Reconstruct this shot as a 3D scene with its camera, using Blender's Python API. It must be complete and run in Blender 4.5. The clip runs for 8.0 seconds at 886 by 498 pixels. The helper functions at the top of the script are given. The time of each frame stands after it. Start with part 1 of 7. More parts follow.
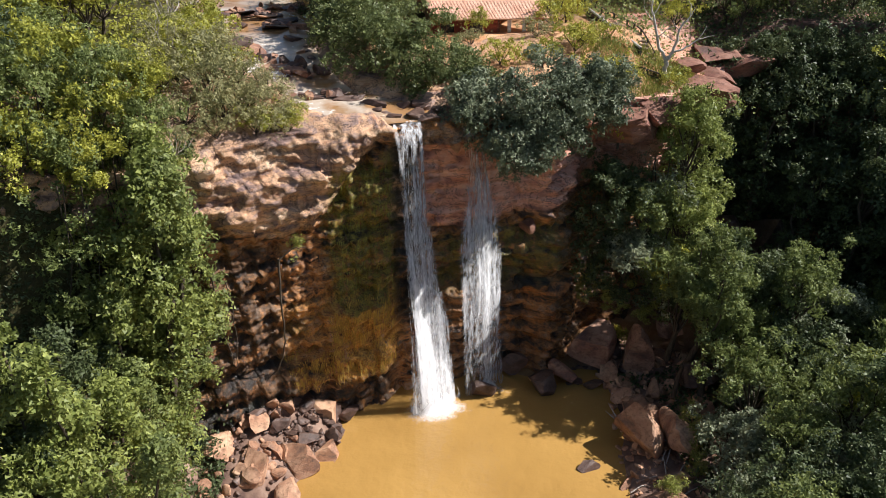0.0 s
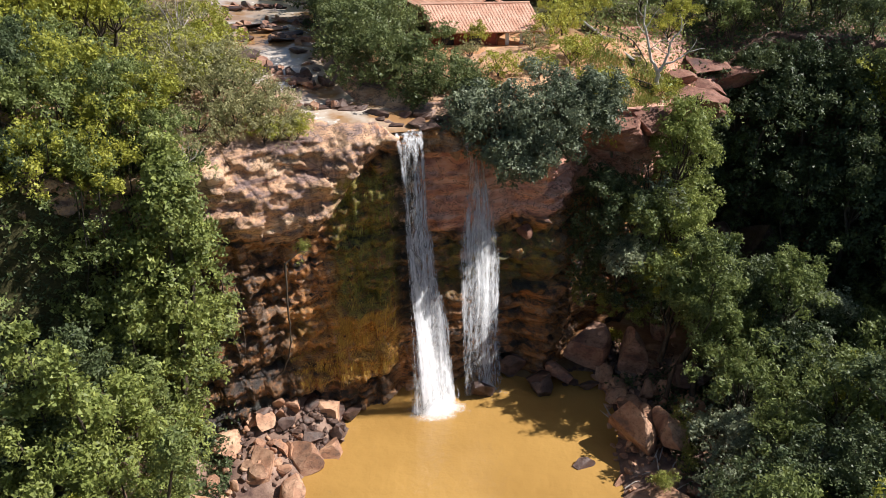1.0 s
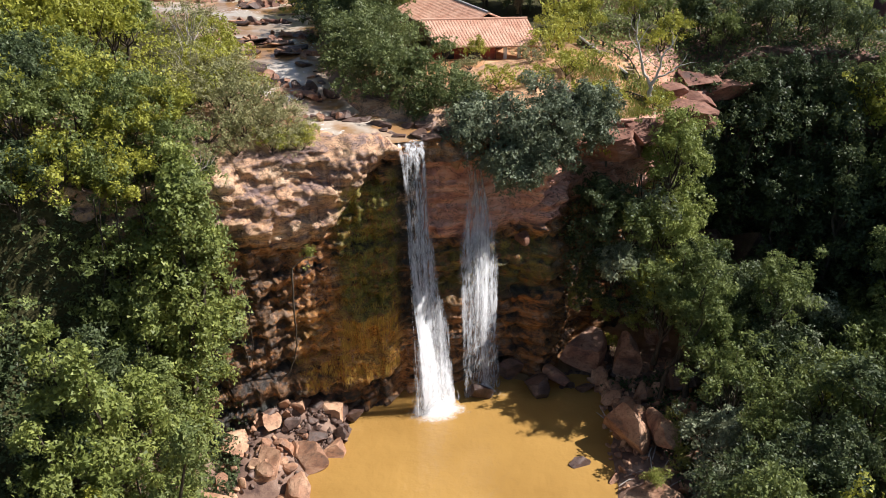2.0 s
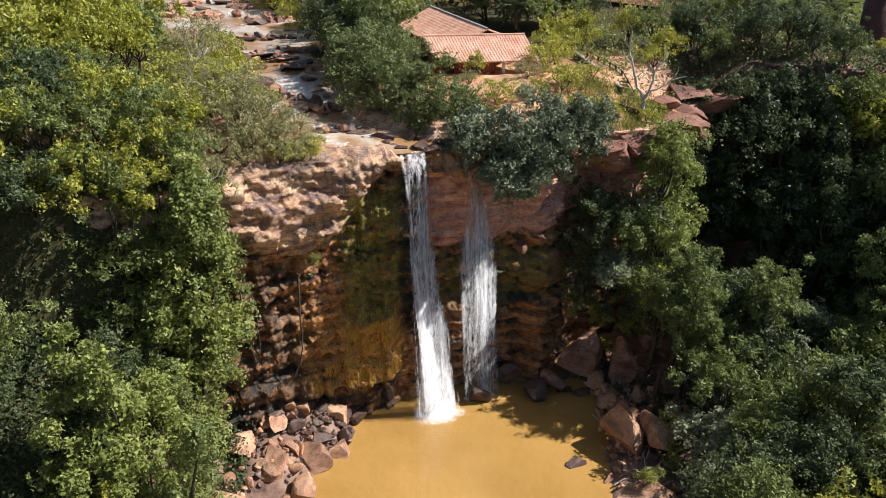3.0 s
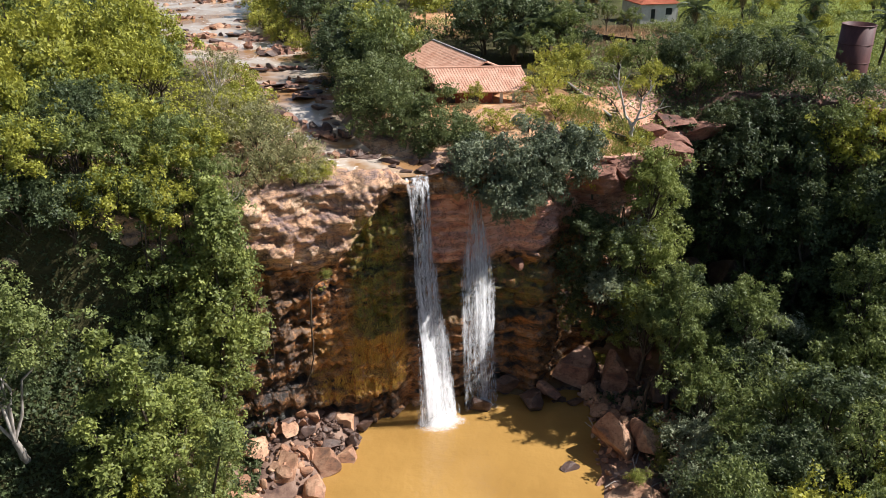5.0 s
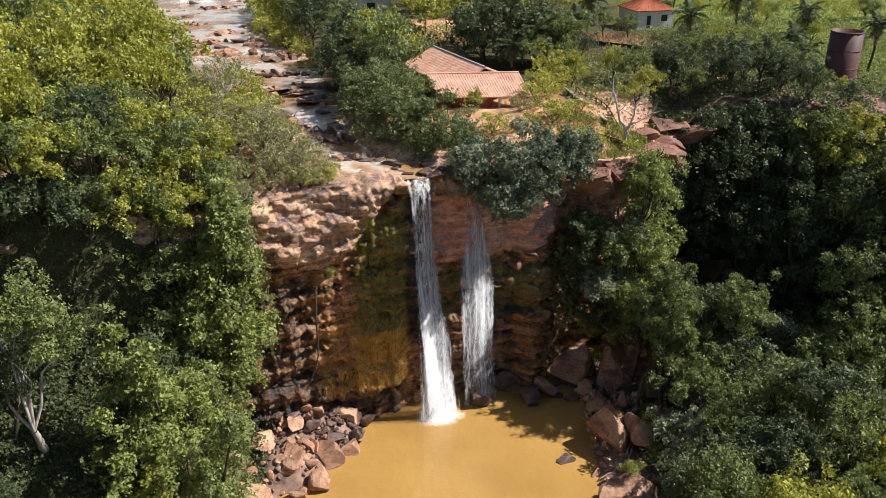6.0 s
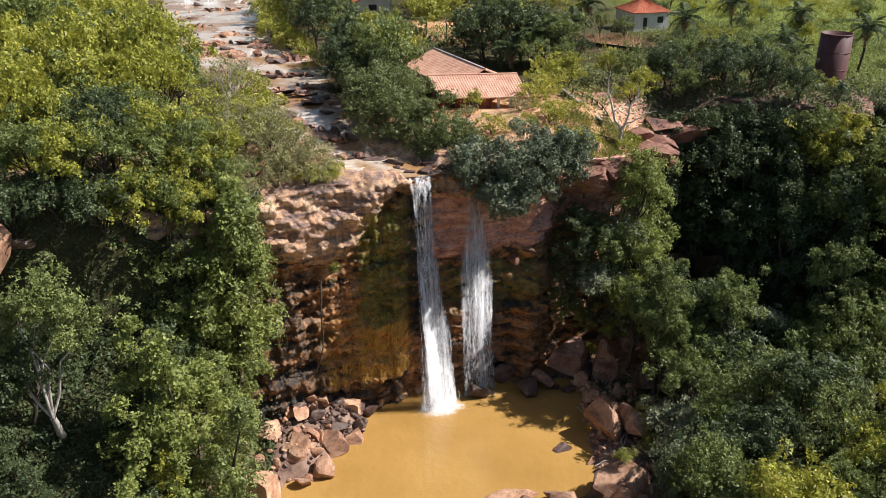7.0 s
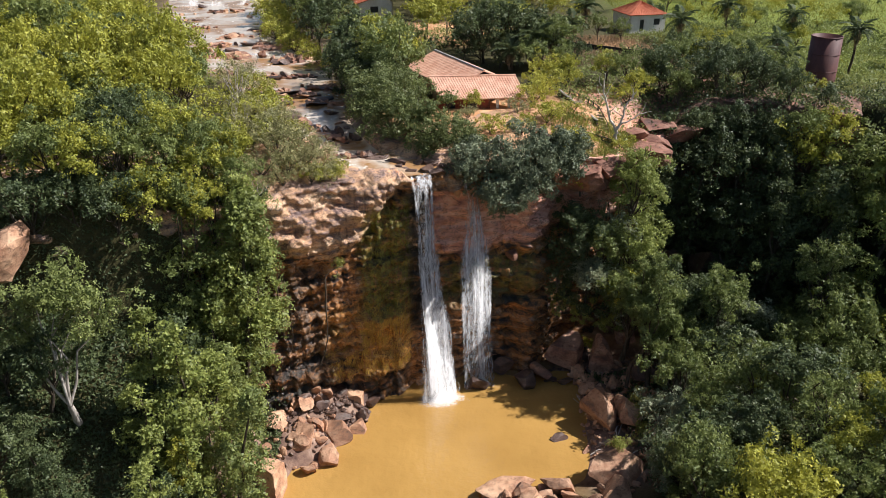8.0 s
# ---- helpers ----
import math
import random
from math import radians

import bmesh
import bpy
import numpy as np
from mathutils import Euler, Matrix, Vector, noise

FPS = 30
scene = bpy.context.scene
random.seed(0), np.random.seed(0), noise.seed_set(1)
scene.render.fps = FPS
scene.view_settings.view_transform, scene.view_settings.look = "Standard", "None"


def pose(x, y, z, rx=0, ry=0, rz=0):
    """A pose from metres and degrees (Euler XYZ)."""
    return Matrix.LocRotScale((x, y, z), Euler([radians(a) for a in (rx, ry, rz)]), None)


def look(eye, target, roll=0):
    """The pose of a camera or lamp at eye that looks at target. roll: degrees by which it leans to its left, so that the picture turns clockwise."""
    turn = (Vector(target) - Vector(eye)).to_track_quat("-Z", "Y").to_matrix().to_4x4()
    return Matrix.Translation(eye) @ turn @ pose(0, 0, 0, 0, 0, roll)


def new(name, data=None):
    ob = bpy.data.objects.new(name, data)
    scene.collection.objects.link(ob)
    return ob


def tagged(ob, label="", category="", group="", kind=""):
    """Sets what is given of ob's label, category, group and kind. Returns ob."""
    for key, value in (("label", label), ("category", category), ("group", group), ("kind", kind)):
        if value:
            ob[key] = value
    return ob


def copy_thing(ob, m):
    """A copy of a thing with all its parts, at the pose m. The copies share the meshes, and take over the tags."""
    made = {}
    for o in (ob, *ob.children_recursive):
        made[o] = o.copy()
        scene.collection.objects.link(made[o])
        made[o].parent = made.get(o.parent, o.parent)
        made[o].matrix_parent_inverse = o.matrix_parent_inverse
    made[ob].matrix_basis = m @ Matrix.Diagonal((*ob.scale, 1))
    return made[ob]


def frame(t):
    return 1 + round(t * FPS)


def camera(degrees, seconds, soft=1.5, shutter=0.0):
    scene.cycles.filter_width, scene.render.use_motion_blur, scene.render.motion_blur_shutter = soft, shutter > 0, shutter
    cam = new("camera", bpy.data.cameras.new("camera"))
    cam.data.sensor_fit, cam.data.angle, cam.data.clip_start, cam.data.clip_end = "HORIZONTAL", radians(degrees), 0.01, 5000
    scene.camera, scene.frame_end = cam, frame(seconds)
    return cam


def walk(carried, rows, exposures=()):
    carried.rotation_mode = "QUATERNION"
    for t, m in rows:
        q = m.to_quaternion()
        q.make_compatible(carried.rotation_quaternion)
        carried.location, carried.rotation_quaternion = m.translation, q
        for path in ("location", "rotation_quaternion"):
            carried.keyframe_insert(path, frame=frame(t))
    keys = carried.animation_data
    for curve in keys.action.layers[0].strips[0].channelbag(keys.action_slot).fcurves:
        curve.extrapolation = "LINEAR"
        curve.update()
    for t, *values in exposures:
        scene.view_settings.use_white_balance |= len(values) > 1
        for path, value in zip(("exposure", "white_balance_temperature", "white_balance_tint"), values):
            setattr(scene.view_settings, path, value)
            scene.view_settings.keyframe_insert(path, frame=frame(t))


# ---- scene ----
cam = camera(57.2, 8.0, 0.6)
METRES, EYE, TILT, LEAN, TURN = 22.0, 48.0, -28.5, 0.0, 0.0
ROWS = [
    (0.0, 0.0, 0.0, 0.0, 0.0, 0.0, 0.0),
    (0.5, -0.001, -0.0571, -0.0111, -0.01, 0.32, 0.0),
    (1.0, -0.002, -0.115, -0.0224, -0.02, 0.71, -0.0),
    (1.5, -0.0034, -0.1743, -0.0351, -0.03, 1.13, -0.0),
    (3.0, -0.0053, -0.3539, -0.0722, 0.0, 2.42, -0.01),
    (3.5, -0.008, -0.4144, -0.0849, -0.01, 2.91, -0.01),
    (4.0, -0.0099, -0.4752, -0.0974, -0.01, 3.39, -0.02),
    (4.5, -0.0131, -0.5352, -0.1102, -0.03, 3.89, -0.03),
    (6.0, -0.0175, -0.7205, -0.1533, -0.03, 4.55, -0.02),
    (6.5, -0.018, -0.7839, -0.1676, -0.02, 4.53, -0.02),
    (7.0, -0.0188, -0.8482, -0.1818, -0.01, 4.52, -0.01),
    (7.5, -0.0201, -0.9127, -0.1957, -0.0, 4.51, -0.02),
    (8.0, -0.0199, -0.9773, -0.2102, 0.01, 4.5, -0.03),
]
walk(cam, [(t, pose(0, 0, EYE, TILT, LEAN, TURN) @ pose(METRES * x, METRES * y, METRES * z, 90 + pitch, roll, yaw)) for t, x, y, z, yaw, pitch, roll in ROWS],
     [(0.0, 0.5), (8.0, 0.5)])

# ---- world, sun ----
SUN_AZ, SUN_EL = 6.0, 47.0  # azimuth from +x towards +y, elevation
SUN_DIR = Vector((math.cos(radians(SUN_AZ)) * math.cos(radians(SUN_EL)), math.sin(radians(SUN_AZ)) * math.cos(radians(SUN_EL)), math.sin(radians(SUN_EL))))
world = bpy.data.worlds.new("world")
scene.world = world
world.use_nodes = True
wn = world.node_tree.nodes
sky = wn.new("ShaderNodeTexSky")
sky.sky_type, sky.sun_disc = "NISHITA", False
sky.sun_elevation, sky.sun_rotation = radians(SUN_EL), radians(90 - SUN_AZ)
wn["Background"].inputs["Strength"].default_value = 0.06
world.node_tree.links.new(sky.outputs["Color"], wn["Background"].inputs["Color"])
sun_data = bpy.data.lights.new("sun", "SUN")
sun_data.energy, sun_data.angle, sun_data.color = 5.0, radians(0.55), (1.0, 0.965, 0.945)
sun = new("sun", sun_data)
sun.matrix_world = look(SUN_DIR * 300, (0, 0, 0))


# ---- materials ----
class Mat:
    """A node material under construction."""

    def __init__(self, name):
        self.m = bpy.data.materials.new(name)
        self.m.use_nodes = True
        self.t = self.m.node_tree
        self.b = self.t.nodes["Principled BSDF"]
        self.out = self.t.nodes["Material Output"]
        self.coords = self.t.nodes.new("ShaderNodeTexCoord")
        self.geo = self.t.nodes.new("ShaderNodeNewGeometry")

    def node(self, kind, **settings):
        n = self.t.nodes.new(kind)
        for k, v in settings.items():
            if k == "operation":
                n.operation = v
            elif k == "blend_type":
                n.blend_type = v
            elif k == "attribute_name":
                n.attribute_name = v
        return n

    def link(self, a, b):
        self.t.links.new(a, b)

    def place(self, scale=(1, 1, 1), world_space=True):
        n = self.node("ShaderNodeMapping")
        n.inputs["Scale"].default_value = scale
        self.link(self.geo.outputs["Position"] if world_space else self.coords.outputs["Object"], n.inputs["Vector"])
        return n.outputs["Vector"]

    def noise(self, scale, detail=4, rough=0.55, stretch=(1, 1, 1), world_space=True, warp=0.0):
        n = self.node("ShaderNodeTexNoise")
        n.inputs["Scale"].default_value, n.inputs["Detail"].default_value, n.inputs["Roughness"].default_value = scale, detail, rough
        n.inputs["Distortion"].default_value = warp
        self.link(self.place(stretch, world_space), n.inputs["Vector"])
        return n.outputs["Fac"]

    def ramp(self, fac, stops):
        n = self.node("ShaderNodeValToRGB")
        while len(n.color_ramp.elements) < len(stops):
            n.color_ramp.elements.new(0.5)
        for e, (p, c) in zip(n.color_ramp.elements, stops):
            e.position, e.color = p, (*c, 1) if len(c) == 3 else c
        self.link(fac, n.inputs["Fac"])
        return n.outputs["Color"]

    def mask(self, fac, lo, hi):
        n = self.node("ShaderNodeMapRange")
        n.inputs["From Min"].default_value, n.inputs["From Max"].default_value = lo, hi
        self.link(fac, n.inputs["Value"])
        return n.outputs["Result"]

    def mix(self, fac, a, b, blend="MIX"):
        n = self.node("ShaderNodeMix", blend_type=blend)
        n.data_type = "RGBA"
        for socket, v in ((n.inputs[0], fac), (n.inputs[6], a), (n.inputs[7], b)):
            if isinstance(v, (int, float)):
                socket.default_value = v if socket == n.inputs[0] else (v, v, v, 1)
            elif isinstance(v, tuple):
                socket.default_value = (*v, 1)
            else:
                self.link(v, socket)
        return n.outputs[2]

    def math(self, op, a, b=0.0):
        n = self.node("ShaderNodeMath", operation=op)
        for socket, v in zip(n.inputs, (a, b)):
            if isinstance(v, (int, float)):
                socket.default_value = v
            else:
                self.link(v, socket)
        return n.outputs[0]

    def attr(self, name):
        return self.node("ShaderNodeAttribute", attribute_name=name)

    def bump(self, height, strength, distance):
        n = self.node("ShaderNodeBump")
        n.inputs["Strength"].default_value, n.inputs["Distance"].default_value = strength, distance
        self.link(height, n.inputs["Height"])
        self.link(n.outputs["Normal"], self.b.inputs["Normal"])

    def finish(self, colour, rough=0.8, spec=0.3):
        for name, v in (("Base Color", colour), ("Roughness", rough), ("Specular IOR Level", spec)):
            if isinstance(v, tuple):
                self.b.inputs[name].default_value = (*v, 1)
            elif isinstance(v, (int, float)):
                self.b.inputs[name].default_value = v
            else:
                self.link(v, self.b.inputs[name])
        return self.m


def object_random(k):
    n = k.node("ShaderNodeObjectInfo")
    return n.outputs["Random"]


def leaf_material(name, dark, light, yellow, patch=0.35, through_light=0.35):
    k = Mat(name)
    leaf = k.ramp(k.geo.outputs["Random Per Island"], [(0.0, tuple(c * 0.6 for c in dark)), (0.35, dark), (0.75, light), (1.0, tuple(c * 1.15 for c in yellow))])
    tree = k.ramp(object_random(k), [(0.0, tuple(c * 0.72 for c in light)), (0.5, light), (1.0, yellow)])
    colour = k.mix(patch, leaf, tree)
    clump = k.mask(k.noise(0.45, 3), 0.35, 0.7)
    colour = k.mix(k.math("MULTIPLY", clump, 0.35), colour, yellow)
    k.finish(colour, 0.5, 0.3)
    tr = k.node("ShaderNodeBsdfTranslucent")
    k.link(k.mix(0.5, colour, yellow), tr.inputs["Color"])
    ms = k.node("ShaderNodeMixShader")
    ms.inputs[0].default_value = through_light * 0.8
    k.link(k.b.outputs[0], ms.inputs[1])
    k.link(tr.outputs[0], ms.inputs[2])
    k.link(ms.outputs[0], k.out.inputs["Surface"])
    return k.m


def bark_material(name, a, b):
    k = Mat(name)
    n = k.noise(6.0, 5, 0.6, (1, 1, 0.25), False)
    k.bump(n, 0.5, 0.03)
    return k.finish(k.mix(k.mask(n, 0.35, 0.65), a, b), 0.85, 0.2)


def rock_material(name, pale, tan, red, dark, varied=True, gloss=0.78):
    k = Mat(name)
    big, mid, fine = k.noise(0.5, 4, 0.6, (1, 1, 1.6)), k.noise(1.8, 6, 0.65), k.noise(12.0, 6, 0.7)
    colour = k.ramp(big, [(0.3, dark), (0.42, red), (0.55, tan), (0.72, pale)])
    colour = k.mix(k.mask(mid, 0.5, 0.75), colour, tuple(c * 0.45 for c in red))
    colour = k.mix(k.math("MULTIPLY", k.mask(fine, 0.45, 0.8), 0.5), colour, tan)
    if varied:
        tone = k.ramp(object_random(k), [(0.0, (0.82, 0.78, 0.76)), (0.5, (1.05, 1.0, 0.97)), (1.0, (1.2, 1.16, 1.1))])
        colour = k.mix(1.0, colour, tone, "MULTIPLY")
    crack = k.noise(2.2, 5, 0.7, (1, 1, 2.0), True, 1.2)
    colour = k.mix(k.math("MULTIPLY", k.mask(crack, 0.44, 0.38), 0.5), colour, tuple(c * 0.6 for c in dark))
    k.bump(k.mix(0.5, k.mix(0.5, mid, crack), fine), 0.7, 0.12)
    return k.finish(colour, gloss, 0.4)


M_LEAF = {
    "mid": leaf_material("leaves_mid_green", (0.07, 0.1, 0.034), (0.175, 0.22, 0.07), (0.31, 0.35, 0.11), 0.35, 0.38),
    "bright": leaf_material("leaves_yellow_green", (0.13, 0.16, 0.03), (0.34, 0.36, 0.06), (0.56, 0.52, 0.09), 0.35, 0.4),
    # a leaf colour of its own, also used to paint shade on the gorge sides
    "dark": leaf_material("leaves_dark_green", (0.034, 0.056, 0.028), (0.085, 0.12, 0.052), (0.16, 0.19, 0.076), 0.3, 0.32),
    "deep": leaf_material("leaves_deep_green", (0.05, 0.076, 0.031), (0.122, 0.16, 0.058), (0.24, 0.27, 0.095), 0.35, 0.36),
    "blue": leaf_material("leaves_grey_green", (0.09, 0.115, 0.07), (0.25, 0.285, 0.17), (0.43, 0.46, 0.29), 0.3, 0.3),
    "fresh": leaf_material("leaves_fresh_green", (0.095, 0.13, 0.036), (0.24, 0.29, 0.075), (0.42, 0.45, 0.13), 0.35, 0.38),
    "slate": leaf_material("leaves_dark_grey_green", (0.045, 0.066, 0.04), (0.12, 0.155, 0.085), (0.31, 0.345, 0.21), 0.25, 0.25),
    "dry": leaf_material("leaves_dry_olive", (0.14, 0.145, 0.06), (0.33, 0.335, 0.145), (0.52, 0.47, 0.24), 0.3, 0.4),
    "grass": leaf_material("grass_blades", (0.13, 0.16, 0.03), (0.29, 0.32, 0.065), (0.46, 0.43, 0.13), 0.3, 0.35),
    "ochre": leaf_material("ochre_hanging_grass", (0.26, 0.14, 0.025), (0.62, 0.36, 0.06), (0.76, 0.54, 0.14), 0.3, 0.3),
    "straw": leaf_material("dry_grass_blades", (0.2, 0.13, 0.08), (0.36, 0.25, 0.15), (0.48, 0.36, 0.22), 0.3, 0.3),
}
M_BARK = bark_material("bark_brown", (0.05, 0.038, 0.028), (0.12, 0.095, 0.07))
M_BARK_PALE = bark_material("bark_pale_grey", (0.3, 0.26, 0.22), (0.55, 0.5, 0.45))
M_ROCK = rock_material("boulder_sandstone", (0.64, 0.43, 0.29), (0.5, 0.31, 0.2), (0.36, 0.19, 0.115), (0.17, 0.11, 0.085))
M_ROCK_DARK = rock_material("boulder_wet_dark", (0.24, 0.17, 0.14), (0.13, 0.085, 0.07), (0.085, 0.05, 0.038), (0.035, 0.03, 0.03), True, 0.45)


def ground_material():
    k = Mat("ground_earth_and_litter")
    big, mid, fine = k.noise(0.05, 4), k.noise(0.6, 5, 0.6), k.noise(5.0, 6, 0.65)
    soil = k.ramp(mid, [(0.3, (0.34, 0.155, 0.075)), (0.5, (0.56, 0.3, 0.15)), (0.72, (0.7, 0.45, 0.27))])
    litter = k.ramp(fine, [(0.3, (0.035, 0.03, 0.015)), (0.55, (0.07, 0.065, 0.025)), (0.75, (0.12, 0.1, 0.05))])
    grass = k.ramp(mid, [(0.3, (0.1, 0.14, 0.025)), (0.6, (0.2, 0.24, 0.05)), (0.8, (0.3, 0.28, 0.1))])
    base = k.mix(k.attr("soil").outputs["Fac"], litter, soil)
    base = k.mix(k.attr("grass").outputs["Fac"], base, grass)
    rock = k.ramp(mid, [(0.3, (0.1, 0.06, 0.05)), (0.5, (0.24, 0.15, 0.11)), (0.75, (0.42, 0.3, 0.23))])
    base = k.mix(k.attr("rock").outputs["Fac"], base, rock)
    k.bump(k.mix(0.5, mid, fine), 0.7, 0.2)
    return k.finish(base, 0.9, 0.2)


def cliff_material():
    k = Mat("cliff_sandstone")
    layers = k.noise(0.55, 4, 0.6, (0.2, 0.2, 2.4), True, 0.4)
    mid, fine = k.noise(0.9, 6, 0.65, (1, 1, 1.4), True, 0.4), k.noise(6.0, 6, 0.7)
    blotch = k.noise(0.45, 6, 0.7, (1, 1, 1.2), True, 0.8)
    dry = k.ramp(k.mix(0.5, layers, blotch), [(0.38, (0.1, 0.075, 0.075)), (0.44, (0.34, 0.24, 0.2)), (0.48, (0.56, 0.34, 0.2)), (0.53, (0.7, 0.45, 0.265)), (0.6, (0.8, 0.58, 0.385))])
    dry = k.mix(k.math("MULTIPLY", k.mask(mid, 0.54, 0.62), 0.65), dry, (0.24, 0.19, 0.19))
    dry = k.mix(k.math("MULTIPLY", k.mask(k.noise(1.1, 5, 0.6), 0.58, 0.68), 0.7), dry, (0.5, 0.22, 0.1))
    red = k.ramp(k.mix(0.5, layers, mid), [(0.34, (0.3, 0.125, 0.1)), (0.42, (0.6, 0.27, 0.19)), (0.5, (0.74, 0.38, 0.27)), (0.62, (0.82, 0.52, 0.42))])
    wet = k.ramp(k.mix(0.5, layers, mid), [(0.41, (0.018, 0.013, 0.012)), (0.45, (0.1, 0.052, 0.032)), (0.485, (0.36, 0.15, 0.05)), (0.53, (0.56, 0.25, 0.08)), (0.6, (0.56, 0.36, 0.24))])
    streak = k.noise(1.7, 5, 0.65, (1, 1, 0.1), True, 0.25)
    colour = k.mix(k.attr("red").outputs["Fac"], dry, red)
    colour = k.mix(k.attr("wet").outputs["Fac"], colour, wet)
    colour = k.mix(k.math("MULTIPLY", k.mask(streak, 0.52, 0.64), k.mix(k.attr("red").outputs["Fac"], 0.6, 0.12)), colour, (0.06, 0.04, 0.034))
    ochre = k.math("MULTIPLY", k.attr("ochre").outputs["Fac"], k.mask(k.mix(0.4, streak, blotch), 0.4, 0.5))
    colour = k.mix(ochre, colour, k.ramp(fine, [(0.38, (0.4, 0.16, 0.03)), (0.5, (0.66, 0.32, 0.06)), (0.62, (0.84, 0.5, 0.12))]))
    moss = k.math("MULTIPLY", k.attr("moss").outputs["Fac"], k.mask(k.mix(0.5, mid, streak), 0.4, 0.52))
    colour = k.mix(moss, colour, k.ramp(k.mix(0.5, fine, streak), [(0.38, (0.05, 0.044, 0.014)), (0.47, (0.17, 0.145, 0.028)), (0.58, (0.36, 0.29, 0.05))]))
    # one dark colour serves both the slime and the painted shade
    colour = k.mix(k.math("MULTIPLY", k.attr("slime").outputs["Fac"], k.mask(k.mix(0.5, streak, mid), 0.38, 0.5)), colour, (0.024, 0.022, 0.016))
    line = k.math("ABSOLUTE", k.math("SUBTRACT", k.noise(0.8, 7, 0.7, (0.7, 0.7, 1.6), True, 0.6), 0.5))
    colour = k.mix(k.math("MULTIPLY", k.mask(line, 0.016, 0.004), 0.8), colour, (0.035, 0.026, 0.022))
    earth = k.ramp(mid, [(0.32, (0.34, 0.15, 0.07)), (0.48, (0.58, 0.31, 0.15)), (0.66, (0.72, 0.46, 0.27))])
    colour = k.mix(k.attr("earth").outputs["Fac"], colour, earth)
    k.bump(k.mix(0.5, mid, fine), 0.9, 0.3)
    rough = k.mix(k.attr("wet").outputs["Fac"], 0.85, k.mask(fine, 0.1, 1.1))
    return k.finish(colour, rough, 0.45)


def water_material(name, shallow, deep, scale, strength):
    k = Mat(name)
    n = k.noise(scale, 4, 0.55)
    swirl = k.noise(0.12, 3, 0.5)
    k.bump(n, strength, 0.11)
    k.finish(k.mix(k.mask(swirl, 0.35, 0.65), shallow, deep), 0.22, 0.5)
    return k.m


def river_material():
    k = Mat("silty_river_water")
    n, broad = k.noise(1.6, 5, 0.6), k.noise(0.13, 4, 0.55, (1, 1, 1), True, 0.5)
    # pale patches put the sky's reflection into the water's own colour
    colour = k.mix(k.mask(broad, 0.42, 0.56), (0.36, 0.2, 0.09), (0.58, 0.49, 0.4))
    foam = k.math("MULTIPLY", k.mask(n, 0.57, 0.68), k.mask(k.noise(0.3, 3), 0.52, 0.64))
    k.bump(n, 0.35, 0.06)
    return k.finish(k.mix(foam, colour, (0.8, 0.78, 0.74)), k.mix(foam, 0.14, 0.6), 0.5)


M_GROUND, M_CLIFF = ground_material(), cliff_material()
M_POOL = water_material("silty_pool_water", (0.44, 0.255, 0.075), (0.37, 0.21, 0.06), 1.1, 0.8)
M_RIVER = river_material()


def fall_material(name, cover, scale, drawn=0.05):
    """Falling water: threads drawn out downwards, denser where the fall is."""
    k = Mat(name)
    threads = k.noise(scale, 5, 0.6, (1, 1, drawn), True, 0.1)
    drops = k.noise(scale * 1.5, 7, 0.75, (1, 1, 0.28), True, 0.5)
    both = k.mix(0.55, threads, drops)
    alpha = k.math("ADD", k.attr("water_cover").outputs["Fac"], k.math("MULTIPLY", k.math("SUBTRACT", both, 0.5), cover))
    k.finish((0.96, 0.96, 0.97), 0.6, 0.1)
    # stands in for drops' scatter: fixed vector turns normals sunward, painting the sheet brighter
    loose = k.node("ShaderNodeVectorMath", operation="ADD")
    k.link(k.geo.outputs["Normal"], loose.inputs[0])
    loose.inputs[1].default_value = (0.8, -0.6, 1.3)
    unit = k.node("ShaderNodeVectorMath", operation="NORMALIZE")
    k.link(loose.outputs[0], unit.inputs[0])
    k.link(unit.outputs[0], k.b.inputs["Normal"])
    n = k.node("ShaderNodeClamp")
    k.link(alpha, n.inputs["Value"])
    n.inputs["Max"].default_value = 0.96
    tr, clear, white, ms = k.node("ShaderNodeBsdfTranslucent"), k.node("ShaderNodeBsdfTransparent"), k.node("ShaderNodeMixShader"), k.node("ShaderNodeMixShader")
    tr.inputs["Color"].default_value = (0.95, 0.96, 0.97, 1)
    white.inputs[0].default_value = 0.25
    k.link(k.b.outputs[0], white.inputs[1])
    k.link(tr.outputs[0], white.inputs[2])
    k.link(n.outputs[0], ms.inputs[0])
    k.link(clear.outputs[0], ms.inputs[1])
    k.link(white.outputs[0], ms.inputs[2])
    k.link(ms.outputs[0], k.out.inputs["Surface"])
    return k.m


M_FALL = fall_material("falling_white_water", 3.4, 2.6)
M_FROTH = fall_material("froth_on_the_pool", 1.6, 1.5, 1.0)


def foam_material():
    k = Mat("foam_and_spray")
    k.finish((0.96, 0.96, 0.96), 0.6, 0.2)
    tr = k.node("ShaderNodeBsdfTranslucent")
    tr.inputs["Color"].default_value = (0.96, 0.96, 0.96, 1)
    ms = k.node("ShaderNodeMixShader")
    ms.inputs[0].default_value = 0.5
    k.link(k.b.outputs[0], ms.inputs[1])
    k.link(tr.outputs[0], ms.inputs[2])
    k.link(ms.outputs[0], k.out.inputs["Surface"])
    return k.m


M_FOAM = foam_material()


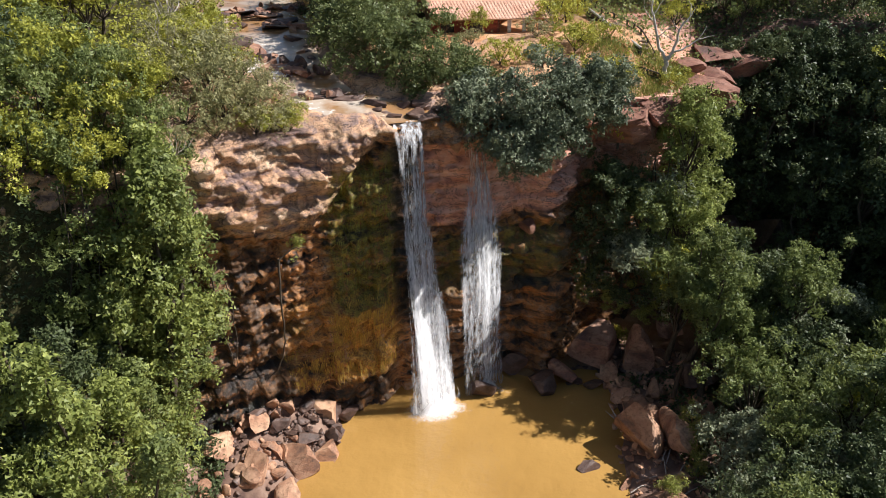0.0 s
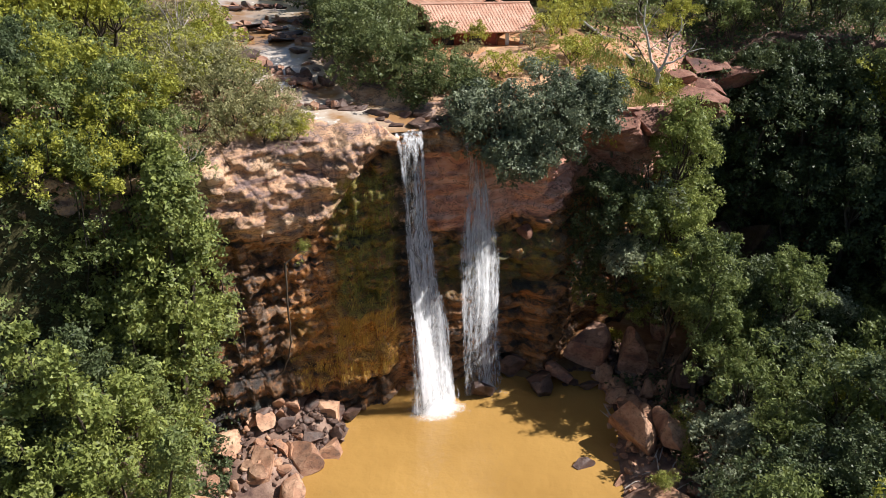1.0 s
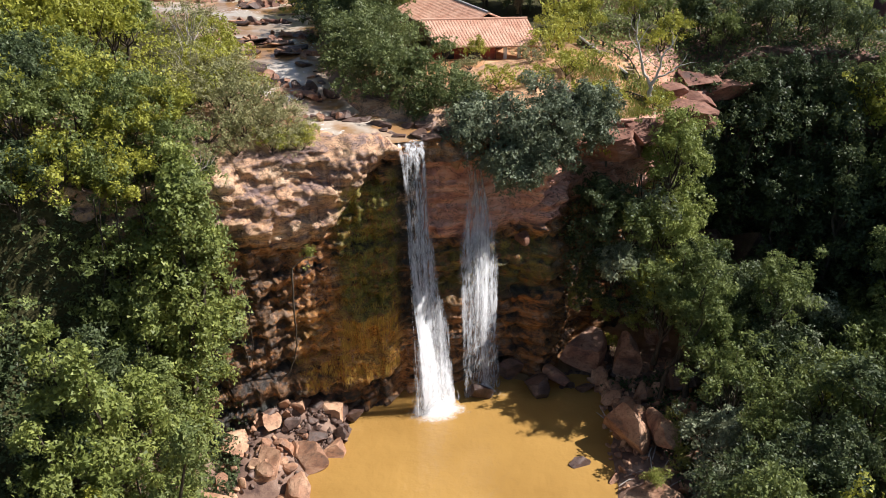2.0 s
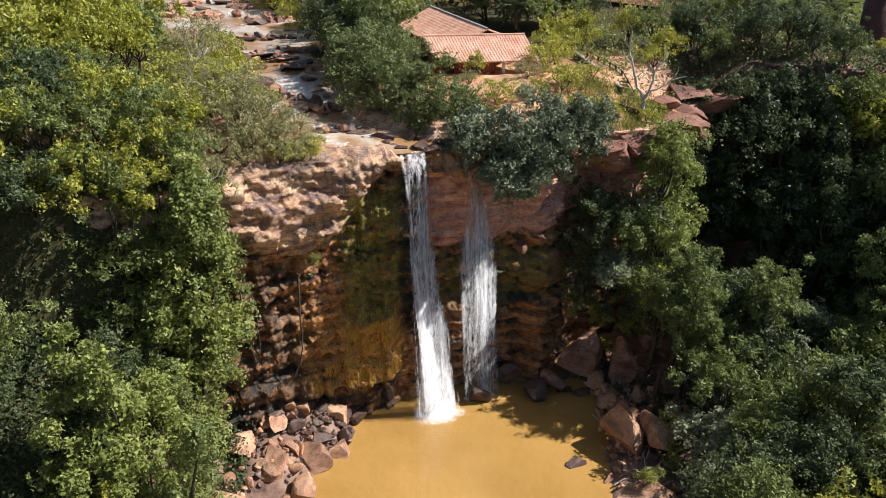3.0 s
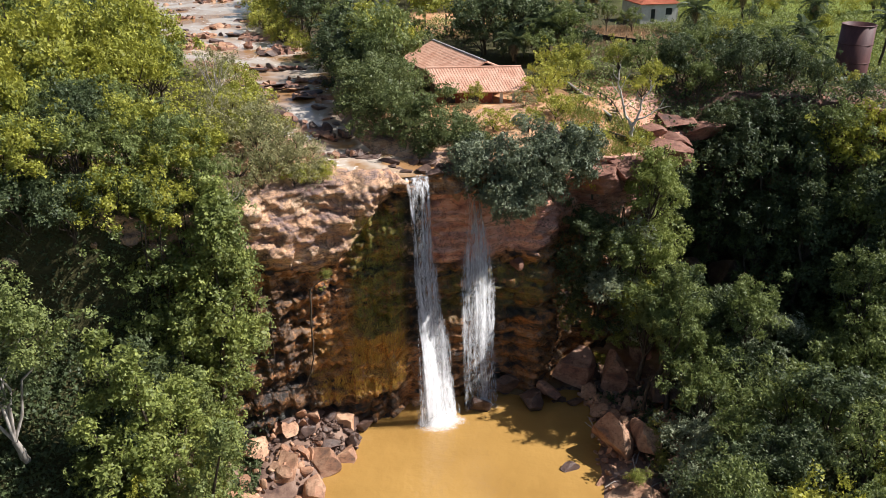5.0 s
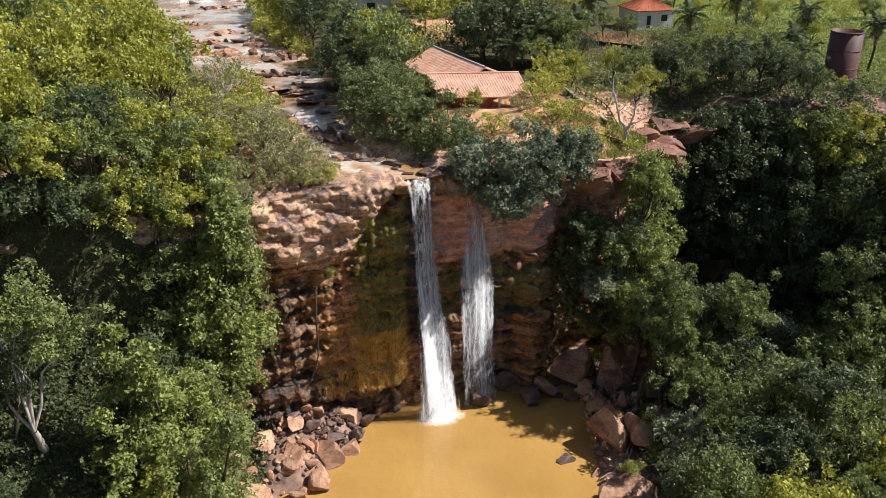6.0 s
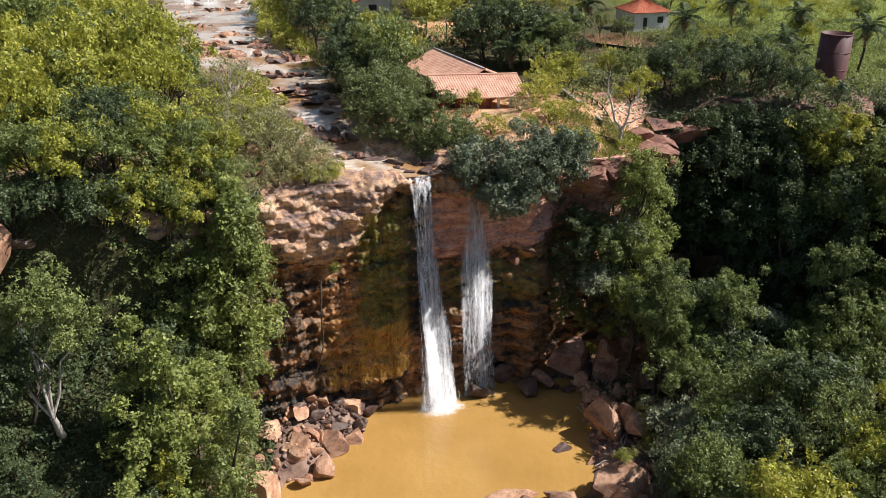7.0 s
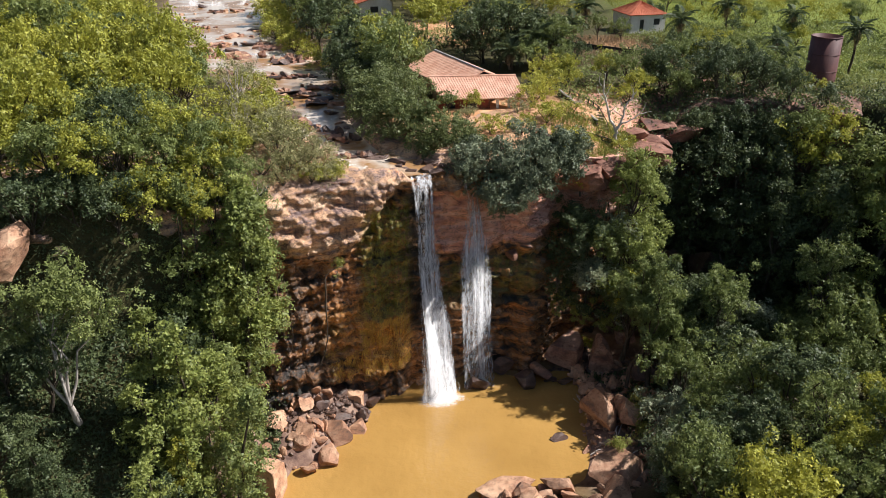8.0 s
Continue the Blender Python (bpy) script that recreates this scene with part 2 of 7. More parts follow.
# ---- mesh helpers ----
def mesh_ob(name, verts, faces, material, parent=None, label="", smooth=False, attrs=None):
    """Vertices as an (n, 3) array and faces as a list or an (m, 3 or 4) array."""
    me = bpy.data.meshes.new(name)
    verts = np.asarray(verts, dtype=np.float32)
    if isinstance(faces, np.ndarray):
        k, m = faces.shape[1], len(faces)
        me.vertices.add(len(verts))
        me.vertices.foreach_set("co", verts.ravel())
        me.loops.add(m * k)
        me.loops.foreach_set("vertex_index", faces.astype(np.int32).ravel())
        me.polygons.add(m)
        me.polygons.foreach_set("loop_start", np.arange(0, m * k, k, dtype=np.int32))
        me.update(calc_edges=True)
    else:
        me.from_pydata(verts.tolist(), [], faces)
    if smooth:
        me.polygons.foreach_set("use_smooth", np.ones(len(me.polygons), dtype=bool))
    for key, values in (attrs or {}).items():
        a = me.attributes.new(key, "FLOAT", "POINT")
        a.data.foreach_set("value", np.asarray(values, dtype=np.float32))
    if isinstance(material, (list, tuple)):
        for m_ in material:
            me.materials.append(m_)
    else:
        me.materials.append(material)
    ob = new(name, me)
    if parent is not None:
        ob.parent = parent
    if label:
        tagged(ob, label)
    return ob


def part(name, bm, material, parent, label=""):
    me = bpy.data.meshes.new(name)
    bm.to_mesh(me)
    bm.free()
    me.materials.append(material)
    ob = new(name, me)
    ob.parent = parent
    if label:
        tagged(ob, label)
    return ob


def lattice(ix, iy, iz):
    h = (ix * 374761393 + iy * 668265263 + iz * 2147483647 * 3 + 1013904223) & 0xFFFFFFFF
    h = ((h ^ (h >> 13)) * 1274126177) & 0xFFFFFFFF
    return ((h ^ (h >> 16)) & 0xFFFFFF) / float(0xFFFFFF)


def vnoise(x, y, z=0.0):
    """Smooth value noise, -1 to 1, on arrays."""
    x, y, z = np.broadcast_arrays(np.asarray(x, float), np.asarray(y, float), np.asarray(z, float))
    fx, fy, fz = np.floor(x), np.floor(y), np.floor(z)
    ix, iy, iz = fx.astype(np.int64), fy.astype(np.int64), fz.astype(np.int64)
    u, v, w = x - fx, y - fy, z - fz
    u, v, w = u * u * (3 - 2 * u), v * v * (3 - 2 * v), w * w * (3 - 2 * w)
    total = 0
    for dx in (0, 1):
        for dy in (0, 1):
            for dz in ((0, 1) if np.any(w) else (0,)):
                total = total + lattice(ix + dx, iy + dy, iz + dz) * (u if dx else 1 - u) * (v if dy else 1 - v) * (w if dz else 1 - w)
    return total * 2 - 1


def fbm(x, y, z=0.0, octaves=4):
    total, a, f = 0, 0.5, 1.0
    for i in range(octaves):
        total = total + a * vnoise(np.asarray(x) * f + 17.3 * i, np.asarray(y) * f + 5.1 * i, np.asarray(z) * f)
        a, f = a * 0.5, f * 2.03
    return total


def smoothstep(lo, hi, v):
    u = np.clip((np.asarray(v, float) - lo) / (hi - lo), 0, 1)
    return u * u * (3 - 2 * u)


def curve_through(points, steps):
    """Catmull-Rom through the points; returns an (n, d) array."""
    p = np.array(points, float)
    p = np.vstack([2 * p[0] - p[1], p, 2 * p[-1] - p[-2]])
    out = []
    for i in range(1, len(p) - 2):
        for u in np.linspace(0, 1, steps, endpoint=False):
            a, b, c, d = p[i - 1], p[i], p[i + 1], p[i + 2]
            out.append(0.5 * (2 * b + (c - a) * u + (2 * a - 5 * b + 4 * c - d) * u * u + (3 * b - a - 3 * c + d) * u ** 3))
    out.append(p[-2])
    return np.array(out)


def polyline_distance(x, y, pts):
    best, at = np.full(np.shape(x), 1e9), np.zeros(np.shape(x))
    run = 0.0
    for (ax, ay), (bx, by) in zip(pts[:-1], pts[1:]):
        dx, dy = bx - ax, by - ay
        ll = dx * dx + dy * dy
        u = np.clip(((x - ax) * dx + (y - ay) * dy) / ll, 0, 1)
        d = np.hypot(x - ax - u * dx, y - ay - u * dy)
        at = np.where(d < best, run + u * math.sqrt(ll), at)
        best = np.minimum(best, d)
        run += math.sqrt(ll)
    return best, at


def inside(x, y, pts):
    odd = np.zeros(np.shape(x), bool)
    n = len(pts)
    for i in range(n):
        (ax, ay), (bx, by) = pts[i], pts[(i + 1) % n]
        cross = ((ay > y) != (by > y)) & (x < (bx - ax) * (y - ay) / (by - ay + 1e-12) + ax)
        odd ^= cross
    return odd


# ---- the lie of the land ----
RIM = [(-95, -140), (-80, -30), (-66, 15), (-54, 36), (-44, 44), (-33, 47.5), (-23.5, 50.4), (-17.5, 52.9), (-11, 56.6), (-6.5, 58.8), (-3.5, 59.3), (0, 60), (4, 60.8), (9, 62.5),
       (13.5, 66), (19, 67.5), (23, 71), (26.5, 76), (31, 80), (38, 79), (48, 74), (62, 68), (80, 50), (92, 0), (105, -140)]
RIM_FINE = curve_through(RIM, 7)
POOL = [(-17, 36), (-16, 42), (-15.5, 45), (-12.5, 46.5), (-11, 49.5), (-9.3, 52), (-8, 54.5), (-9.3, 57.5), (-8.6, 60), (-6, 60.8), (-3.4, 61.6), (2.7, 63), (6.2, 63),
        (9, 62), (11.7, 63.6), (14.4, 63.5), (15.3, 59.8), (15.6, 56), (14.8, 52), (14.6, 48), (13.5, 44), (10, 42.3), (3, 41.5), (0.5, 38), (0, 30), (-4, 10), (-8, -40), (-16, -40), (-13, 10), (-15, 28)]
RIVER = [(-2.6, 59.6, 26.75, 1.3), (-3.2, 61.6, 26.95, 1.5), (-5.4, 63.0, 27.15, 1.7), (-8.4, 63.0, 27.35, 2.3), (-10.8, 65.0, 27.6, 2.8), (-13.2, 68.4, 27.85, 3.4), (-15.4, 72.6, 28.1, 3.9), (-17.0, 78.5, 28.4, 4.1), (-19.2, 86, 28.7, 4.6), (-23.4, 97, 28.8, 6.2),
         (-29, 109, 28.9, 8.0), (-36, 121, 29.3, 8.4), (-40.5, 136, 29.7, 8.4), (-46, 155, 30.0, 8.6), (-53.5, 185, 30.6, 9.5), (-62, 215, 31.2, 11), (-90, 330, 32, 14)]
RIVER_FINE = curve_through(RIVER, 6)


def river_at(x, y):
    """Distance to the river's middle line over its half width, and the water's level there."""
    best, level = np.full(np.shape(x), 1e9), np.zeros(np.shape(x))
    for px, py, pz, pw in RIVER_FINE:
        d = np.hypot(x - px, y - py) / pw
        level = np.where(d < best, pz, level)
        best = np.minimum(best, d)
    return best, level


def plateau(x, y):
    z = 29.6 + 0.9 * fbm(x * 0.03, y * 0.03) + 0.25 * fbm(x * 0.2, y * 0.2, 3.0) + 0.012 * np.clip(y - 80, 0, 300)
    # the spur to the fall's side stands a little higher than the lip
    d, level = river_at(x, y)
    lip = smoothstep(16, 4, np.hypot(x + 2, y - 60))
    edge, _ = polyline_distance(x, y, [tuple(p) for p in RIM_FINE if p[1] > 40])
    shelf = smoothstep(7.0, 0.8, edge) * smoothstep(40, 50, y) * smoothstep(-34, -24, x) * smoothstep(34, 26, x)
    z = z - np.maximum(lip * 2.4, shelf * 3.3)
    bed = level - 0.55 + 0.5 * fbm(x * 0.5, y * 0.5, 7.0)
    bank = smoothstep(0.85, 1.7, d)
    return bed * (1 - bank) + np.maximum(z, level + 0.2 - 2.2 * np.clip(d - 1.5, 0, 9)) * bank


def ground_height(x, y):
    x, y = np.asarray(x, float), np.asarray(y, float)
    d, _ = polyline_distance(x, y, [tuple(p) for p in RIM_FINE])
    ring = [tuple(p) for p in RIM_FINE]
    d = np.where(inside(x, y, ring), d, -d)
    top = plateau(x, y)
    back = smoothstep(45, 51, y) * smoothstep(-28, -22, x) * smoothstep(60, 48, x)
    right = smoothstep(20, 36, x) * (1 - back)
    left = (1 - back) * (1 - right)
    wide = 2.0 * back + 11.5 * left + 30.0 * right
    start = -10.0 * back
    fall = smoothstep(0, 1, (d - start) / wide)
    fall = np.where(back > 0.5, np.clip((d - start) / wide, 0, 1), fall)
    # on the wooded side a wall above and a steep slope below it
    side = 0.5 * smoothstep(0, 3.5, d) + 0.5 * smoothstep(3, 24, d)
    side = np.maximum(side, smoothstep(-25.5, -19.2, x) * smoothstep(0, 3, d))
    fall = np.where((left > 0.5) & (x < 0), side, fall)
    pd, _ = polyline_distance(x, y, POOL + POOL[:1])
    pool_in = inside(x, y, POOL)
    pd = np.where(pool_in, -pd, pd)
    floor = 0.25 + 0.32 * np.clip(pd, 0, 14) * (0.5 + right) + 0.5 * fbm(x * 0.25, y * 0.25, 1.0) * smoothstep(0, 4, pd)
    floor = floor + 2.6 * smoothstep(5.5, 0.5, np.hypot((x + 15.5) * 0.7, y - 55.5)) * smoothstep(0.2, 2.5, pd) + 0.8 * smoothstep(5, 1, np.hypot(x + 16, y - 49)) * smoothstep(0.2, 2, pd)
    floor = np.where(pd < 0.6, np.maximum(-2.0, -0.3 + pd * 0.7), floor)
    return top * (1 - fall) + floor * fall


def true_surface(x, y):
    """The ground, or the rock shelf that covers it along the gorge's head."""
    x, y = np.asarray(x, float), np.asarray(y, float)
    ring = [tuple(p) for p in RIM_FINE]
    d, _ = polyline_distance(x, y, ring)
    d = np.where(inside(x, y, ring), d, -d)
    shelf = (d < 0.2) & (d > -12.5) & (y > 46) & (x > -30) & (x < 50)
    return np.where(shelf, plateau(x, y), ground_height(x, y))


SURFACE = {}


def surface_height(x, y):
    """The same off a fine grid that is worked out once."""
    x, y = np.asarray(x, float), np.asarray(y, float)
    if not SURFACE:
        gx, gy = np.meshgrid(np.arange(-112, 112.1, 0.8), np.arange(16, 205.1, 0.8))
        SURFACE["z"] = true_surface(gx.ravel(), gy.ravel()).reshape(gx.shape)
    grid = SURFACE["z"]
    fx, fy = np.clip((x + 112) / 0.8, 0, grid.shape[1] - 1.001), np.clip((y - 16) / 0.8, 0, grid.shape[0] - 1.001)
    i, j = fx.astype(int), fy.astype(int)
    u, v = fx - i, fy - j
    return (grid[j, i] * (1 - u) + grid[j, i + 1] * u) * (1 - v) + (grid[j + 1, i] * (1 - u) + grid[j + 1, i + 1] * u) * v


def axis(lo, hi, step, far):
    mid = np.arange(lo, hi + step, step)
    out = [mid[-1] + step]
    grow = step
    while out[-1] < far:
        grow *= 1.35
        out.append(out[-1] + grow)
    low = [mid[0] - step]
    grow = step
    while low[-1] > -far:
        grow *= 1.35
        low.append(low[-1] - grow)
    return np.concatenate([low[::-1], mid, out])


def build_ground():
    xs, ys = axis(-120, 120, 1.2, 3000), axis(-40, 215, 1.2, 3000)
    gx, gy = np.meshgrid(xs, ys)
    x, y = gx.ravel(), gy.ravel()
    z = ground_height(x, y)
    nx, ny = len(xs), len(ys)
    i = (np.arange(ny - 1)[:, None] * nx + np.arange(nx - 1)[None, :]).ravel()
    faces = np.stack([i, i + 1, i + nx + 1, i + nx], 1)
    d, level = river_at(x, y)
    soil = np.maximum.reduce([
        smoothstep(13, 5, np.hypot((x - 6) * 0.8, y - 73)), smoothstep(12, 5, np.hypot(x - 20, (y - 74) * 0.7)),
        smoothstep(14, 6, np.hypot((x - 2) * 0.6, y - 128)) * 0.9, smoothstep(10, 4, np.hypot((x - 29) * 0.7, y - 118)) * 0.6,
        smoothstep(3, -1, z) * 0.3 + 0 * x])
    rock = np.clip(smoothstep(1.9, 1.0, d) + smoothstep(8, 3, np.hypot(x + 12, y - 58)) + smoothstep(7, 3, np.hypot(x - 23, y - 73)), 0, 1)
    rock = np.maximum(rock, smoothstep(-24, -20, x) * smoothstep(-6, -8, x) * smoothstep(34, 38, y) * smoothstep(58, 54, y))
    rock = np.maximum(rock, smoothstep(12, 15, x) * smoothstep(27, 22, x) * smoothstep(40, 44, y) * smoothstep(70, 66, y))
    grass = smoothstep(38, 52, x) * smoothstep(84, 100, y) * (0.6 + 0.6 * fbm(x * 0.05, y * 0.05, 9.0)) + smoothstep(30, 45, x) * smoothstep(120, 150, y)
    grass = np.clip(grass, 0, 1)
    ob = mesh_ob("ground", np.stack([x, y, z], 1), faces, M_GROUND, smooth=True, attrs={"soil": soil, "rock": rock, "grass": grass})
    return tagged(ob, "reddish earth, leaf litter and grass of the plateau and gorge", "ground", kind="structure")


def fractured(u, v, wide, tall, seed, tilt=0.5, crack=0.3):
    """Broken rock: cells with flat faces of their own slant, parted by cracks."""
    wu, wv = u + 0.35 * wide * fbm(u * 0.5 / wide, v * 0.5 / tall, seed + 1.0), v + 0.35 * tall * fbm(u * 0.5 / wide, v * 0.5 / tall, seed + 7.0)
    cu, cv = wu / wide, wv / tall
    first, second, face = np.full(np.shape(u), 9.0), np.full(np.shape(u), 9.0), np.zeros(np.shape(u))
    for di in (-1, 0, 1):
        for dj in (-1, 0, 1):
            ci, cj = (np.floor(cu) + di).astype(np.int64), (np.floor(cv) + dj).astype(np.int64)
            h = [lattice(ci, cj, np.int64(seed * 10 + k)) for k in range(5)]
            du, dv = cu - ci - h[0], cv - cj - h[1]
            d = np.maximum(np.abs(du) * 0.9 + 0.25 * np.abs(dv), np.abs(dv) * 0.9 + 0.25 * np.abs(du))
            second = np.where(d < first, first, np.minimum(second, d))
            face = np.where(d < first, h[2] - 0.5 + tilt * ((h[3] - 0.5) * du + (h[4] - 0.35) * dv) * 2, face)
            first = np.minimum(first, d)
    return face - crack * smoothstep(0.12, 0.0, second - first)


def overhang_level(x):
    """Height at which the pale upper rock ends above the wet face."""
    return np.interp(x, [-22, -17, -14.5, -12.5, -10.5, -9, -7.5, -6, -4.5], [21.6, 21.0, 19.4, 18.4, 18.8, 20.6, 22.6, 24.4, 25.8])


def cliff_offset(x, y, u, v):
    """How far the face stands out of the rim line; u runs along the rim in metres, v is the height."""
    step_v = v + 0.8 * fbm(u * 0.08, v * 0.05, 2.0) + 0.06 * u
    beds = vnoise(u * 0.07, np.floor(step_v / 1.35) * 3.7, 4.0) * 0.5 + vnoise(u * 0.16, np.floor(step_v / 0.5) * 2.3, 8.0) * 0.26
    left = smoothstep(-3.6, -6.0, x)
    right = smoothstep(2.0, 8.0, x)
    ledge = smoothstep(11, 16, x) * smoothstep(30, 24, x)
    mid_x = smoothstep(-5.5, -3.5, x) * smoothstep(10, 8, x)
    level = overhang_level(x) + 0.7 * fbm(u * 0.3, 0.0, 4.0)
    upper = left * smoothstep(level - 0.5, level + 0.5, v)
    lower = 1 - upper
    form = left * (1.5 * smoothstep(level - 1.2, level + 1.6, v) - 0.9 * smoothstep(level + 3.5, level + 7.0, v) - 0.5)
    # a step half way down the wet face and an apron of rubble at its foot
    form = form + left * (0.9 * smoothstep(11.6, 10.6, v + 0.5 * fbm(u * 0.2, 3.0)) * smoothstep(-10.5, -8, x) + 0.7 * smoothstep(7.5, 5.0, v) - 0.9 * smoothstep(4.2, 3.4, v) * smoothstep(-16, -12, x))
    # below the lip the rock falls back behind the water
    form = form - mid_x * (1.2 * smoothstep(25.0, 24.3, v + 0.4 * fbm(u * 0.5, 1.0)) + 0.6 * smoothstep(17.5, 16.0, v) - 0.7 * smoothstep(11.5, 10.4, v) * smoothstep(-2.5, -0.5, x) * smoothstep(3.5, 1.5, x) + 0.3 * smoothstep(6, 3, v))
    form = form - right * 0.7 * smoothstep(25.5, 22, v) - ledge * 3.2 * smoothstep(23.5, 21.5, v) + right * 0.8 * smoothstep(15.5, 14.5, v)
    big = fractured(u, v, 3.3, 2.0, 3, 1.3, 0.06)
    small = fractured(u + 0.4 * v, v, 1.4, 0.8, 5, 1.2, 0.05)
    tiny = fractured(u, v, 0.7, 0.4, 6, 1.0, 0.1)
    crest = smoothstep(22.6, 24.2, v + 1.2 * fbm(u * 0.25, 0.0, 9.0)) * smoothstep(26.8, 25.6, v)
    gash = smoothstep(0.1, 0.0, np.abs(fbm(u * 0.22 + 0.1 * v, v * 0.16, 41.0)))
    slabs = fractured(u, v - 0.1 * u, 3.0, 1.2, 9, 1.0, 0.12)
    rib = u / 2.1 + 0.9 * fbm(u * 0.12, v * 0.12, 51.0) + 0.05 * v
    ribs = left * (0.1 + 0.4 * lower) * (0.5 - (rib - np.floor(rib)))
    rib = u / 0.9 + 1.2 * fbm(u * 0.2, v * 0.2, 53.0)
    ribs = ribs + 0.15 * left * lower * (0.5 - (rib - np.floor(rib)))
    red_wall = smoothstep(-1.5, 0.5, x) * smoothstep(10.5, 9, x) * smoothstep(16.5, 18, v) * smoothstep(25.2, 24.6, v)
    rough = 0.55 * fbm(u * 0.2, v * 0.2, 5.0, 3) + 0.1 * fbm(u * 1.6, v * 1.6, 6.0, 3)
    broken = 0.13 * tiny + upper * (0.62 * big + (0.2 + 0.22 * crest) * small - 0.25 * gash) + lower * (0.75 * slabs + 0.35 * small + beds * 0.6)
    return form + rough + ribs + broken * (1 - 0.65 * red_wall)


CLIFF = {}


def build_cliff():
    path = np.array([p for p in RIM_FINE if p[1] > 45 and p[0] < 50])
    seg = np.hypot(*np.diff(path, axis=0).T)
    run = np.concatenate([[0], np.cumsum(seg)])
    us = np.concatenate([np.arange(0, 12, 0.6), np.arange(12, 62, 0.155), np.arange(62, run[-1], 0.4)])
    px, py = np.interp(us, run, path[:, 0]), np.interp(us, run, path[:, 1])
    tx, ty = (np.interp(us + 2.2, run, path[:, i]) - np.interp(us - 2.2, run, path[:, i]) for i in (0, 1))
    ln = np.hypot(tx, ty)
    nx_, ny_ = ty / ln, -tx / ln
    caps = np.array([-13.0, -11.0, -9.0, -7.5, -6, -4.5, -3.2, -2.2, -1.4, -0.7, -0.2])
    CLIFF.update(u=us, x=px, y=py, nx=nx_, ny=ny_)
    rows = np.concatenate([caps, np.linspace(0, 1, 175)])
    verts, keep = [], {"red": [], "wet": [], "ochre": [], "moss": [], "slime": [], "earth": []}
    for r, w in enumerate(rows):
        if r < len(caps):
            ox = w
            x, y = px + nx_ * ox, py + ny_ * ox
            z = plateau(x, y) + 0.12 + 0.35 * fbm(x * 0.5, y * 0.5, 2.0) * min(1, -w / 2 + 0.3)
            if r == 0:
                z = z - 0.6
            base_off = cliff_offset(px, py, us, z)
            x, y = x + nx_ * base_off * max(0, 1 + w / 2.2), y + ny_ * base_off * max(0, 1 + w / 2.2)
        else:
            top = plateau(px, py) + 0.05
            z = top * (1 - w) + -1.5 * w
            off = cliff_offset(px, py, us, z)
            x, y = px + nx_ * off, py + ny_ * off
        verts.append(np.stack([x, y, z], 1))
        n = fbm(us * 0.15, z * 0.15, 11.0)
        low = overhang_level(px) + 0.9 * n
        on_left = smoothstep(-3.4, -5.0, px)
        keep["red"].append(np.clip(smoothstep(-2.6, -1.2, px) * smoothstep(16.5, 18, z + n) * smoothstep(25.6, 24.4, z) + smoothstep(12, 16, px) * smoothstep(20, 22, z) + 0.12, 0, 1))
        keep["wet"].append(np.clip(on_left * smoothstep(low + 0.5, low - 0.7, z) + smoothstep(-5.0, -3.4, px) * (smoothstep(18, 16.5, z + n) + smoothstep(24.3, 25.2, z) * smoothstep(9, 7, px) * (1.0 if r >= len(caps) else 0.0)), 0, 1))
        keep["ochre"].append(np.clip(smoothstep(-14.5, -11.5, px + 2 * n) * smoothstep(-3, -4.5, px) * smoothstep(14.0, 11.5, z + 1.5 * n) * smoothstep(2.5, 4.5, z) * (0.45 + 0.55 * smoothstep(-10, -8, px)), 0, 1))
        # slime, plus painted shade below the left overhang and along the far wall
        keep["slime"].append(np.clip(smoothstep(-4.6, -3.4, px) * smoothstep(-1.0, -2.2, px) * smoothstep(26.5, 25, z) * smoothstep(6, 9, z) * 0.9 + smoothstep(-12, -13.5, px + 2 * n) * smoothstep(19.5, 17, z) * 0.7 + smoothstep(-1.5, 0, px) * smoothstep(16.5, 14.5, z + n) * 0.45 + on_left * smoothstep(4.6, 3.6, z + 0.6 * n) * 0.7 + smoothstep(25, 29, px) * 0.8, 0, 1))
        keep["earth"].append(np.clip((smoothstep(-1, 3, px) * smoothstep(27, 22, px) + 0.35 * smoothstep(-18, -16, px) * smoothstep(-9, -11, px)) * smoothstep(-1.0, -3.0, w) * (0.75 + 0.9 * fbm(x * 0.25, y * 0.25, 12.0)), 0, 1) if r < len(caps) else 0 * px)
        keep["moss"].append(np.clip(smoothstep(-9.4, -8.0, px + 1.2 * n) * smoothstep(-3.0, -4.2, px) * smoothstep(24.5, 23.2, z + n) * smoothstep(8.5, 11.5, z) + smoothstep(-0.8, 0.2, px) * smoothstep(11.5, 9.5, px) * smoothstep(16.6, 15.4, z + n) * smoothstep(9.5, 12, z) * 0.9, 0, 1))
    n, m = len(us), len(rows)
    i = (np.arange(m - 1)[:, None] * n + np.arange(n - 1)[None, :]).ravel()
    faces = np.stack([i, i + n, i + n + 1, i + 1], 1)
    ob = mesh_ob("cliff", np.concatenate(verts), faces, M_CLIFF, attrs={k2: np.concatenate(v2) for k2, v2 in keep.items()})
    return tagged(ob, "layered sandstone cliff, pale above and wet dark orange below", "cliff", kind="structure")


